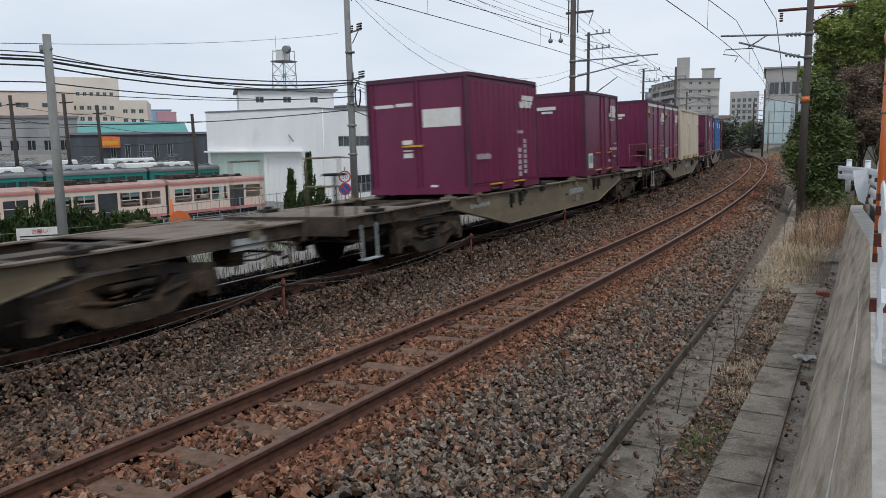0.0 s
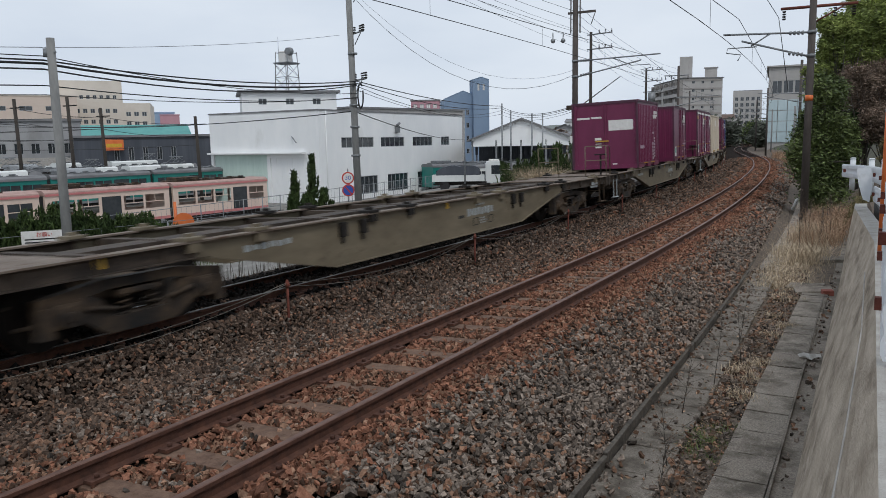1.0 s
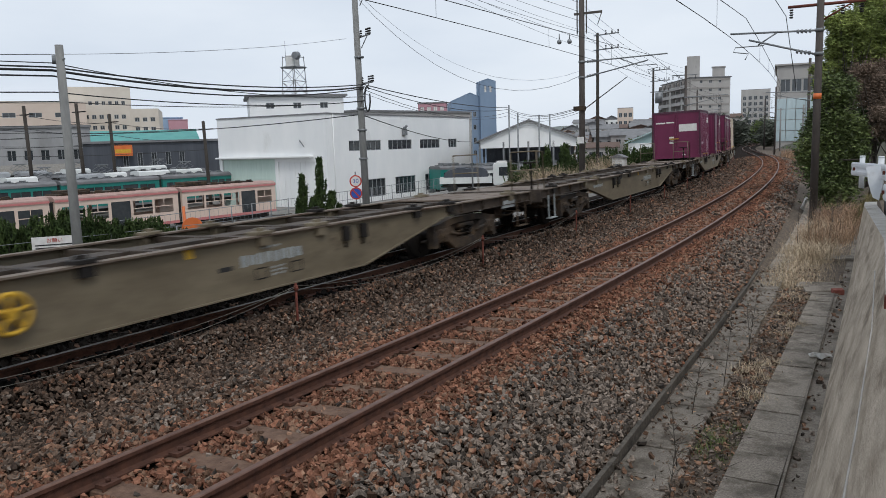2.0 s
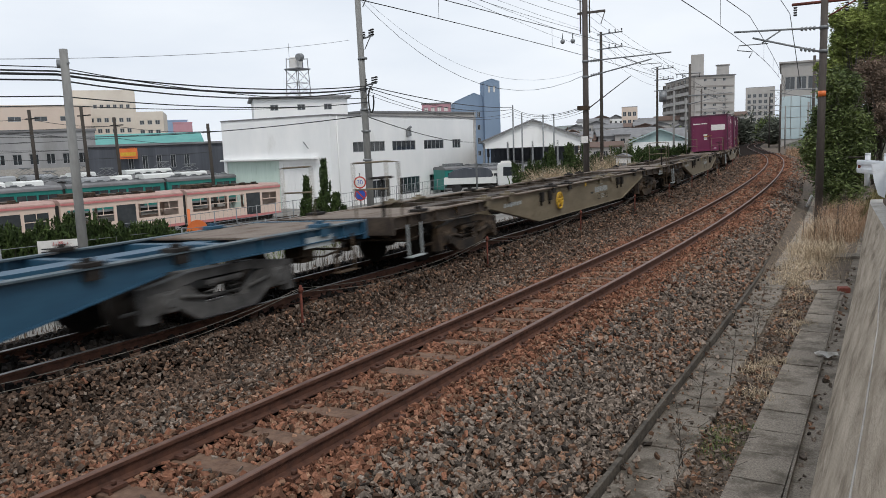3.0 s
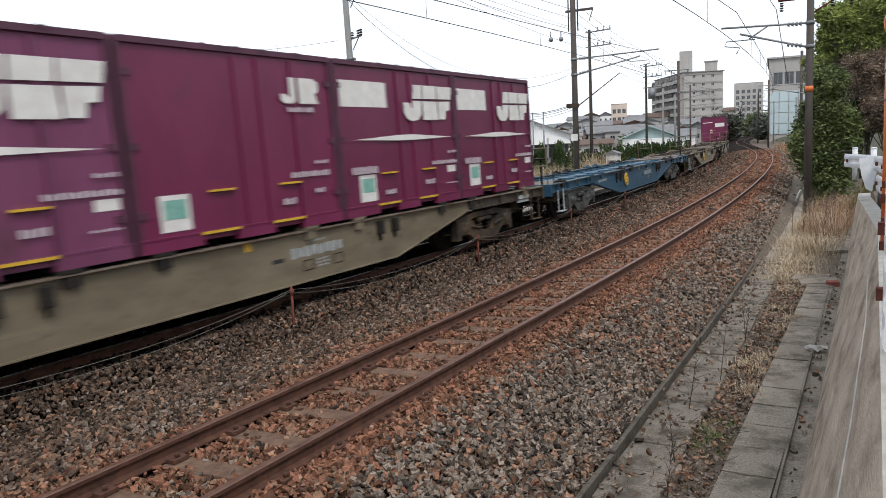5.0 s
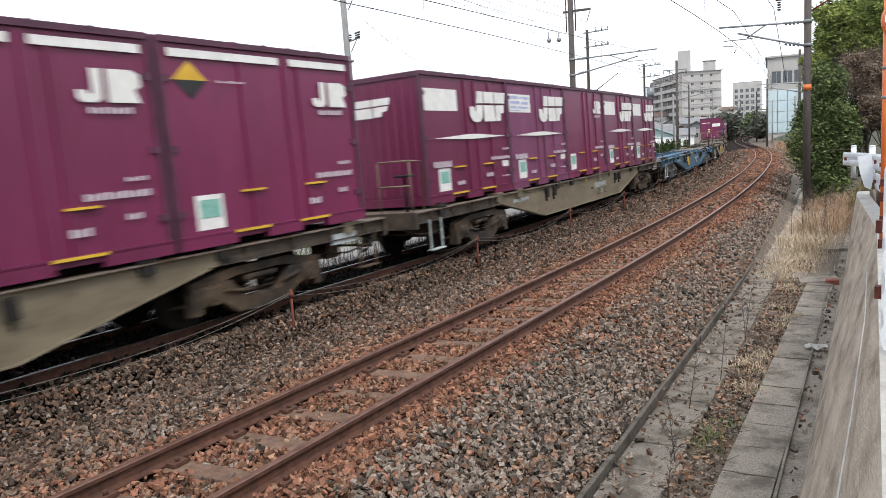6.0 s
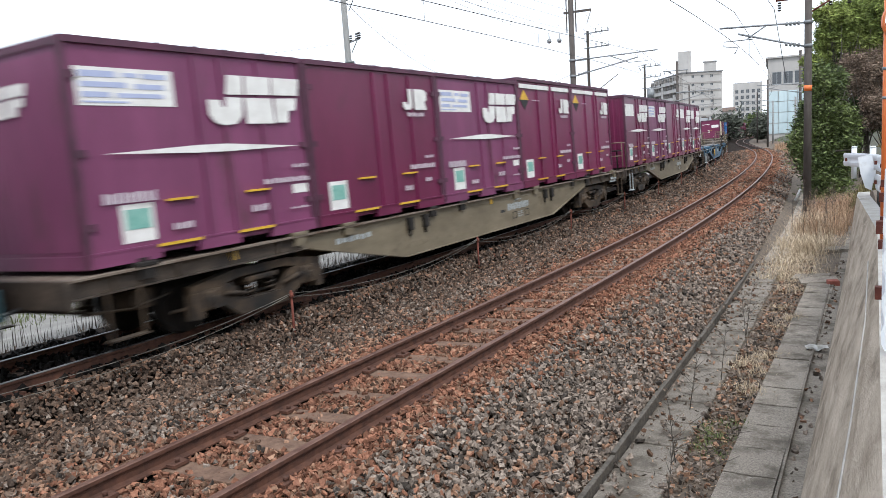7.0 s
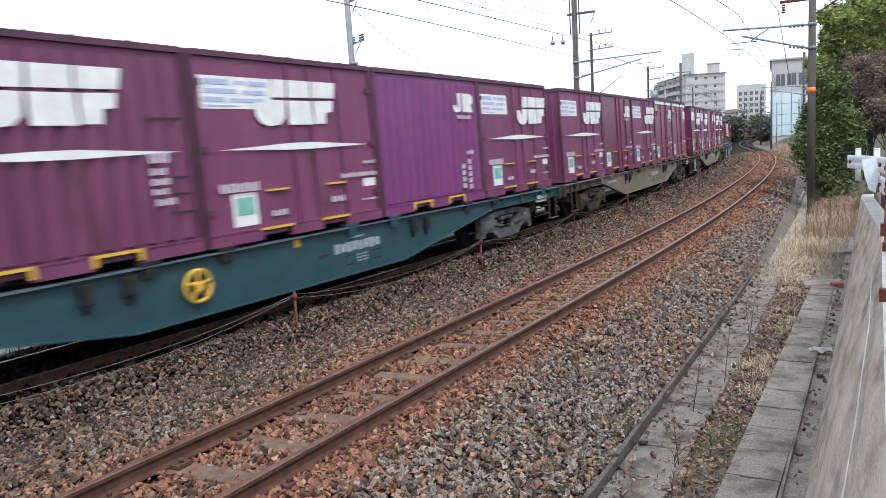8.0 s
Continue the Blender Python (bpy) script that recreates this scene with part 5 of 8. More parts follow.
def building(name, pl, pr, depth, z0, z1, wall, label, rows=(), side_rows=(), roof="flat", roof_mat="roof_grey", ridge=1.5, category="building", overhang=0.15, bars=1, pane="glass"):
    """Front wall from pl to pr, with rows of windows (z0, z1, count, share, margin), side walls, back and roof."""
    m, length = front_pose(pl, pr)
    b = empty(name, m, label, category)
    idm = Matrix()
    right = Matrix.Translation((length, 0, 0)) @ Matrix.Rotation(math.pi / 2, 4, "Z")
    left = Matrix.Translation((0, depth, 0)) @ Matrix.Rotation(-math.pi / 2, 4, "Z")

    def holes_of(rows_, ln):
        out = []
        for za, zb, n, share, margin in rows_:
            pitch = (ln - 2 * margin) / n
            for k in range(n):
                cx = margin + pitch * (k + 0.5)
                out.append((cx - pitch * share / 2, cx + pitch * share / 2, za, zb))
        return out
    for wm, ln, rw, nm in ((idm, length, rows, "front_wall"), (right, depth, side_rows, "side_wall"), (left, depth, side_rows if len(side_rows) else (), "side_wall")):
        hs = holes_of(rw, ln)
        bm = bmesh.new()
        holed_wall(bm, ln - (0.252 if wm is left else 0.0), z0, z1, 0.25, hs, start=0.252 if wm is right else 0.0)
        ob = part(nm, bm, wall, b)
        ob.matrix_basis = wm
        for h in hs:
            window(b, wm, *h, bars=bars, pane=pane)
    bm = bmesh.new()
    box(bm, 0.252, length - 0.252, depth - 0.25, depth, z0, z1)
    part("back_wall", bm, wall, b)
    bm = bmesh.new()
    o = overhang
    if roof == "flat":
        box(bm, -o, length + o, -o, depth + o, z1, z1 + 0.25)
    elif roof == "gable":      # ridge along x
        for sy in (0, 1):
            ya, yb = (-o, depth / 2) if sy == 0 else (depth + o, depth / 2)
            prism(bm, [(ya, z1 - 0.05), (yb, z1 + ridge), (yb, z1 + ridge + 0.15), (ya, z1 + 0.1)], "x", -o, length + o)
        prism(bm, [(0, z1), (depth, z1), (depth / 2, z1 + ridge)], "x", 0.05, 0.25, 0)
        prism(bm, [(0, z1), (depth, z1), (depth / 2, z1 + ridge)], "x", length - 0.25, length - 0.05, 0)
    else:                      # ridge along y
        for sx in (0, 1):
            xa, xb = (-o, length / 2) if sx == 0 else (length + o, length / 2)
            prism(bm, [(xa, z1 - 0.05), (xb, z1 + ridge), (xb, z1 + ridge + 0.15), (xa, z1 + 0.1)], "y", -o, depth + o)
        prism(bm, [(0, z1), (length, z1), (length / 2, z1 + ridge)], "y", 0.05, 0.25, 0)
    part("roof", bm, roof_mat, b)
    return b


def build_depot():
    b = empty("depot_building", label="white two-storey depot building with strip windows", category="building")
    x0, x1, y0, y1, z0, z1 = -58.8, -45.0, 56.2, 84.0, -3.6, 5.2
    # the long side faces the tracks: window strips in two rows
    m = Matrix.Translation((x1, y0, 0)) @ Matrix.Rotation(math.pi / 2, 4, "Z")
    holes, small = [], []
    for a, c, n in ((3.4, 8.8, 5), (10.1, 14.6, 4), (16.3, 20.6, 4), (22.6, 24.6, 2)):
        holes.append((a, c, 1.75, 2.75))
        small.append((a, c, 1.75, 2.75, n))
    for a, c, n in ((5.6, 9.4, 4), (11.2, 15.2, 4), (17.2, 20.6, 3), (22.4, 25.6, 3)):
        holes.append((a, c, -2.9, -1.1))
        small.append((a, c, -2.9, -1.1, n))
    bm = bmesh.new()
    holed_wall(bm, y1 - y0, z0, z1, 0.3, holes)
    wl_ = part("side_wall", bm, "white_wall", b)
    wl_.matrix_basis = m
    for a, c, za, zb, n in small:
        window(b, m, a, c, za, zb, bars=n)
    # the end wall: large door openings under a thin canopy
    m2 = Matrix.Translation((x0, y0, 0))
    bm = bmesh.new()
    holed_wall(bm, x1 - x0 - 0.302, z0, z1, 0.3, [(0.4, 7.4, z0, 1.2), (7.8, 12.4, z0, 0.9)])
    wl_ = part("end_wall", bm, "white_wall", b)
    wl_.matrix_basis = m2
    for a, c, zt in ((0.4, 7.4, 1.2), (7.8, 12.4, 0.9)):
        bm = bmesh.new()
        k = int((c - a) / 0.6)
        for i in range(k):
            w = (c - a) / k
            box(bm, a + i * w + 0.01, a + (i + 1) * w - 0.01, 0.16, 0.2, z0, zt)
        ob = part("sliding_door", bm, "mint" if a < 5 else "white_wall", b, "pale mint ribbed sliding door" if a < 5 else "")
        ob.matrix_basis = m2
    bm = bmesh.new()
    box(bm, 0.0, 12.2, -0.5, 0.0, 1.3, 1.45)
    ob = part("canopy", bm, "white_wall", b)
    ob.matrix_basis = m2
    bm = bmesh.new()
    rod(bm, (10.6, -0.0, 2.9), (11.8, -0.8, 2.3), 0.05)
    ob = part("lamp_arm", bm, "galv", b)
    ob.matrix_basis = m2
    bm = bmesh.new()
    box(bm, x0, x1 - 0.3, y1 - 0.3, y1, z0, z1)
    box(bm, x0, x0 + 0.3, y0 + 0.3, y1 - 0.3, z0, z1)
    part("back_wall", bm, "white_wall", b)
    bm = bmesh.new()
    box(bm, x0 - 0.06, x1 + 0.06, y0 - 0.06, y1 + 0.06, z1, z1 + 0.14)
    part("roof", bm, "roof_grey", b)
    bm = bmesh.new()
    box(bm, x1 + 0.0, x1 + 0.35, 68.9, 69.5, 3.2, 3.9, bev=0.04)
    rod(bm, (x1 + 0.1, 69.2, 3.9), (x1 + 0.5, 69.2, 4.2), 0.16, 0.12, 10)
    part("wall_vent", bm, "galv", b)
    bm = bmesh.new()
    rod(bm, (x1 + 0.08, y0 + 1.0, z0), (x1 + 0.08, y0 + 1.0, z1), 0.05)
    part("downpipe", bm, "white_wall", b)


def build_tower():
    t = empty("antenna_tower", pose(-64.0, 74.3, 0), "steel lattice tower with a white dish antenna", "tower")
    c = [(-1.05, -1.05), (1.05, -1.05), (1.05, 1.05), (-1.05, 1.05)]
    for x, y in c:
        bm = bmesh.new()
        rod(bm, (x, y, 8.5), (x * 0.85, y * 0.85, 13.3), 0.05)
        part("leg", bm, "galv", t)
    bm = bmesh.new()
    for (xa, ya), (xb, yb) in zip(c, c[1:] + c[:1]):
        for za, zb in ((8.7, 10.3), (10.3, 11.9)):
            rod(bm, (xa, ya, za), (xb, yb, zb), 0.028, 0.028, 5)
            rod(bm, (xb, yb, za), (xa, ya, zb), 0.028, 0.028, 5)
            rod(bm, (xa, ya, zb), (xb, yb, zb), 0.03, 0.03, 5)
        rod(bm, (xa * 0.9, ya * 0.9, 13.2), (xb * 0.9, yb * 0.9, 13.2), 0.025, 0.025, 5)
    part("bracing", bm, "galv", t)
    bm = bmesh.new()
    box(bm, -1.15, 1.15, -1.15, 1.15, 11.95, 12.05)
    part("platform", bm, "galv", t)
    bm = bmesh.new()
    box(bm, -0.7, 0.45, -0.6, 0.6, 12.05, 13.4, bev=0.08)
    part("cabinet", bm, "white", t)
    bm = bmesh.new()
    rod(bm, (0.9, -0.3, 13.3), (1.0, -0.9, 13.3), 0.5, 0.42, 14)
    rod(bm, (0.9, 0, 12.0), (0.9, 0, 13.3), 0.05)
    part("dish", bm, "galv", t)
    bm = bmesh.new()
    rod(bm, (-1.2, 0, 12), (-1.2, 0, 15.2), 0.025)
    part("mast", bm, "galv", t)


# ---- trams, truck ----
def tram(base, rz, sections, body, band, label, seclen=7.4, h=2.95, gap=0.35, glazed=True):
    """A tram standing on the yard, its near side towards -y in its own space."""
    t = empty("tram", pose(*base, 0, 0, rz), label, "tram")
    x = 0.0
    for i in range(sections):
        m0 = pose(x, 0, 0)
        holes = []
        n = 5
        for k in range(n):
            a = 0.35 + k * (seclen - 0.7) / n
            w = (seclen - 0.7) / n
            if (k == 2 and i % 2 == 1) or (k == 3 and i % 2 == 0):
                holes.append((a + 0.12, a + w - 0.12, 0.45, 2.3, "door"))
            else:
                holes.append((a + 0.08, a + w - 0.08, 1.28, 2.25, "window"))
        for yy, flip in ((0.0, 1), (2.4, -1)):
            bm = bmesh.new()
            holed_wall(bm, seclen, 0.42, 2.62, 0.06, [q[:4] for q in holes])
            ob = part("body_side", bm, body, t)
            ob.matrix_basis = pose(x, yy - (0.06 if flip < 0 else 0), 0)
        for q in holes:
            bm = bmesh.new()
            a, c, za, zb, what = q
            box(bm, x + a, x + c, 0.03, 0.045, za, zb)
            if what == "window":
                if glazed or i == 0:
                    part("window_pane", bm, "glass", t)
                else:
                    bm.free()
                bm = bmesh.new()
                box(bm, x + a, x + c, 0.0, 0.04, 1.72, 1.77)
                box(bm, x + (a + c) / 2 - 0.02, x + (a + c) / 2 + 0.02, 0.0, 0.04, 1.77, 2.25)
                part("window_bar", bm, body, t)
            else:
                part("door", bm, "glass", t)
        bm = bmesh.new()
        for e in (0, seclen - 0.06):
            box(bm, x + e, x + e + 0.06, 0.06, 2.34, 0.42, 2.62)
        part("body_end", bm, body, t)
        bm = bmesh.new()
        prism(bm, [(-0.06, 2.62), (2.46, 2.62), (2.42, 2.8), (2.1, h), (0.3, h), (-0.02, 2.8)], "x", x - 0.02, x + seclen + 0.02)
        part("roof", bm, "tram_roof" if band == "tram_pink" else band, t)
        bm = bmesh.new()
        box(bm, x, x + seclen, -0.07, -0.05, 2.58, 2.72)
        part("cornice", bm, band, t)
        bm = bmesh.new()
        for za, zb in ((0.42, 0.62),):
            box(bm, x, x + seclen, -0.012, 0.0, za, zb)
        part("band", bm, band, t)
        bm = bmesh.new()
        for k in range(6):
            xx = x + 0.5 + k * 1.15
            box(bm, xx, xx + 0.9, 0.4, 2.0, h, h + 0.1)
            rod(bm, (xx + 0.2, 0.4, h + 0.16), (xx + 0.7, 0.4, h + 0.16), 0.05)
        box(bm, x + 0.8, x + 2.8, 0.6, 1.8, h + 0.05, h + 0.32, bev=0.05)
        part("roof_gear", bm, "bogie_brown" if band == "tram_pink" else "galv", t)
        bm = bmesh.new()
        box(bm, x + 0.7, x + seclen - 0.7, 0.2, 2.2, 0.1, 0.42)
        for xx in (x + 1.2, x + 2.6, x + seclen - 2.6, x + seclen - 1.2):
            rod(bm, (xx, 0.25, 0.3), (xx, 0.38, 0.3), 0.3, 0.3, 14)
        part("running_gear", bm, "steel_dark", t)
        if i < sections - 1:
            bm = bmesh.new()
            box(bm, x + seclen, x + seclen + gap, 0.2, 2.2, 0.5, 2.6)
            part("gangway", bm, "black", t)
        x += seclen + gap


def truck(base, rz):
    t = empty("flatbed_truck", pose(*base, 0, 0, rz), "white flatbed truck with dark tarpaulin load", "truck")
    bm = bmesh.new()
    prism(bm, [(4.3, 0.55), (6.0, 0.55), (6.08, 1.2), (5.95, 1.45), (5.62, 2.2), (5.45, 2.32), (4.5, 2.32), (4.3, 2.2)], "y", 0.0, 1.9)
    bmesh.ops.bevel(bm, geom=bm.edges[:], offset=0.07, segments=2, affect="EDGES")
    part("cab", bm, "truck_white", t)
    bm = bmesh.new()
    prism(bm, [(4.75, 1.3), (5.85, 1.3), (5.6, 2.0), (4.75, 2.0)], "y", -0.012, 0.0)
    part("side_window", bm, "glass", t)
    bm = bmesh.new()
    prism(bm, [(6.06, 1.3), (6.075, 1.3), (5.80, 2.05), (5.785, 2.05)], "y", 0.15, 1.75)
    part("windscreen", bm, "glass", t)
    bm = bmesh.new()
    box(bm, 0, 4.2, 0, 1.9, 0.75, 0.9)
    box(bm, 0, 4.2, 0, 0.05, 0.9, 1.25)
    box(bm, 0, 4.2, 1.85, 1.9, 0.9, 1.25)
    box(bm, 0, 0.05, 0.05, 1.85, 0.9, 1.25)
    part("flatbed", bm, "truck_white", t)
    bm = bmesh.new()
    prism(bm, [(0.3, 0.9), (3.9, 0.9), (3.85, 1.75), (3.4, 2.0), (2.6, 1.82), (1.7, 2.05), (0.8, 1.85), (0.35, 1.6)], "y", 0.15, 1.75)
    bmesh.ops.bevel(bm, geom=bm.edges[:], offset=0.09, segments=2, affect="EDGES")
    part("tarpaulin", bm, "charcoal", t)
    bm = bmesh.new()
    box(bm, 4.6, 5.4, 0.5, 1.4, 2.25, 2.45, bev=0.05)
    part("roof_light_box", bm, "white", t)
    for x in (1.0, 5.2):
        for y in (0.02, 1.62):
            bm = bmesh.new()
            rod(bm, (x, y, 0.4), (x, y + 0.26, 0.4), 0.4, 0.4, 18)
            rod(bm, (x, y - 0.01, 0.4), (x, y, 0.4), 0.2, 0.2, 14)
            part("wheel", bm, "black", t)
    bm = bmesh.new()
    box(bm, 0.2, 5.8, 0.4, 1.5, 0.45, 0.72)
    box(bm, 0.1, 0.9, -0.02, 0.02, 0.5, 0.62)
    part("chassis", bm, "steel_dark", t)


# ---- poles, wires ----
def wire(bm, p0, p1, sag=0.3, r=0.012, n=12):
    r = r * 0.72
    p0, p1 = Vector(p0), Vector(p1)
    pts = []
    for i in range(n + 1):
        u = i / n
        p = p0.lerp(p1, u)
        p.z -= 4 * sag * u * (1 - u)
        pts.append(p)
    tube(bm, pts, r, 5)


def cable(p0, p1, sag, r, label="black overhead cable between two poles"):
    bm = bmesh.new()
    wire(bm, p0, p1, sag, r)
    tagged(part("overhead_cable", bm, "wire"), label, "cable", "overhead cables")


def pole(name, base, top, r0, r1, material, label, category="pole"):
    p = empty(name, pose(base[0], base[1], base[2]), label, category)
    bm = bmesh.new()
    rod(bm, (0, 0, -0.5), (top[0] - base[0], top[1] - base[1], top[2] - base[2]), r0, r1, 14)
    part("shaft", bm, material, p)
    return p


def insulators(bm, a, b, r=0.045, n=4):
    a, b = Vector(a), Vector(b)
    for i in range(n):
        u = (i + 0.5) / n
        c0, c1 = a.lerp(b, u - 0.3 / n), a.lerp(b, u + 0.3 / n)
        rod(bm, c0, c1, r, r * 0.7, 8)


def catenary_mast(s, lat, h, r, material, track_lat, label, z0=-0.5, arm=4.9, orange=False, extra=0.0):
    """A mast with a hinged bracket that holds the wires over the track at track_lat."""
    m = on(s, lat, 0)
    x, y, th = line(s)
    toward = Vector((math.cos(th), -math.sin(th), 0)) * (1 if track_lat > lat else -1)
    p = empty("catenary_mast", pose(m.x, m.y, z0), label, "mast", "catenary masts")
    reach = abs(track_lat - lat)

    def q(u, z):
        v = toward * u
        return (v.x, v.y, z - z0)
    bm = bmesh.new()
    rod(bm, (0, 0, -0.3), (0, 0, h - z0), r * 1.08, r * 0.9, 16)
    part("shaft", bm, material, p)
    bm = bmesh.new()
    rod(bm, q(r, arm + 0.75), q(reach + (0.75 if track_lat < -1 else 0.45), arm + 0.85), 0.03)
    rod(bm, q(r, arm + 0.05), q(reach - 0.1, arm + 0.62), 0.03)
    rod(bm, q(reach * 0.55, arm + 0.8), q(reach * 0.82, arm + 0.45), 0.022)
    part("bracket", bm, "galv", p)
    bm = bmesh.new()
    tube(bm, [q(reach - 0.55, arm + 0.42), q(reach + 0.3, arm + 0.42), q(reach + 0.35, arm + 0.28), q(reach - 0.1, arm + 0.2), q(reach, arm + 0.02)], 0.018)
    part("steady_arm", bm, "galv", p)
    bm = bmesh.new()
    insulators(bm, q(r + 0.1, arm + 0.75), q(r + 0.55, arm + 0.76), 0.07)
    insulators(bm, q(r + 0.1, arm + 0.09), q(r + 0.55, arm + 0.17), 0.07)
    part("insulator", bm, "galv", p)
    for z in (arm + 0.75, arm + 0.05):
        bm = bmesh.new()
        rod(bm, q(0, z - 0.05), q(0, z + 0.05), r * 1.15, r * 1.15, 14)
        part("clamp", bm, "galv", p)
    if orange:
        bm = bmesh.new()
        rod(bm, q(0, 3.25), q(0, 3.42), r * 1.06, r * 1.05, 16)
        part("band", bm, "orange", p, "orange reflective band")
    if extra:
        bm = bmesh.new()
        rod(bm, q(-1.2, extra), q(0.9, extra), 0.045)
        rod(bm, q(-0.9, extra), q(0.0, extra - 0.5), 0.025)
        part("crossarm", bm, "rust_red" if orange else "galv", p)
        bm = bmesh.new()
        for u in (-1.1, -0.6, 0.8):
            insulators(bm, q(u, extra - 0.06), q(u, extra - 0.35), 0.06)
        part("insulator", bm, "steel_dark", p)
    return p


def build_catenary():
    for track_lat in (0.55, FAR_TRACK):
        c = empty("catenary", label="contact wire and messenger wire over the track", category="overhead line", group="overhead lines")
        spans = [-26.0, 26.3 if track_lat > 0 else 35.0, 72.0, 112.0, 150.0, 190.0]
        for name, base, sag, r in (("contact_wire", 4.9, 0.0, 0.009), ("messenger_wire", 5.85, 0.6, 0.010)):
            bm = bmesh.new()
            for a, b in zip(spans, spans[1:]):
                k = 14
                pts = []
                for i in range(k + 1):
                    u = i / k
                    pts.append(on(a + (b - a) * u, track_lat, base - 4 * sag * u * (1 - u)))
                tube(bm, pts, r, 5)
            part(name, bm, "wire", c)
        bm = bmesh.new()
        for a, b in zip(spans, spans[1:]):
            for i in range(1, 9):
                u = i / 9
                rod(bm, on(a + (b - a) * u, track_lat, 4.9), on(a + (b - a) * u, track_lat, 5.85 - 2.4 * u * (1 - u)), 0.005, 0.005, 4)
        part("dropper", bm, "wire", c)


build_ground()
build_trackside()
build_depot()
build_tower()


# ---- the yard and the town ----
def build_town():
    building("office_block", (-132.8, 89.3), (-125.8, 98.9), 22, -3.5, 14.3, "beige", "beige flat-roofed office block behind the yard", [(11.2, 11.9, 9, 0.55, 0.8), (8.6, 9.4, 8, 0.6, 0.8), (6.6, 7.4, 8, 0.6, 0.8)], overhang=0.0, roof_mat="beige")
    building("office_wing", (-125.9, 98.7), (-122.5, 102.4), 16, -3.5, 10.2, "beige", "lower beige wing of the office block", [(8.0, 8.8, 3, 0.6, 0.4), (6.2, 7.0, 3, 0.6, 0.4)], overhang=0.0, roof_mat="beige")
    building("warehouse", (-131, 73.5), (-122.6, 87.0), 18, -3.5, 11.1, "peach", "peach coloured low warehouse behind the yard", [(8.6, 9.4, 3, 0.5, 2.0), (6.2, 7.0, 6, 0.6, 1.0)], overhang=0.1, roof_mat="beige")
    building("workshop", (-88.5, 47.0), (-81.6, 58.1), 9, -3.5, 5.3, "grey_wall", "dark grey workshop with windows by the yard", [(1.6, 2.8, 7, 0.55, 0.6), (-1.5, 0.2, 6, 0.6, 0.6)], overhang=0.2)
    building("shed", (-97.0, 62.2), (-85.2, 77.5), 12, -3.5, 3.6, "grey_wall", "long shed with a teal sheet roof", [], roof="gable", roof_mat="teal_roof", ridge=1.6, overhang=0.4)
    building("service_building", (-78.0, 54.5), (-68.6, 65.9), 8, -3.5, 3.3, "charcoal", "charcoal clad service building in the yard", [(0.7, 2.2, 5, 0.38, 3.6), (-2.4, -0.6, 5, 0.4, 1.6)], overhang=0.25, roof_mat="roof_grey")
    building("store_house", (-66.9, 65.6), (-64.8, 69.2), 6, -3.5, 3.0, "beige", "small beige store house beside the depot", [(0.6, 1.6, 1, 0.5, 0.4)], overhang=0.1)
    b = empty("sign_board", front_pose((-75.6, 56.6), (-74.3, 58.2))[0], "orange sign board on the service building", "sign")
    bm = bmesh.new()
    box(bm, 0, 2.0, -0.42, -0.3, 1.86, 3.1, bev=0.02)
    part("panel", bm, "orange", b)
    bm = bmesh.new()
    box(bm, 0.2, 1.8, -0.432, -0.42, 2.2, 2.6)
    part("lettering", bm, "yellow", b, "unreadable lettering")
    building("rooftop_house", (-66.0, 68.4), (-58.2, 76.4), 9, -3.5, 8.3, "white_wall", "white upper storey house behind the depot", [(6.9, 7.6, 3, 0.3, 0.8)], overhang=0.45, roof_mat="roof_grey")
    building("hall", (-63.8, 86.6), (-58.6, 110), 14, -3.5, 6.9, "apt_wall", "long grey hall behind the depot", [], overhang=0.2, roof_mat="roof_grey")
    building("shop", (-79.4, 127.6), (-74.6, 130.2), 8, -3.5, 9.9, "hazy_red", "muted pinkish red shop building with white signs", [(8.5, 9.3, 4, 0.6, 0.2)], overhang=0.1, pane="white")
    building("blue_tower_block", (-83.6, 148.0), (-76.6, 152.6), 13, -3.5, 11.2, "slate_blue", "slate blue apartment block with a mansard roof", [(z, z + 1.1, 4, 0.34, 0.4) for z in (-0.6, 2.2, 5.0, 7.8)], [(z, z + 1.6, 3, 0.6, 0.5) for z in (-0.8, 2.0, 4.8, 7.6)], roof="ridge", roof_mat="slate_blue", ridge=1.7, overhang=0.0)
    building("stair_tower", (-77.6, 150.3), (-74.9, 152.5), 4, -3.5, 15.2, "slate_blue", "slim slate blue stair tower with two slots", [(12.9, 14.3, 2, 0.4, 0.6)], roof="ridge", roof_mat="slate_blue", ridge=0.5, overhang=0.0, pane="white")
    # open shed with a white gable
    g = empty("carriage_shed", front_pose((-39.2, 75.3), (-29.3, 79.9))[0], "open carriage shed with a white gable and grey roof", "shed")
    ln = 10.9
    bm = bmesh.new()
    prism(bm, [(0, 1.55), (ln, 1.55), (ln, 2.35), (ln / 2, 4.4), (0, 2.35)], "y", 0, 0.2)
    part("gable", bm, "white_wall", g)
    bm = bmesh.new()
    for a, b_ in ((-0.5, ln / 2), (ln + 0.5, ln / 2)):
        prism(bm, [(a, 2.1), (b_, 4.4), (b_, 4.58), (a, 2.26)], "y", -0.4, 24)
    part("roof", bm, "roof_grey", g)
    for x in (0.1, 2.7, 5.4, 8.1, 10.7):
        for y in (0.1, 12, 23.8):
            bm = bmesh.new()
            box(bm, x - 0.1, x + 0.1, y - 0.1, y + 0.1, -3.5, 2.2)
            part("column", bm, "galv", g)
    bm = bmesh.new()
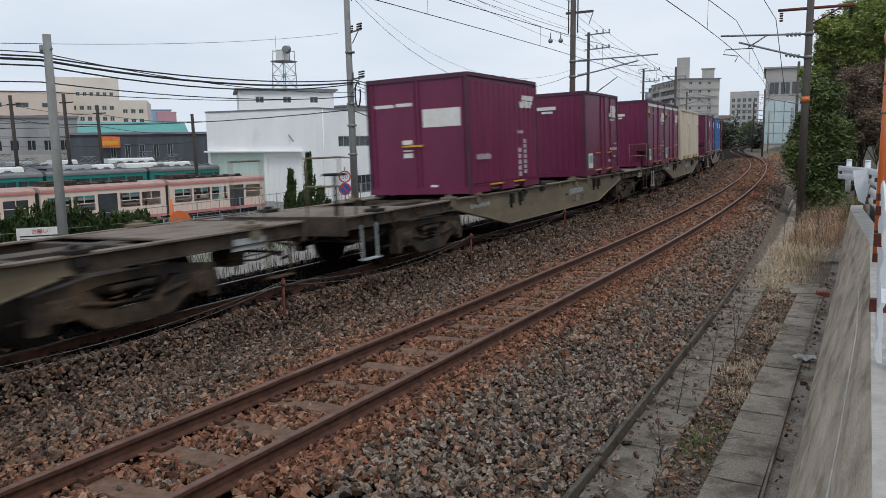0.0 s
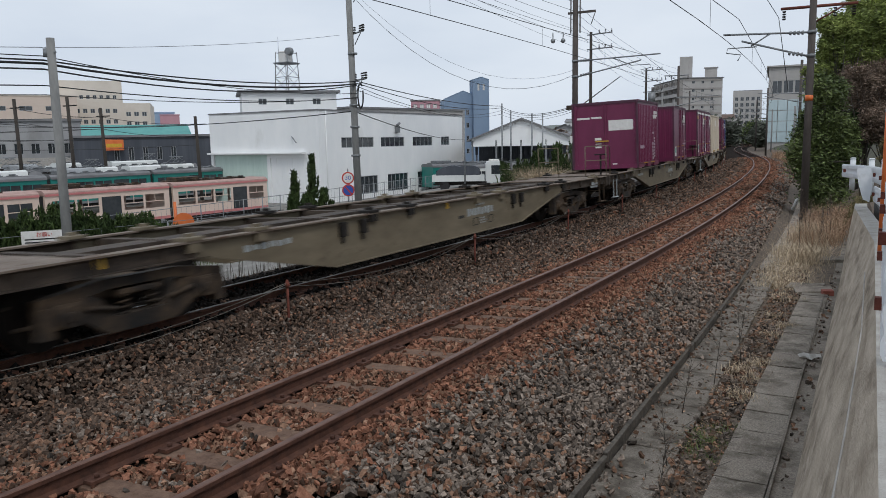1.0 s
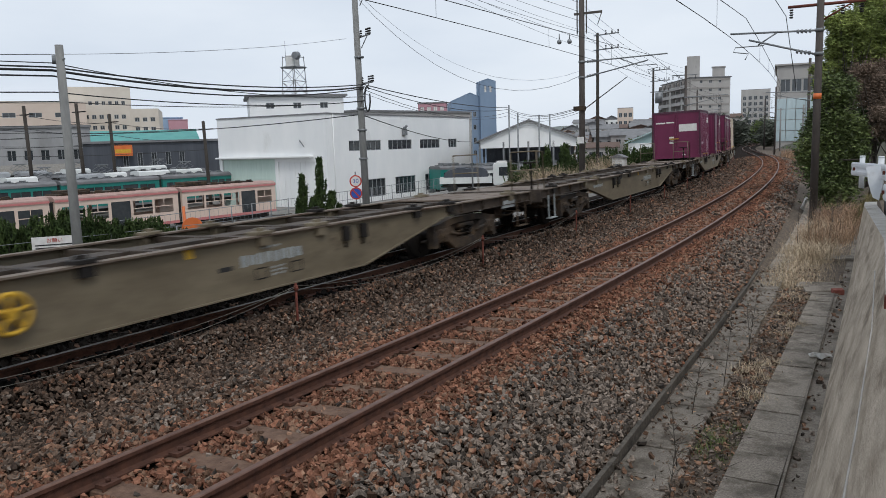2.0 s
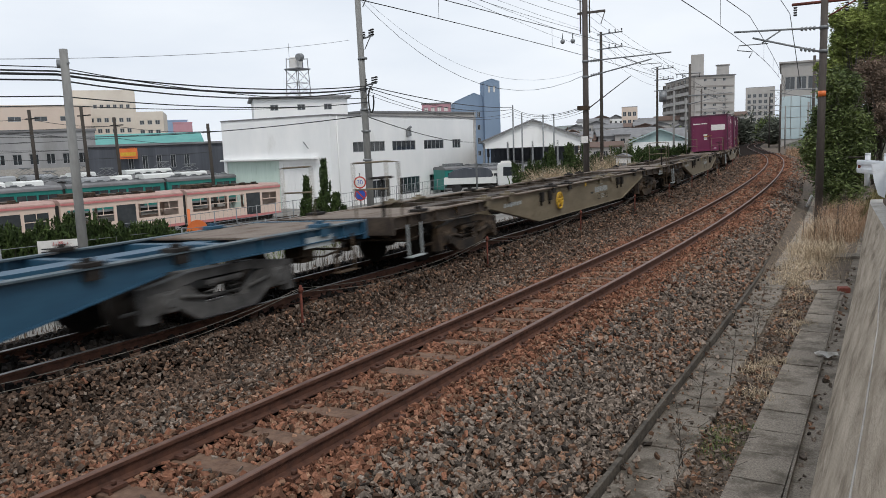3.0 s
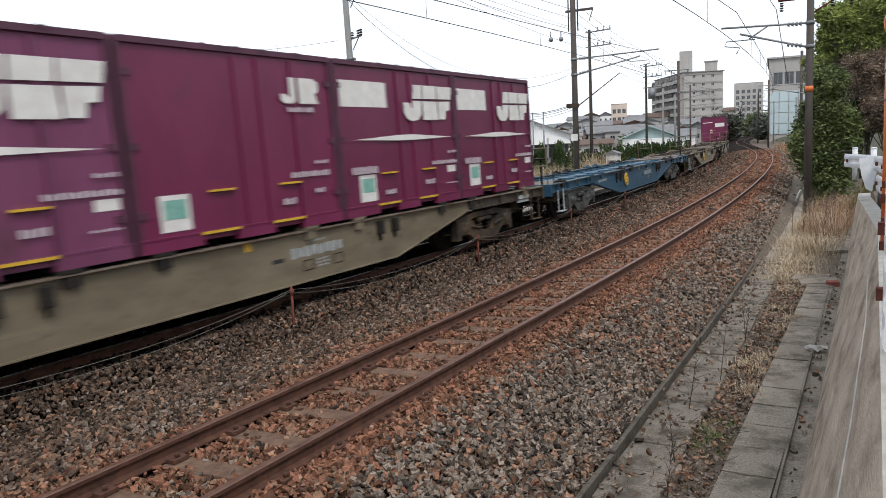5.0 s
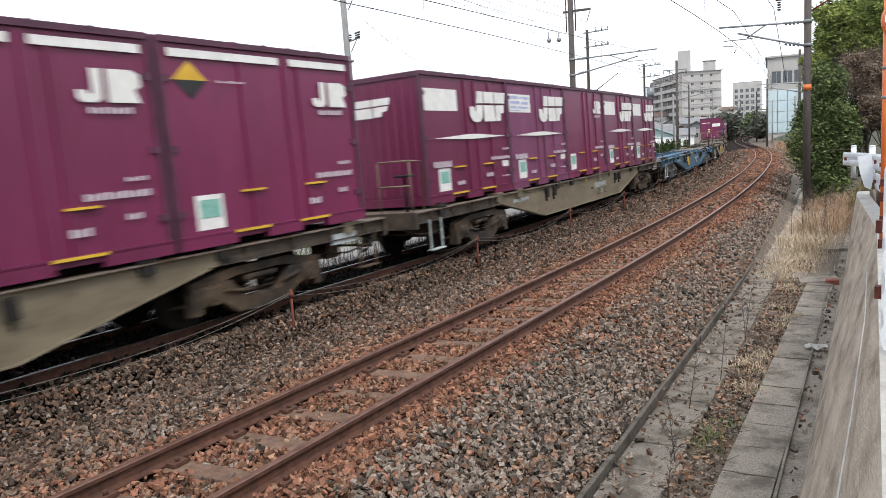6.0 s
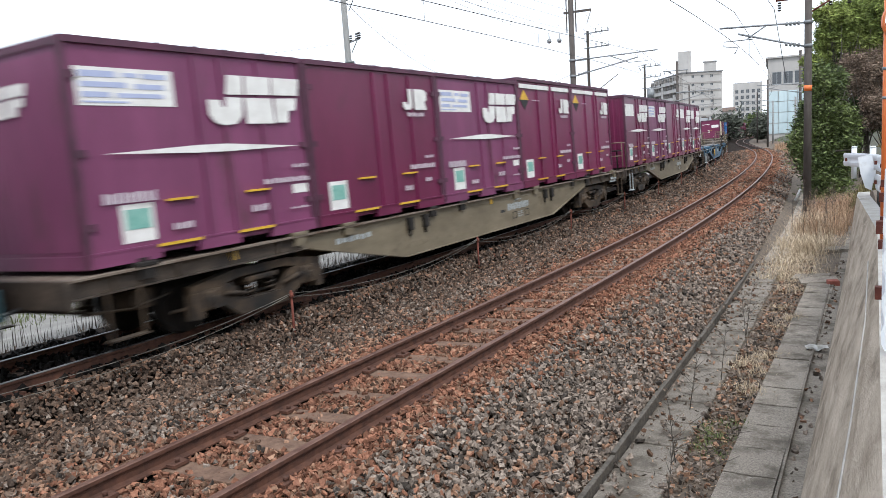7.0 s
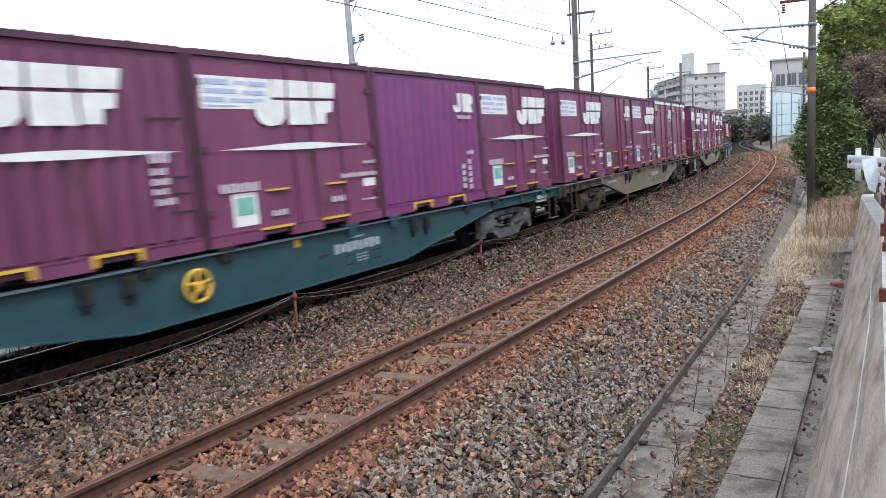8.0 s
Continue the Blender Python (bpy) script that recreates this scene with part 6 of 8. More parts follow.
    for x in np.arange(0.3, ln, 0.55):
        box(bm, x, x + 0.3, 3.0, 3.2, 0.6, 1.5)
    box(bm, 0, ln, 23.6, 23.8, -3.5, 2.4)
    part("back_wall", bm, "charcoal", g)
    # houses
    building("blue_roof_house", (-31.6, 105.3), (-24.7, 107.3), 9, -3.3, 1.5, "white_wall", "white house with a pale blue-green roof", [(-1.0, 0.4, 3, 0.45, 0.5)], roof="ridge", roof_mat="pale_roof", ridge=1.6, overhang=0.5)
    rng = random.Random(5)
    for i in range(45):
        row = i // 9
        d = 185 + 40 * row + rng.uniform(-8, 8)
        ang = radians(-22.5 + 1.2 * (i % 9) + rng.uniform(-0.4, 0.4) + 0.5 * row)
        pl = (d * math.sin(ang), d * math.cos(ang))
        pr = (pl[0] + rng.uniform(6, 9), pl[1] + rng.uniform(0.5, 3.0))
        zt = 1.0 + row * 2.0 + rng.uniform(-1.0, 2.0)
        wall_, word = rng.choice((("white_wall", "white"), ("beige", "beige"), ("grey_wall", "grey"), ("apt_wall", "pale")))
        roof_, rword = rng.choice((("roof_brown", "brown tiled"), ("roof_grey", "grey")))
        building("house", pl, pr, 8, -4.2, zt, wall_, f"small {word} house with a {rword} roof", [(zt - 2.0, zt - 0.9, 3, 0.4, 0.4), (zt - 4.8, zt - 3.6, 3, 0.45, 0.4)], roof=rng.choice(("gable", "ridge")), roof_mat=roof_, ridge=rng.uniform(1.1, 1.8), overhang=0.4, category="house")["group"] = "houses of the town"
    for i in range(14):
        d = 150 + 14 * i
        ang = radians(rng.uniform(-21.5, -12.5))
        h = rng.uniform(5, 8)
        tree("town_tree", (d * math.sin(ang), d * math.cos(ang), -4), [((0, 0, h * 0.62), (h * 0.42, h * 0.42, h * 0.4))], 0.15, rng.choice(("leaf_dark", "leaf_olive", "leaf_brown")), 0.3, 900, "leafy tree among the town houses", seed=200 + i, clumps=22)["group"] = "trees in the town"
    for i in range(11):
        d = 175 + 11 * i
        ang = radians(rng.uniform(-9.6, -6.4))
        h = 0.65 * rng.uniform(9, 13)
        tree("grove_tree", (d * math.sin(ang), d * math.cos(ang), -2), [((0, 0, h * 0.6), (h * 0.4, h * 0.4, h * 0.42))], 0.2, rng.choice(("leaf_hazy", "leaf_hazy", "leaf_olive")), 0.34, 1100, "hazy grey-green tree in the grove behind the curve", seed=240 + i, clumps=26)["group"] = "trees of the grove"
    building("block_of_flats", (-90.0, 286.2), (-84.5, 287.9), 10, -4, 13.3, "peach", "far peach block of flats", [(z, z + 1.6, 3, 0.7, 0.2) for z in (4, 7, 10)], overhang=0.0)
    # the large apartment house with balconies
    m, ln = front_pose((-81.0, 314.7), (-62.7, 283.2))
    a = building("apartment_house", (-81.0, 314.7), (-62.7, 283.2), 14, -4.0, 22.6, "apt_wall", "pale eight-storey apartment house with balconies", [(0.0 + k * 2.9, 1.8 + k * 2.9, 6, 0.62, 0.5) for k in range(8)], [(0.4 + k * 2.9, 1.4 + k * 2.9, 3, 0.3, 2.0) for k in range(8)], overhang=0.4)
    for k in range(8):
        z = -0.9 + k * 2.9
        bm = bmesh.new()
        box(bm, 0.2, ln - 0.2, -1.3, 0, z - 0.18, z)
        box(bm, 0.2, ln - 0.2, -1.3, -1.18, z, z + 1.0)
        part("balcony", bm, "apt_wall", a)
        bm = bmesh.new()
        box(bm, ln + 0.02, ln + 0.14, 0.4, 13.6, z + 2.2, z + 2.75)
        part("band", bm, "apt_band", a)
        for u in np.linspace(0.3, ln - 0.3, 7):
            bm = bmesh.new()
            box(bm, u - 0.08, u + 0.08, -1.18, 0, z, z + 2.6)
            part("divider", bm, "apt_band", a)
    building("penthouse", (-66.4, 293.4), (-62.0, 294.4), 4, 22.9, 30.8, "apt_wall", "tall plain lift house on the apartment roof", [], overhang=0.0, roof_mat="apt_wall")
    building("roof_house", (-58.0, 296.4), (-53.8, 297.2), 4, 22.8, 26.8, "apt_wall", "plain square lift house on the apartment roof", [], overhang=0.3, roof_mat="apt_wall")
    building("far_apartments", (-67.0, 414.6), (-53.6, 416.6), 12, -4, 24.3, "apt_wall", "far white apartment slab on the hill", [(2 + k * 2.9, 3.8 + k * 2.9, 5, 0.6, 0.4) for k in range(7)], overhang=0.0)
    building("far_hall", (-193.2, 158.6), (-187.4, 165.4), 14, -4, 12.2, "hazy_blue", "far blue hall behind the yard", [], overhang=0.2, roof_mat="hazy_blue")
    building("far_store", (-188.6, 161.0), (-185.0, 165.2), 6, -4, 11.4, "hazy_red", "far red store front behind the yard", [], overhang=0.1, roof_mat="hazy_red")
    building("trackside_building", (-17.0, 138.9), (-11.0, 139.6), 24, -0.5, 13.2, "apt_wall", "pale grey corner building with glass lower floors", [(9.0, 11.0, 3, 0.86, 0.5)], [(9.0, 11.0, 8, 0.86, 1.0)], overhang=0.35, roof_mat="apt_wall")
    b = empty("glass_wall", front_pose((-17.0, 138.9), (-11.0, 139.6))[0], "pale blue glass curtain wall of the corner building", "facade")
    for i in range(4):
        for k in range(4):
            bm = bmesh.new()
            box(bm, 0.15 + i * 1.45, 1.5 + i * 1.45, -0.14, -0.02, 1.0 + k * 1.75, 2.65 + k * 1.75)
            part("glass_panel", bm, "glass_pale", b)
    # wooded rise behind the town
    bm = bmesh.new()
    rings = []
    for i in range(60):
        x = -700 + i * 22
        h = 12 + 9 * noise.noise(Vector((x * 0.008, 2.0, 0))) + 4 * noise.noise(Vector((x * 0.03, 5.0, 0))) - (22 if x < -260 else 0) * min(1, (-260 - x) / 150 if x < -260 else 0)
        rings.append([bm.verts.new((x, 470, -5)), bm.verts.new((x, 520, h * 0.6)), bm.verts.new((x, 600, h)), bm.verts.new((x, 760, -5))])
    for p, q in zip(rings, rings[1:]):
        for j in range(3):
            bm.faces.new((p[j], q[j], q[j + 1], p[j + 1]))
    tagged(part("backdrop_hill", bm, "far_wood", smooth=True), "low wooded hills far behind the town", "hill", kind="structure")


def build_yard():
    tram((-46.2, 20.0, -3.35), math.degrees(math.atan2(27, 2.2)) , 3, "tram_cream", "tram_pink", "old cream and rose articulated tram without glass", seclen=9.1, glazed=False)
    tram((-61.0, 20.0, -2.9), math.degrees(math.atan2(36, 3.5)), 4, "teal_coach", "roof_grey", "teal tram stabled in the yard", seclen=9.2)
    tram((-66.0, 20.0, -2.9), math.degrees(math.atan2(36, 3.5)), 4, "white_wall", "roof_grey", "white tram stabled behind the others", seclen=9.2, h=3.3)
    tram((-36.5, 70.5, -3.2), 62, 2, "truck_white", "roof_grey", "pale tram parked before the carriage shed", seclen=7.5)
    tram((-42.5, 72.5, -3.2), 62, 2, "teal_coach", "roof_grey", "teal and white tram at the carriage shed", seclen=7.5)
    truck((-31.3, 53.2, -1.75), 27)
    # yard rails
    bm = bmesh.new()
    for k in range(2):
        for x in (-45.9, -47.3):
            rod(bm, (x, 5, -3.33), (x + 3.2, 50, -3.33), 0.04, 0.04, 5)
    tagged(part("yard_rails", bm, "rail_side"), "rusty yard rails under the tram", "rails", kind="stuff")
    for x, y, zt, mt in ((-63.7, 39.5, 6.4, "wood_pole"), (-61.5, 42.9, 6.6, "leaf_dark"), (-62.4, 46.8, 5.8, "wood_pole"), (-54.9, 51.1, 4.9, "wood_pole")):
        p = pole("yard_pole", (x, y, -3.4), (x - 0.3, y, zt), 0.17, 0.14, "wood_pole", "dark slim trolley wire pole in the yard")
        p["group"] = "poles in the yard"
        bm = bmesh.new()
        box(bm, -0.9, 0.9, -0.05, 0.05, zt + 2.6, zt + 2.7)
        part("crossarm", bm, "steel_dark", p)
    for x, y, zt, zb in ((-25.6, 54.3, 5.0, -1.6), (-25.0, 54.6, 4.4, -1.6), (-23.5, 55.2, 4.2, -1.5), (-22.75, 55.5, 4.2, -1.5), (-28.2, 53.0, 4.6, -1.6)):
        pole("slim_pole", (x, y, zb), (x, y, zt), 0.07, 0.055, "galv", "slim grey steel pole by the yard fence")["group"] = "slim poles by the fence"
    # mesh fence along the lower road
    f = empty("yard_fence", label="grey wire fence along the lower yard", category="fence")
    pts = [on(s, -30.5 - 0.02 * s, 0) for s in np.arange(14, 84, 2.2)]
    bm = bmesh.new()
    for a, b in zip(pts, pts[1:]):
        za, zb = -2.9, -2.9
        for z in (0.05, 0.8, 1.5):
            rod(bm, (a.x, a.y, za + z), (b.x, b.y, zb + z), 0.02, 0.02, 4)
        for k in range(5):
            u = k / 5
            p = a.lerp(b, u)
            rod(bm, (p.x, p.y, za), (p.x, p.y, za + 1.5), 0.008, 0.008, 4)
    tagged(part("fence_mesh", bm, "galv", f), kind="stuff")
    for p in pts:
        bm = bmesh.new()
        rod(bm, (p.x, p.y, -3.2), (p.x, p.y, -1.35), 0.035)
        part("fence_post", bm, "galv", f)


def pantograph(base, rz, size=1.0):
    p = empty("pantograph", pose(*base, 0, 0, rz), "grey folded pantograph on a tram roof", "pantograph", "pantographs in the yard")
    bm = bmesh.new()
    for y in (-0.45, 0.45):
        tube(bm, [(-0.7 * size, y, 0), (0.55 * size, y, 0.42 * size), (-0.1 * size, y, 0.75 * size)], 0.035)
        tube(bm, [(0.7 * size, y, 0), (-0.55 * size, y, 0.42 * size), (0.1 * size, y, 0.75 * size)], 0.035)
    part("arm", bm, "galv", p)
    bm = bmesh.new()
    for x in (-0.15, 0.15):
        rod(bm, (x, -0.8, 0.78 * size), (x, 0.8, 0.78 * size), 0.04)
    part("bow", bm, "galv", p)
    bm = bmesh.new()
    for x in (-0.75, 0.75):
        box(bm, x * size - 0.06, x * size + 0.06, -0.6, 0.6, -0.12, 0.02)
    part("base_frame", bm, "steel_dark", p)


def build_yard_clutter():
    ang = math.degrees(math.atan2(36, 3.5))
    for row, x0, zz in ((0, -61.0, 0.22), (1, -66.0, 0.5)):
        for y in (24.5, 33.0, 38.5, 43.5, 52.0):
            pantograph((x0 - 1.2 + (y - 20) * 3.5 / 36, y + row, -2.9 + 2.95 + zz), ang, 1.2)
    # coolers and fairings, white against the dark shed
    rng = random.Random(9)
    for row, x0, top in ((0, -61.0, 0.07), (1, -66.0, 0.42)):
        for k in range(9):
            y = 21.5 + k * 3.9 + rng.uniform(-0.8, 0.8)
            c = empty("roof_cooler", pose(x0 - 1.2 + (y - 20) * 3.5 / 36, y, top, 0, 0, ang), "pale grey cooler box on a tram roof", "cooler", "tram roof coolers")
            ln = rng.uniform(0.9, 1.7)
            bm = bmesh.new()
            prism(bm, [(-0.75, 0.02), (0.75, 0.02), (0.68, 0.34), (0.4, 0.46), (-0.4, 0.46), (-0.68, 0.34)], "x", -ln, ln)
            part("housing", bm, rng.choice(("truck_white", "alu", "truck_white")), c)
            bm = bmesh.new()
            for u in (-0.5, 0.0, 0.5):
                box(bm, u * ln - 0.22, u * ln + 0.22, -0.3, 0.3, 0.46, 0.5)
            part("grille", bm, "steel_dark", c)
    # trolley wires over the yard, from pole to pole
    tops = [(-63.9, 39.5, 5.6), (-62.6, 46.8, 5.0), (-55.1, 51.1, 4.2)]
    for (xa, ya, za), (xb, yb, zb) in zip(tops, tops[1:]):
        for dz in (0.0, -1.1):
            cable((xa, ya, za + dz), (xb, yb, zb + dz), 0.25, 0.03)
    for a in tops:
        for dz in (0.0, -1.1, -1.9):
            cable((a[0] - 14, a[1] - 24, a[2] + dz + 0.6), (a[0], a[1], a[2] + dz), 0.5, 0.03)
    # stair and grey retaining wall at the edge of the yard
    m, ln = front_pose((-78.0, 38.0), (-73.0, 47.5))
    st = empty("yard_stair", m, "grey concrete stair and wall behind the trams", "stair")
    bm = bmesh.new()
    for k in range(12):
        box(bm, 0.5 + 0.42 * k, 0.92 + 0.42 * k, 0, 1.6, -3.5, 1.5 - 0.26 * k)
    part("steps", bm, "concrete_light", st)
    bm = bmesh.new()
    rod(bm, (0.5, -0.05, 2.5), (5.5, -0.05, -0.6), 0.05)
    for k in range(5):
        rod(bm, (0.6 + 1.1 * k, -0.05, 1.4 - 0.68 * k), (0.6 + 1.1 * k, -0.05, 2.45 - 0.68 * k), 0.035)
    part("hand_rail", bm, "galv", st)
    bm = bmesh.new()
    box(bm, 5.6, ln + 2.5, 0.0, 0.3, -3.5, 1.3)
    part("wall", bm, "concrete_light", st)
    for k in range(4):
        bm = bmesh.new()
        box(bm, 6.0 + 1.6 * k, 7.0 + 1.6 * k, -0.06, 0.0, -0.6, 0.5, bev=0.015)
        part("meter_box", bm, "truck_white", st, "white meter box on the wall")


def build_roadside():
    # hedge of pointed evergreens and single ones by the depot road
    rng = np.random.default_rng(11)
    for i in range(11):
        x, y = -23.5 + 0.30 * i + rng.uniform(-0.3, 0.3), 8.0 + 0.84 * i + rng.uniform(-0.2, 0.2)
        sp = [(rng.uniform(-0.8, 0.8), rng.uniform(-0.7, 0.7), rng.uniform(1.0, 2.0 if i < 9 else 1.6), rng.uniform(0.2, 0.4)) for _ in range(30)]
        spiky_shrub("juniper", (x, y, -1.45), sp, "green pointed juniper in a roadside hedge", 30 + i, count=330)["group"] = "juniper hedge"
    spiky_shrub("conifer", (-19.1, 23.1, -1.4), [(0.14, 0.1, 3.2, 0.30), (-0.42, -0.32, 2.6, 0.26), (0.46, 0.36, 1.9, 0.34), (0.62, 0.46, 1.4, 0.34), (-0.55, -0.42, 1.6, 0.30), (0.0, -0.2, 1.7, 0.42), (-0.25, -0.3, 1.4, 0.42)], "lone dark pointed conifer by the road", 61, count=2200)
    for x, y, h, n in ((-15.9, 41.0, 2.5, 5), (-16.9, 41.6, 3.2, 9), (-16.0, 42.2, 3.4, 9), (-15.3, 45.3, 2.9, 7), (-14.6, 46.3, 2.9, 6), (-18.2, 40.1, 2.4, 6), (-17.6, 40.7, 2.6, 6)):
        sp = [(rng.uniform(-0.6, 0.6), rng.uniform(-0.6, 0.6), h * rng.uniform(0.55, 1.05), rng.uniform(0.35, 0.55)) for _ in range(n + 4)]
        spiky_shrub("juniper", (x, y, -1.35), sp, "dark green flame-shaped juniper by the yard", int(x * -10))["group"] = "junipers by the yard"
    for i in range(9):
        u = i / 8
        sp = [(rng.uniform(-0.9, 0.9), rng.uniform(-0.8, 0.8), rng.uniform(1.9, 2.8), rng.uniform(0.45, 0.65)) for _ in range(10)]
        spiky_shrub("juniper", (-16.7 + 3.2 * u, 52.4 + 8.0 * u, -1.1), sp, "clipped dark green hedge plant by the line", 90 + i, count=500)["group"] = "hedge by the line"
    grass_patch("dry_brush", 2500, spot(-16.0, -14.4, 36.3, 37.8, -1.2, 14), 1.9, 0.012, "straw", "heap of pale withered brush beside the mast", 5, lean=0.9)
    grass_patch("pampas", 1500, spot(-13.8, -12.6, 38.6, 40.2, -1.1, 8), 2.2, 0.012, "straw", "pale dry reeds beside the line", 6, lean=0.6)
    grass_patch("verge_weeds", 5000, lambda r, n: np.array([tuple(on(s, l, -1.2)) for s, l in zip(r.uniform(2, 34, n), r.uniform(-13.5, -11.0, n))]), 0.2, 0.012, "moss", "low green weeds on the verge by the lower road", 7)
    grass_patch("dry_stalks", 900, lambda r, n: np.array([tuple(on(s, l, -0.42)) for s, l in zip(r.uniform(1, 22, n), -6.7 + 0.22 * r.normal(size=n))]), 0.42, 0.006, "bark", "dark dead weed stalks behind the far track", 17, lean=0.25)
    grass_patch("edge_weeds", 2600, lambda r, n: np.array([tuple(on(s, l, -0.40)) for s, l in zip(r.uniform(1, 30, n), -6.5 + 0.18 * r.normal(size=n))]), 0.12, 0.008, "leaf_litter", "low withered weeds behind the far track", 18, lean=0.9)
    # hut
    h = empty("relay_hut", pose(-12.8, 40.0, -1.1), "small white relay cabinet by the line", "cabinet")
    bm = bmesh.new()
    box(bm, 0, 0.62, -0.3, 0.3, 0, 2.3, bev=0.02)
    part("body", bm, "white", h)
    bm = bmesh.new()
    prism(bm, [(-0.06, 2.3), (0.68, 2.3), (0.68, 2.36), (0.31, 2.52), (-0.06, 2.36)], "y", -0.36, 0.36)
    part("roof", bm, "roof_grey", h)
    bm = bmesh.new()
    box(bm, 0.08, 0.54, -0.32, -0.3, 1.2, 2.0)
    part("door", bm, "galv", h)
    # road signs
    s = empty("road_signs", pose(-19.72, 26.46, -1.45), "speed limit 30 and no-parking signs on one post", "road sign")
    bm = bmesh.new()
    rod(bm, (0, 0, 0), (0, 0, 2.6), 0.03)
    part("post", bm, "galv", s)
    m = Matrix.Rotation(math.atan2(-26.46, 19.72) + math.pi / 2, 4, "Z")
    for z, cols in ((2.2, ("red", "white")), (1.68, ("red", "sign_blue"))):
        for k, (r0, cm) in enumerate(((0.26, cols[0]), (0.205, cols[1]))):
            bm = bmesh.new()
            rod(bm, (0, -0.035 - 0.006 * k, z), (0, -0.042 - 0.006 * k, z), r0, r0, 24)
            ob = part("sign_face" if k else "sign_rim", bm, cm, s)
            ob.matrix_basis = m
    bm = bmesh.new()
    prism(bm, [(-0.17, 1.83), (-0.13, 1.87), (0.17, 1.53), (0.13, 1.49)], "y", -0.056, -0.05)
    ob = part("sign_bar", bm, "red", s)
    ob.matrix_basis = m
    txt = bpy.data.curves.new("number", "FONT")
    txt.body, txt.size, txt.align_x, txt.align_y, txt.extrude = "30", 0.26, "CENTER", "CENTER", 0.002
    txt.materials.append(M["sign_blue"])
    ob = new("number", txt)
    ob.parent = s
    ob.matrix_basis = m @ pose(0, -0.053, 2.2, 90, 0, 0)
    # notice board by the hedge
    n = empty("notice_board", front_pose((-20.45, 12.45), (-19.45, 13.85))[0] @ pose(0, 0, 0), "white notice board with red heading on the fence", "notice board")
    bm = bmesh.new()
    box(bm, 0, 1.15, -0.02, 0, -0.72, -0.02)
    part("panel", bm, "white", n)
    bm = bmesh.new()
    for k in range(4):
        box(bm, 0.08, 1.07 - 0.08 * (k % 2), -0.026, -0.02, -0.27 - 0.085 * k, -0.235 - 0.085 * k)
    part("lines", bm, "black", n, "unreadable lines of print")
    for x in (0.06, 1.05):
        bm = bmesh.new()
        box(bm, x, x + 0.05, 0.0, 0.05, -1.6, -0.05)
        part("post", bm, "galv", n)
    txt = bpy.data.curves.new("heading", "FONT")
    txt.body, txt.size, txt.align_x, txt.extrude = "\u304a\u9858\u3044", 0.14, "CENTER", 0.002
    txt.materials.append(M["red"])
    ob = new("heading", txt)
    ob.parent = n
    ob.matrix_basis = pose(0.57, -0.026, -0.18, 90, 0, 0)
    # low fence along the hedge
    f = empty("roadside_fence", label="low wire fence before the hedge", category="fence")
    pts = [Vector((-20.9 + 0.22 * k - 0.5, 10.0 + 1.05 * k - 0.4, -1.3)) for k in range(12)]
    for p in pts:
        bm = bmesh.new()
        rod(bm, p, p + Vector((0, 0, 1.15)), 0.025)
        part("fence_post", bm, "galv", f)
    bm = bmesh.new()
    for a, b in zip(pts, pts[1:]):
        for z in (0.25, 0.55, 0.85, 1.12):
            rod(bm, a + Vector((0, 0, z)), b + Vector((0, 0, z)), 0.01, 0.01, 4)
    part("fence_wire", bm, "galv", f)
    # orange safety sign on a stand
    o = empty("safety_sign", pose(-20.96, 18.58, -1.47), "orange round safety marker on a stand", "marker")
    bm = bmesh.new()
    rod(bm, (0, 0, 1.05), (0.05, -0.04, 1.05), 0.36, 0.36, 24)
    part("disc", bm, "orange", o)
    bm = bmesh.new()
    rod(bm, (-0.2, -0.16, 0), (-0.2, -0.16, 1.8), 0.06, 0.05)
    part("stand", bm, "orange", o)


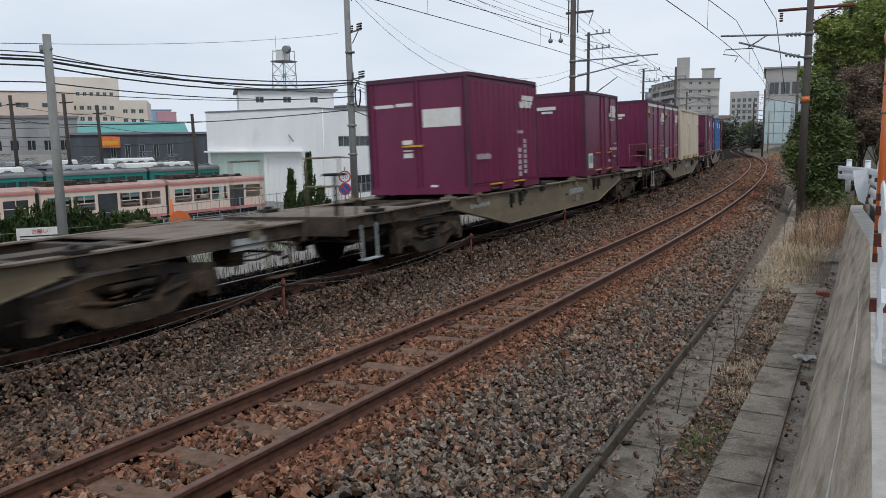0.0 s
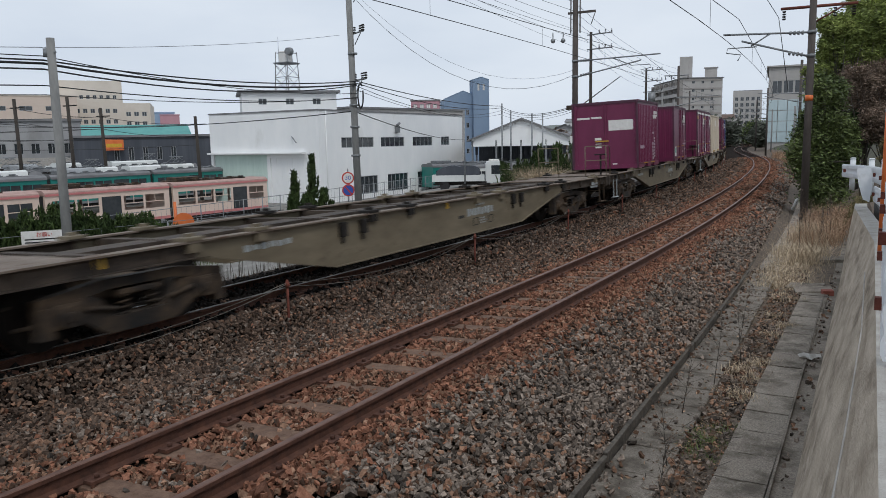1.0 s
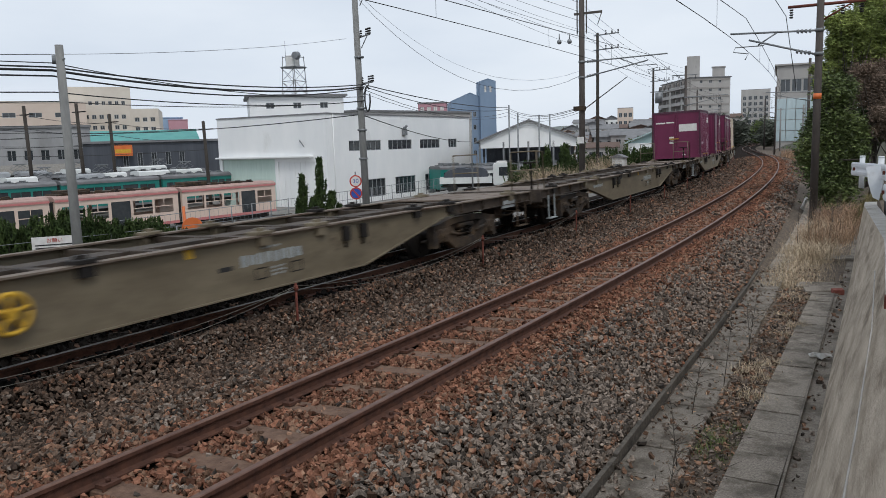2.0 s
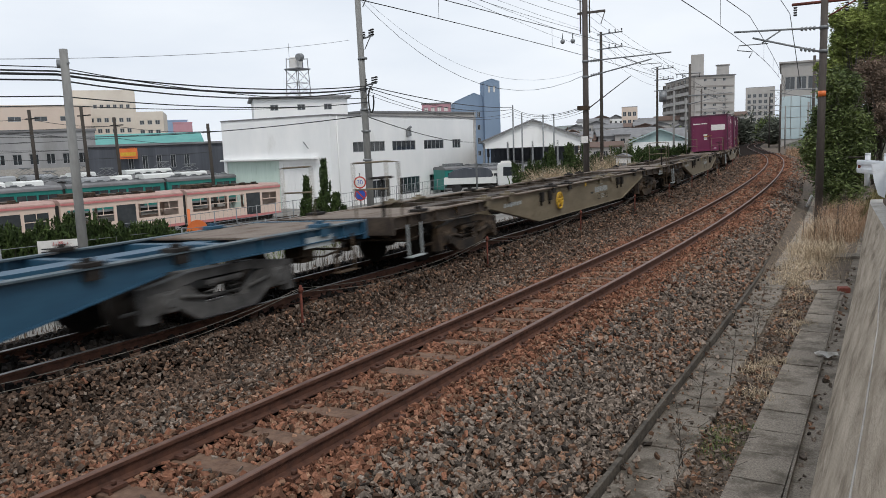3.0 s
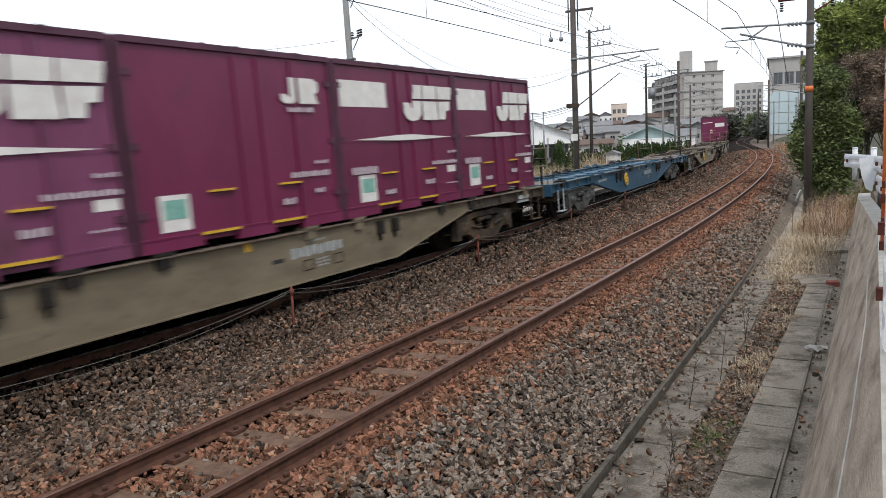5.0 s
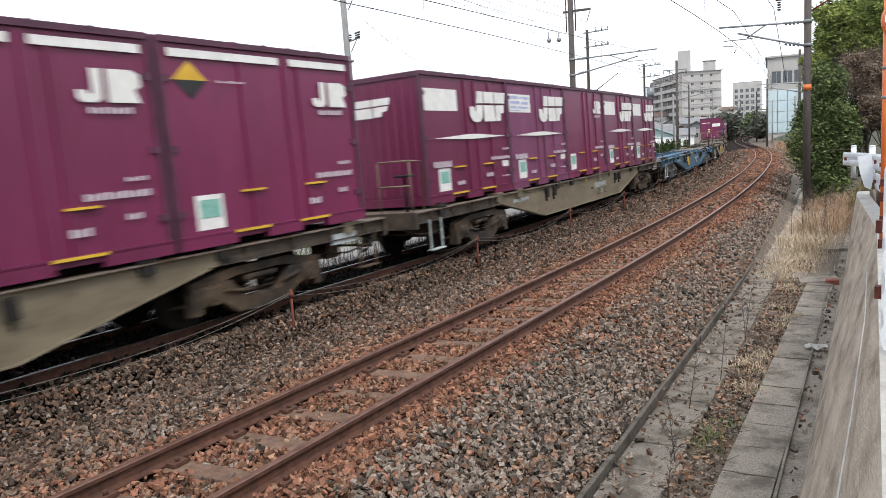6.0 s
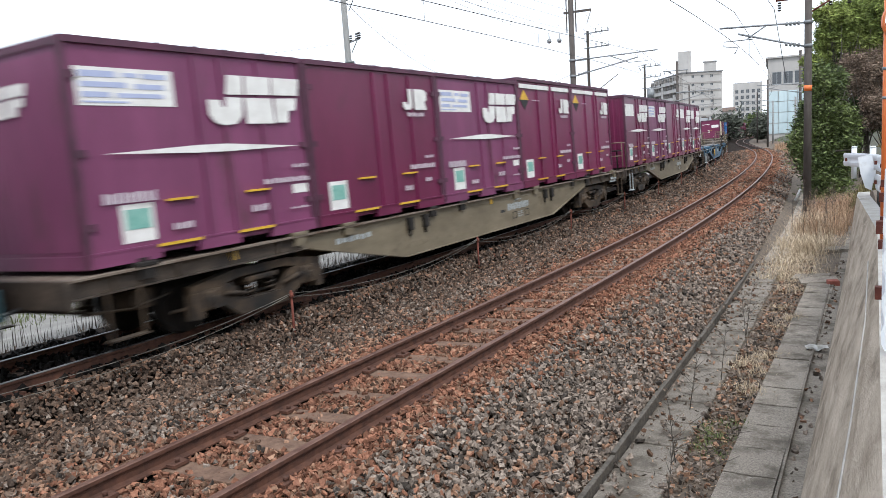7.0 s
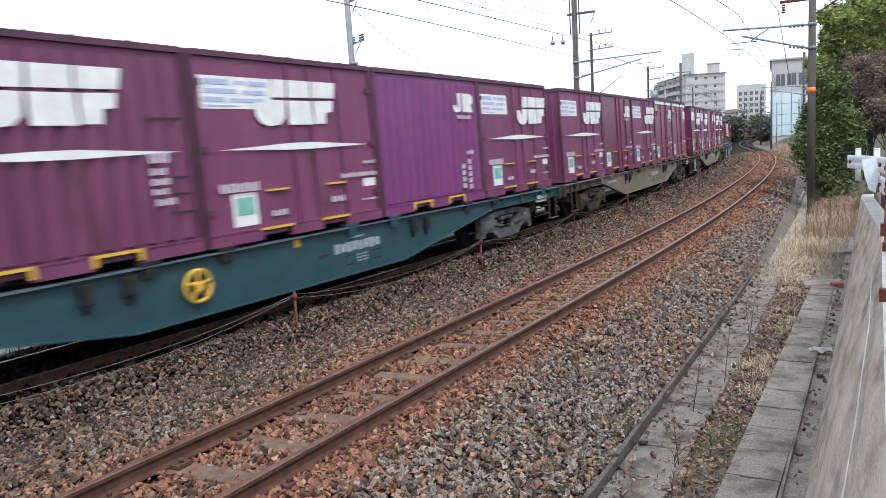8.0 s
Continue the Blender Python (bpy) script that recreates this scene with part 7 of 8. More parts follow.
def build_poles():
    p = pole("utility_pole", (-18.22, 12.32, -1.4), (-18.2, 12.3, 4.95), 0.135, 0.1, "pole_concrete", "plain grey concrete utility pole by the hedge")
    bm = bmesh.new()
    rod(bm, (-0.3, 0, 6.0), (0.16, 0, 6.0), 0.03)
    rod(bm, (-0.12, 0, 5.9), (-0.12, 0, 6.1), 0.13, 0.13, 10)
    part("clamp", bm, "galv", p)
    # the tall pole with crossarms
    p = pole("utility_pole", (-19.36, 26.72, -1.45), (-19.5, 26.62, 9.2), 0.165, 0.12, "pole_concrete", "tall concrete utility pole with insulators and cable coil")
    ax = Vector((0.86, -0.5, 0)).normalized()
    for z, hl, mt in ((9.85, 0.95, "galv"), (8.15, 0.62, "galv"), (6.25, 0.75, "galv")):
        bm = bmesh.new()
        off = 0.35
        rod(bm, ax * (off - hl) + Vector((0, 0, z)), ax * (off + hl) + Vector((0, 0, z)), 0.035)
        rod(bm, ax * 0.1 + Vector((0, 0, z - 0.45)), ax * (off + 0.4) + Vector((0, 0, z)), 0.02)
        part("crossarm", bm, mt, p)
        for k in (-0.9, -0.4, 0.5, 0.8, 1.0):
            bm = bmesh.new()
            q = ax * (off + hl * k) + Vector((0, 0, z))
            insulators(bm, q, q + Vector((0, 0, 0.28)), 0.06, 3)
            part("insulator", bm, "steel_dark", p)
    bm = bmesh.new()
    c = Vector((0.42, -0.24, 5.6))
    tube(bm, [c + ax * 0.26 * math.cos(a) + Vector((0, 0, 0.5 * math.sin(a))) for a in np.linspace(0.9, 2 * math.pi + 0.4, 22)], 0.035)
    part("cable_coil", bm, "wire", p)
    for z in (3.1, 4.3, 5.2, 7.3):
        bm = bmesh.new()
        rod(bm, (-0.06, -0.04, z), (-0.06, -0.04, z + 0.08), 0.2, 0.2, 12)
        part("strap", bm, "galv", p)
    # cables along the road
    a, b, c = Vector((-17.26, 10.1, 4.3)), Vector((-18.34, 12.16, 4.41)), Vector((-19.3, 26.77, 4.77))
    w0 = b + (b - c).normalized() * 30 + Vector((0, 0, 1.2))
    for dz, r, sag, dz2 in ((0.0, 0.03, 0.28, 0.0), (-0.08, 0.045, 0.33, -0.1), (-0.22, 0.03, 0.4, -0.16), (0.1, 0.018, 0.3, -0.5), (-0.62, 0.022, 0.25, -0.68), (-0.85, 0.016, 0.2, -0.66)):
        cable(w0 + Vector((0, 0, dz)), b + Vector((0, 0, dz)), 0.5, r)
        cable(b + Vector((0, 0, dz)), c + Vector((0, 0, dz2)), sag, r)
    cable((-18.34, 12.15, 4.72), (-19.82, 26.38, 6.65), 0.15, 0.009)
    cable((-18.34, 12.15, 4.72), (-16.5, 0, 3.9), 0.1, 0.012)
    cable((-52.0, 29.9, 4.0), (-19.35, 26.73, 3.55), 0.5, 0.03)
    far_p = Vector((-25.68, 54.23, 4.8))
    for dz, r, sag in ((0.0, 0.03, 0.25), (-0.14, 0.025, 0.45), (-0.35, 0.02, 0.7), (-0.62, 0.016, 0.6)):
        cable(c + Vector((0, 0, dz * 0.6)), far_p + Vector((0, 0, dz)), sag, r)
        cable(far_p + Vector((0, 0, dz)), (-12.6, 34.6, 3.75 + dz * 0.4), 0.5 + 0.1 * dz, r * 0.8)
    cable((-19.35, 26.73, 3.5), (-32.97, 61.75, 2.3), 0.3, 0.03)
    # high lines over the far side of the tracks
    for k, (z, zz) in enumerate(((9.6, 8.4), (9.3, 8.0), (8.9, 7.6), (8.2, 7.1))):
        cable(on(-14, -12.0 + 0.8 * k, z + 2.2), on(35.0, -7.4, zz), 0.9, 0.012)
        cable(on(35.0, -7.4, zz), on(72.0, -7.2, zz - 0.2), 0.5, 0.012)
    cable((-19.5, 26.6, 8.4), on(35.0, -7.2, 5.2), 2.0, 0.014)
    cable((-19.5, 26.6, 8.6), on(35.0, -7.2, 5.4), 1.7, 0.008)
    for k in range(3):
        cable(on(-14, -9.5 + k, 11.0), on(44.0, -8.7, 8.0 - 0.5 * k), 1.0, 0.010)
        cable(on(44.0, -8.7, 8.0 - 0.5 * k), on(62, -8.2, 7.0 - 0.5 * k), 0.4, 0.010)
    # two balls hung on the line
    for d in (0.0, 0.35):
        bm = bmesh.new()
        bmesh.ops.create_uvsphere(bm, u_segments=12, v_segments=8, radius=0.09)
        rod(bm, (0, 0, 0.1), (0, 0, 0.3), 0.02)
        ob = part("line_marker", bm, "galv", None, smooth=True)
        ob.matrix_basis = pose(-11.03 + d, 27.9 + 0.4 * d, 5.88)
        tagged(ob, "grey round marker hung on an overhead wire", "wire marker", "markers on the wire")
    # masts of the railway
    m = catenary_mast(35.0, -7.3, 9.4, 0.135, "pole_brown", FAR_TRACK, "brown catenary mast with bracket over the far track", arm=5.0, z0=-1.0)
    bm = bmesh.new()
    for x in (-0.22, 0.22):
        rod(bm, (x, 0, 8.0), (x, 0, 12.5), 0.03)
    box(bm, -0.35, 0.95, -0.04, 0.04, 8.85, 8.95)
    rod(bm, (0.95, 0, 8.9), (0.75, 0, 8.35), 0.02)
    part("top_frame", bm, "pole_brown", m)
    bm = bmesh.new()
    rod(bm, (0.1, 0, 4.6), (2.3, -0.6, 5.9), 0.028, 0.018)
    box(bm, -0.35, 0.15, -0.2, 0.1, 4.55, 4.75)
    part("gantry_strut", bm, "bogie_brown", m)
    bm = bmesh.new()
    box(bm, -0.16, 0.16, -0.235, -0.2, 3.05, 3.35)
    part("number_plate", bm, "white", m)
    catenary_mast(26.3, 2.65, 7.6, 0.11, "pole_brown", 0.55, "brown concrete catenary mast with an orange band", arm=4.55, orange=True, extra=6.05)
    for s, lat, tl in ((72.0, -7.0, FAR_TRACK), (72.0, 2.9, 0.0), (112.0, -7.0, FAR_TRACK), (112.0, 2.9, 0.0), (150.0, 2.9, 0.0)):
        catenary_mast(s, lat, 8.4, 0.12, "pole_brown", tl, "dark catenary mast further down the line", arm=4.9, extra=7.6 if tl else 0)
    for x, y, zt, zb, nm in ((-14.56, 42.6, 8.1, -1.1, 2), (-16.06, 59.9, 7.4, -1.1, 3)):
        p = pole("utility_pole", (x, y, zb), (x, y, zt), 0.11, 0.075, "wood_pole", "dark utility pole with crossarms and transformer")
        for k in range(nm):
            bm = bmesh.new()
            z = zt - zb - 0.15 - 0.8 * k
            rod(bm, (-0.2, -0.05, z), (1.25, -0.1, z + 0.05), 0.035)
            part("crossarm", bm, "galv", p)
            for u in (0.5, 0.85, 1.2):
                bm = bmesh.new()
                insulators(bm, (u, -0.08, z + 0.04), (u, -0.08, z + 0.25), 0.05, 3)
                part("insulator", bm, "steel_dark", p)
        if nm == 3:
            bm = bmesh.new()
            rod(bm, (0.45, -0.1, zt - zb - 2.6), (0.45, -0.1, zt - zb - 1.8), 0.28, 0.28, 12)
            part("transformer", bm, "galv", p)
    for s, lat, h in ((58, 4.2, 5.5), (66, 3.6, 4.5), (84, 3.4, 5.0), (95, -8.5, 6.5), (88, -9.5, 7.0), (126, 4.5, 6.0)):
        q = on(s, lat, 0)
        pole("utility_pole", (q.x, q.y, -0.6), (q.x, q.y, h), 0.12, 0.09, "pole_concrete", "distant slim pole beside the line")["group"] = "poles beside the line"
    # a hanging cable at the near mast
    q = on(26.3, 1.7, 0)
    cable((q.x, q.y, 5.8), (q.x + 0.35, q.y, 3.6), 0.0, 0.016)
    cable(on(8, 0.4, 9.0), (q.x, q.y, 5.8), 0.2, 0.014)


def build_rope_fence():
    rope = empty("rope_fence", label="rusty pins with a slack black rope between the tracks", category="rope fence")
    ss = [2.36 + 5.9 * k for k in range(14)]
    tops = []
    for s in ss:
        p = on(s, -2.97, 0)
        tops.append(Vector((p.x, p.y, 0.30)))
        bm = bmesh.new()
        rod(bm, (p.x, p.y, -0.6), (p.x, p.y, 0.31), 0.019, 0.019, 8)
        rod(bm, (p.x, p.y, 0.20), (p.x, p.y, 0.28), 0.034, 0.03, 8)
        rod(bm, (p.x - 0.05, p.y, 0.24), (p.x + 0.05, p.y, 0.24), 0.012, 0.012, 6)
        box(bm, p.x - 0.05, p.x + 0.05, p.y - 0.05, p.y + 0.05, -0.44, -0.36)
        part("pin", bm, "rust_red", rope)
    for a, b in zip(tops, tops[1:]):
        bm = bmesh.new()
        wire(bm, a - Vector((0, 0, 0.03)), b - Vector((0, 0, 0.03)), 0.20, 0.0065, 14)
        part("rope", bm, "rope", rope)
        bm = bmesh.new()
        wire(bm, a - Vector((0, 0, 0.08)), b - Vector((0, 0, 0.05)), 0.25, 0.0065, 14)
        part("rope", bm, "rope", rope)
    # trough of cables along the far track
    bm = bmesh.new()
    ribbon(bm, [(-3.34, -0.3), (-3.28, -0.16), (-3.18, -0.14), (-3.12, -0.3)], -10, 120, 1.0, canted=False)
    tagged(part("cable_trough", bm, "oily"), "cable duct beside the far track, blackened with oil and painted shade", "cable duct", kind="structure")


def build_bank():
    # guard rail along the lane, its beam bending away at the far end
    g = empty("guard_rail", label="white steel guard rail on the retaining wall", category="guard rail")
    path = [Vector(p) for p in ((0.03, 4.2, 1.3), (0.03, 6.5, 1.3), (0.03, 9.5, 1.25), (0.03, 13.0, 1.15), (-0.02, 15.5, 1.12), (-0.13, 17.0, 1.09), (-0.38, 18.6, 1.06), (-0.82, 20.3, 1.03))]
    for dz, hgt in ((0.35, 0.3), (-0.02, 0.3)):
        prof = [(-0.0, -0.5), (-0.014, -0.38), (-0.016, -0.2), (-0.004, -0.06), (-0.004, 0.06), (-0.016, 0.2), (-0.014, 0.38), (0.0, 0.5)]
        bm = bmesh.new()
        rows = [[bm.verts.new((p.x + u + (0.02 if k else 0), p.y, p.z + dz + v * hgt)) for k in (0, 1) for u, v in (prof if k == 0 else prof[::-1])] for p in (path if dz > 0 else path[:6])]
        for a, b in zip(rows, rows[1:]):
            n = len(a)
            for j in range(n):
                bm.faces.new((a[j], a[(j + 1) % n], b[(j + 1) % n], b[j]))
        bm.faces.new(rows[0])
        bm.faces.new(rows[-1][::-1])
        part("beam", bm, "guard_white", g)
    for y in (4.9, 6.9, 8.9, 10.9, 12.9, 15.0, 16.8, 18.4, 20.0):
        k = np.interp(y, [p.y for p in path], [p.x for p in path])
        z = np.interp(y, [p.y for p in path], [p.z for p in path])
        bm = bmesh.new()
        rod(bm, (k + 0.14, y, 0.7 if y < 17 else 0.95), (k + 0.14, y, z + 0.62), 0.057, 0.057, 14)
        rod(bm, (k + 0.14, y, z + 0.62), (k + 0.14, y, z + 0.65), 0.065, 0.05, 14)
        part("post", bm, "guard_white", g)
        for dz in ((0.35, -0.02) if y < 17 else (0.35,)):
            bm = bmesh.new()
            box(bm, k - 0.05, k + 0.1, y - 0.03, y + 0.03, z + dz - 0.035, z + dz + 0.035)
            part("bracket", bm, "rust_red", g, "rusty bolt bracket")
    # flared end plate hanging at the bend
    bm = bmesh.new()
    prism(bm, [(-0.44, 1.56), (-0.20, 1.60), (-0.16, 1.22), (-0.20, 0.92), (-0.31, 0.98), (-0.39, 1.24)], "y", 16.75, 16.78)
    part("end_plate", bm, "guard_white", g, "bent white end plate")
    # traffic mirror on an orange pole
    t = empty("traffic_mirror", pose(0.03, 9.4, 0.5), "round traffic mirror on an orange pole", "mirror")
    bm = bmesh.new()
    rod(bm, (0, 0, 0.0), (0, 0, 3.5), 0.05, 0.05, 12)
    part("pole", bm, "orange", t)
    bm = bmesh.new()
    rod(bm, (0.16, -0.16, 2.73), (0.16, -0.10, 2.73), 0.215, 0.235, 28)
    rod(bm, (0, -0.03, 2.73), (0.16, -0.1, 2.73), 0.02)
    part("mirror_shell", bm, "orange", t)
    bm = bmesh.new()
    rod(bm, (0.16, -0.175, 2.73), (0.16, -0.162, 2.73), 0.185, 0.21, 28)
    part("mirror_glass", bm, "mirror", t)
    for z in (1.95, 2.25):
        bm = bmesh.new()
        rod(bm, (0, 0, z), (0, 0, z + 0.03), 0.056, 0.056, 12)
        part("strap", bm, "galv", t)
    # dense evergreen behind the mast, the bank's trees
    tree("evergreen_tree", (-1.82, 29.0, -0.4), [((0.05, 0, 1.5), (0.95, 0.9, 1.2)), ((0.35, 0.2, 2.8), (0.65, 0.65, 0.7)), ((-0.55, 0, 2.0), (0.5, 0.6, 0.95)), ((0.65, 0, 1.6), (0.5, 0.6, 1.0)), ((-0.05, 0.1, 3.2), (0.4, 0.4, 0.35)), ((0.7, 0.1, 2.5), (0.42, 0.5, 0.5)), ((0.1, 0.3, 3.9), (0.65, 0.6, 0.6)), ((-0.4, 0.4, 2.9), (0.5, 0.5, 0.6)), ((0.2, -0.4, 0.6), (0.9, 0.6, 0.6))], 0.14, "leaf_olive", 0.046, 30000, "dense olive green evergreen shrub behind the mast", seed=3, clumps=46, spread=0.27)
    for i, (x, y, z, h, rx, rz_, mt, cnt, leaf, nm, cat, lab) in enumerate((
            (-1.48, 32.97, -0.5, 6.47, 1.02, 0.92, "leaf_bamboo", 9000, 0.038, "bank_tree", "tree", "feathery bright green bamboo on the bank"),
            (-0.69, 34.99, -0.12, 6.74, 1.16, 1.16, "leaf_bamboo", 9000, 0.038, "bank_tree", "tree", "tall feathery bamboo on the bank"),
            (-1.79, 32.95, -0.5, 5.48, 0.73, 0.83, "leaf_bamboo", 6000, 0.038, "bank_tree", "tree", "leaning feathery bamboo on the bank"),
            (-0.69, 33.99, -0.16, 5.47, 0.9, 0.75, "leaf_bamboo", 6000, 0.038, "bank_tree", "tree", "yellowish green bamboo on the bank"),
            (0.29, 34.0, 0.46, 5.47, 1.12, 1.5, "leaf_bamboo", 8000, 0.038, "bank_tree", "tree", "tall feathery bamboo on the bank"),
            (-1.88, 32.95, -0.5, 4.39, 0.87, 0.87, "leaf_olive", 6000, 0.045, "bank_shrub", "shrub", "olive green shrub below the bamboo"),
            (-2.30, 32.88, -0.5, 4.82, 0.6, 0.7, "leaf_bamboo", 3500, 0.038, "bank_tree", "tree", "slender feathery bamboo beside the line"),
            (-0.92, 37.99, -0.13, 3.71, 1.96, 2.1, "leaf_dark", 4500, 0.07, "shade_bush", "bush", "dark green undergrowth on the bank"),
            (0.6, 37.0, 0.79, 2.99, 1.9, 2.45, "leaf_dark", 4500, 0.07, "shade_bush", "bush", "dark green undergrowth on the bank"),
            (-0.55, 31.6, -0.32, 4.3, 1.05, 1.0, "leaf_brown", 4200, 0.032, "withered_bush", "bush", "brown withered thicket on the bank"),
            (0.0, 31.6, 0.13, 3.3, 0.94, 1.15, "leaf_brown", 4200, 0.032, "withered_bush", "bush", "brown withered thicket on the bank"),
            (0.0, 31.2, 0.3, 2.3, 0.95, 0.8, "leaf_brown", 3200, 0.032, "withered_bush", "bush", "brown withered thicket on the bank"),
            (0.35, 28.0, 0.4, 1.3, 0.55, 0.5, "leaf_khaki", 3000, 0.03, "withered_bush", "bush", "yellowish half-withered bush beside the guard rail"))):
        ob = tree(nm, (x, y, z), [((0, 0, h), (rx * 0.75, rx * 0.75, rz_ * 0.75)), ((-0.45 * rx, 0, h + 0.35 * rz_), (rx * 0.45, rx * 0.5, rz_ * 0.4)), ((0.4 * rx, 0.1, h + 0.5 * rz_), (rx * 0.45, rx * 0.4, rz_ * 0.35)), ((-0.35 * rx, -0.1, h - 0.5 * rz_), (rx * 0.5, rx * 0.5, rz_ * 0.35))], 0.07, mt, leaf, cnt * 2, lab, cat, seed=20 + i, clumps=30, long=2.2 if mt == "leaf_bamboo" else 1.6, spread=0.26)
        ob["group"] = "plants on the bank"
    for i, (s, lat, h) in enumerate(((62, 6.5, 2.6), (70, 5.5, 2.0), (78, 7.5, 2.8), (90, 6.5, 2.4), (100, 8.5, 3.0), (112, 7.5, 2.6), (128, 9, 3.4), (165, 16, 5.5), (185, 22, 7), (205, 30, 8), (180, 8, 4.5), (200, 10, 5))):
        q = on(s, lat, 0)
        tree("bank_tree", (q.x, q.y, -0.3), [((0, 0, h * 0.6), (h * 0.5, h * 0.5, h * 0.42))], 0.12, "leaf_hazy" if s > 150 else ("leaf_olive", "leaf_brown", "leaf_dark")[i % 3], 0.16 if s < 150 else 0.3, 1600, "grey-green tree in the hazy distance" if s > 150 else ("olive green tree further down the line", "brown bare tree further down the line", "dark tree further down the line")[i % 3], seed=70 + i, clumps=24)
    # dry grass over the slabs, the tall red-brown weeds by the mast
    grass_patch("straw_grass", 12000, lambda r, n: np.stack([-1.38 - 0.012 * (yy := r.uniform(14.6, 25.0, n)) + r.normal(size=n) * 0.27, yy, np.full(n, -0.52)], 1), 0.13, 0.0045, "straw", "matted pale dry grass beside the wall", 8, lean=1.3)
    grass_patch("reddish_weeds", 2600, spot(-1.75, -0.85, 20.5, 28.0, -0.5, 40), 0.62, 0.004, "straw_red", "tall reddish brown withered weeds by the mast", 9, lean=1.0)
    grass_patch("tan_weeds", 3600, spot(-1.95, -1.1, 17.8, 25.5, -0.5, 46), 0.34, 0.004, "straw", "pale tan withered weeds by the mast", 19, lean=1.2)
    rw = np.random.default_rng(77)
    for i in range(16):
        weed((rw.uniform(-2.0, -1.05), rw.uniform(20, 27), -0.5), rw.uniform(0.7, 1.25), 300 + i)
    grass_patch("bank_grass", 5000, lambda r, n: np.array([(x, y, max(-0.5, hill_height(y, x + 4.9)) - 0.03) for x, y in zip(r.uniform(-1.3, 0.8, n), r.uniform(24.0, 31.0, n))]), 0.34, 0.006, "leaf_khaki", "yellowish green grass on the bank", 23, lean=0.9)
    grass_patch("straw_tufts", 1500, spot(-1.45, -1.08, 7.2, 14.8, -0.505, 18), 0.085, 0.0035, "straw", "small dry grass tufts between the slabs", 10, lean=1.3)
    grass_patch("green_tufts", 700, spot(-1.4, -1.08, 6.5, 7.4, -0.505, 9), 0.05, 0.004, "moss", "small green weeds between the slabs", 12, lean=1.2)
    grass_patch("far_dry_grass", 6000, lambda r, n: np.array([tuple(on(s, l, -0.5)) for s, l in zip(r.uniform(44, 100, n), r.uniform(2.6, 5.5, n))]), 0.9, 0.02, "straw_red", "brown dry grass along the line", 13)
    for i, (x, y, h) in enumerate(((-1.5, 8.5, 0.75), (-1.62, 7.5, 0.6), (-1.38, 9.6, 0.8), (-1.45, 6.2, 0.55), (-1.55, 10.6, 0.6), (-1.33, 5.4, 0.5))):
        weed((x, y, -0.52), h, 100 + i)
    # fallen twigs and litter
    bm = bmesh.new()
    for i in range(16):
        a = Vector((random.uniform(-1.55, -1.15), random.uniform(4.5, 8), -0.485))
        b = a + Vector((random.uniform(-0.3, 0.3), random.uniform(-0.3, 0.3), random.uniform(0.0, 0.12)))
        rod(bm, a, b, 0.004, 0.002, 4)
    tagged(part("fallen_twigs", bm, "bark"), "thin fallen twigs between the slabs", "twigs", kind="stuff")
    p = empty("paper_scrap", pose(-0.66, 10.05, -0.47, 0, 0, 15), "crumpled white paper scrap on the gutter", "litter")
    bm = bmesh.new()
    vs = [[bm.verts.new((-0.13 + 0.065 * i, -0.07 + 0.07 * j, 0.035 + 0.03 * math.sin(2.3 * i + 3.1 * j))) for j in range(3)] for i in range(5)]
    for i in range(4):
        for j in range(2):
            bm.faces.new((vs[i][j], vs[i + 1][j], vs[i + 1][j + 1], vs[i][j + 1]))
    bmesh.ops.solidify(bm, geom=bm.faces[:], thickness=0.004)
    part("sheet", bm, "white", p)
    bm = bmesh.new()
    box(bm, -0.09, 0.09, -0.07, 0.07, 0, 0.1, bev=0.015)
    ob = part("brick_piece", bm, "brick")
    ob.matrix_basis = pose(-0.72, 14.4, -0.5, 4, 0, 20)
    tagged(ob, "broken red block lying on the gutter", "brick")
    for x, y, rz_ in ((-0.95, 14.6, 12), (-1.1, 14.9, -8), (-0.92, 18.4, 5)):
        bm = bmesh.new()
        box(bm, -0.3, 0.3, -0.2, 0.2, 0, 0.07, bev=0.01)
        ob = part("loose_slab", bm, "concrete")
        ob.matrix_basis = pose(x, y, -0.5, 3, -4, rz_)
        tagged(ob, "loose tilted concrete slab by the gutter", "slab", "loose slabs")
    # withered leaves blown between the slabs
    r2 = np.random.default_rng(31)
    yy = r2.uniform(4, 16, 2600)
    xx = np.where(r2.uniform(0, 1, 2600) < 0.93, -1.26 - 0.02 * (yy - 6) + r2.normal(size=2600) * 0.13, kerb_x(yy) + 0.3 + r2.normal(size=2600) * 0.16)
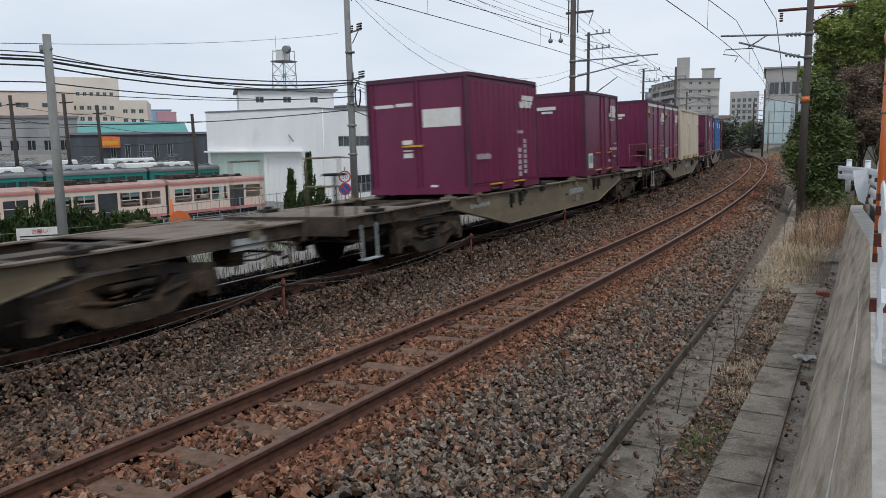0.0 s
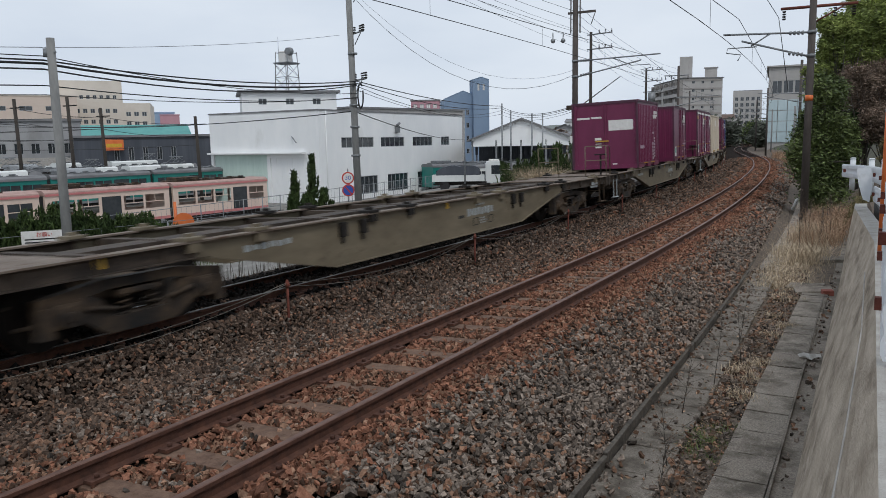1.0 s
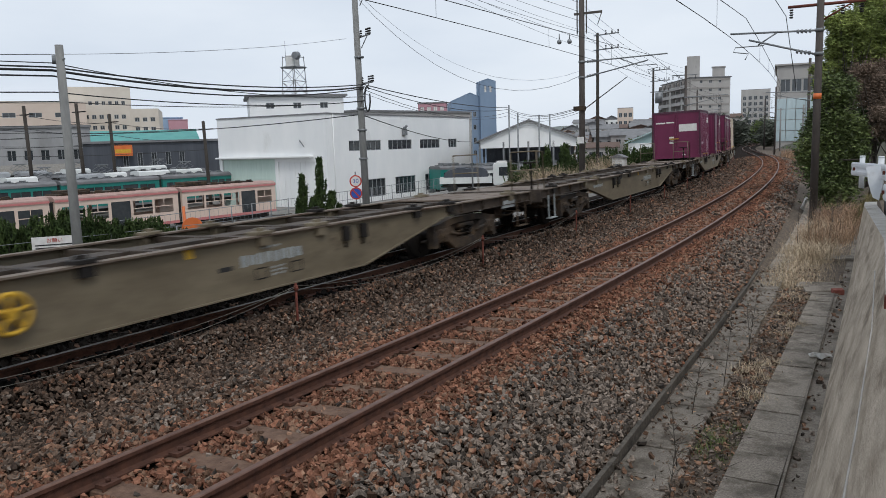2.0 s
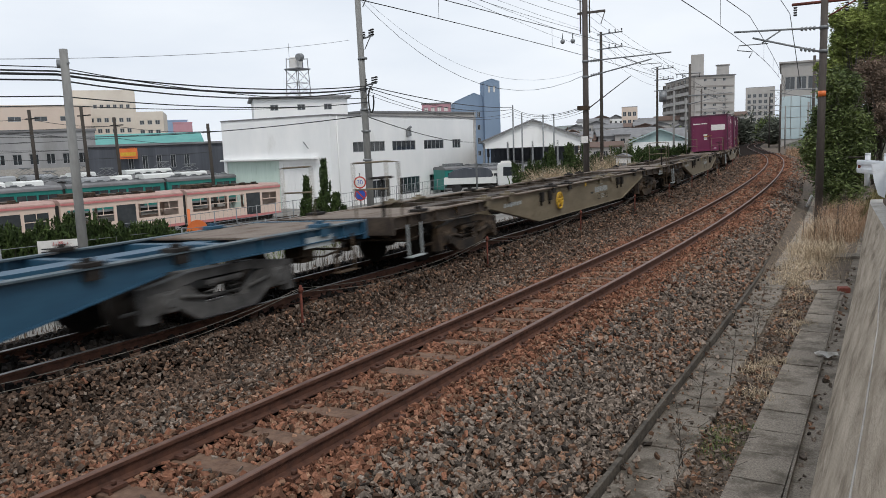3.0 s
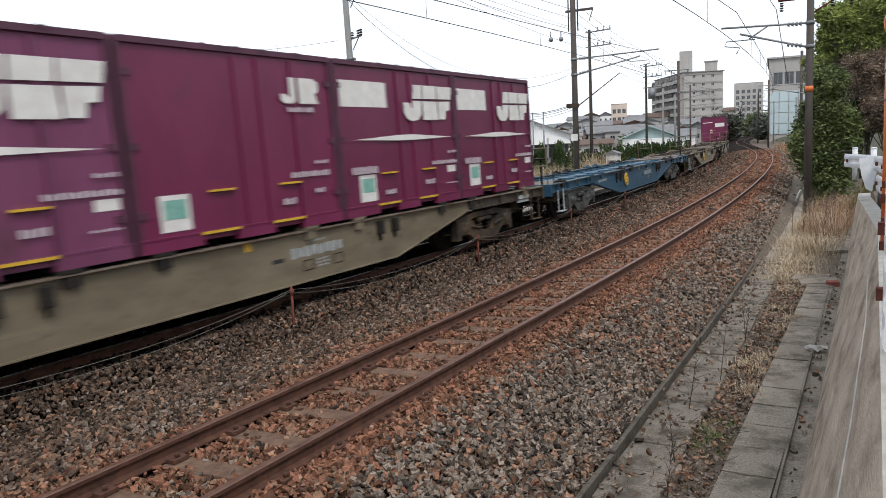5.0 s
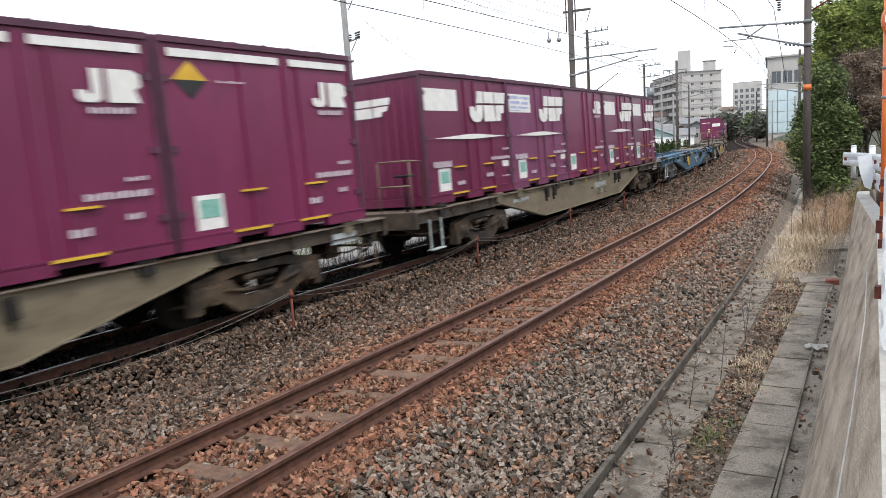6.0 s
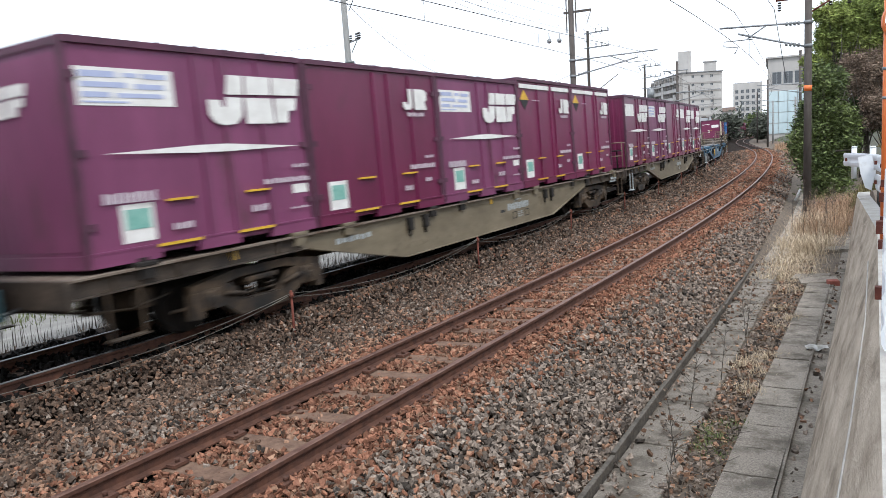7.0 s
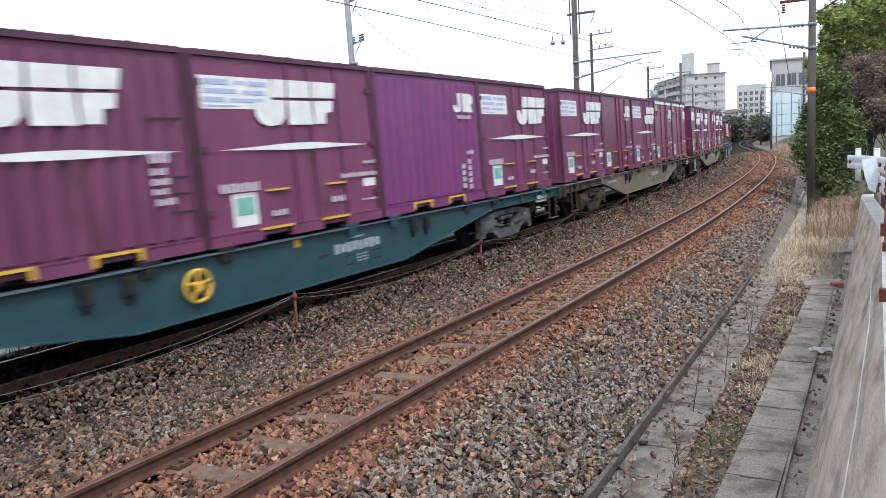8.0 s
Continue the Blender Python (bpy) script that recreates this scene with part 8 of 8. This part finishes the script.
    for nm, mt, sl in (("leaf_litter", "leaf_litter", slice(0, 1900)), ("straw_litter", "straw_red", slice(1900, 2600))):
        ob = new(nm, leaves_mesh(nm, np.stack([xx, yy, np.full(2600, -0.492) + 0.03 * (abs(xx - kerb_x(yy) - 0.28) < 0.24)], 1)[sl], 0.016, mt, flat=0.2, seed=5))
        tagged(ob, "brown withered leaves lying between the slabs" if mt == "leaf_litter" else "short bits of straw lying between the slabs", "leaf litter", kind="stuff")
    # white marker post and grey box by the track
    bm = bmesh.new()
    rod(bm, (0, 0, 0), (0.06, 0, 0.5), 0.06, 0.06, 12)
    ob = part("marker_post", bm, "white")
    ob.matrix_basis = pose(-2.75, 30.0, -0.5, 0, 14, 0)
    tagged(ob, "short leaning white marker post", "post")
    q = on(56, 3.0, 0)
    bm = bmesh.new()
    box(bm, -0.3, 0.3, -0.2, 0.2, 0, 1.4, bev=0.02)
    ob = part("relay_box", bm, "galv")
    ob.matrix_basis = pose(q.x, q.y, -0.6)
    tagged(ob, "pale grey relay box beside the track", "box")
    # small stones on the slabs and in the gap
    rng = np.random.default_rng(21)
    n = 2600
    y = rng.uniform(3.5, 17, n)
    x = np.where(rng.uniform(0, 1, n) < 0.86, rng.uniform(-1.44, -1.04, n) - 0.012 * (y - 6), kerb_x(y) + rng.exponential(0.12, n) + 0.05)
    wallside = rng.uniform(0, 1, n) < 0.035
    x = np.where(wallside, -0.5 - 0.012 * y + rng.normal(size=n) * 0.03, x)
    stones("scattered_stones", np.stack([x, y, np.where(abs(x - kerb_x(y) - 0.28) < 0.24, -0.462, np.where(wallside, -0.48, -0.497)), 0.010 + 0.022 * rng.uniform(0, 1, n) ** 2, np.array([0, 0, 0, 0, 1, 1])[rng.integers(0, 6, n)]], 1), "stray ballast stones on the slabs and drain", ("stone_grey", "stone_brown", "stone_rust"))


build_town()
build_yard()
build_yard_clutter()
build_roadside()
build_poles()
build_catenary()
build_rope_fence()
build_bank()


build_sleepers(near_track, 0.0, -23.76, 70)
build_sleepers(far_track, FAR_TRACK, -10.0, 60)
build_ballast()
motions()
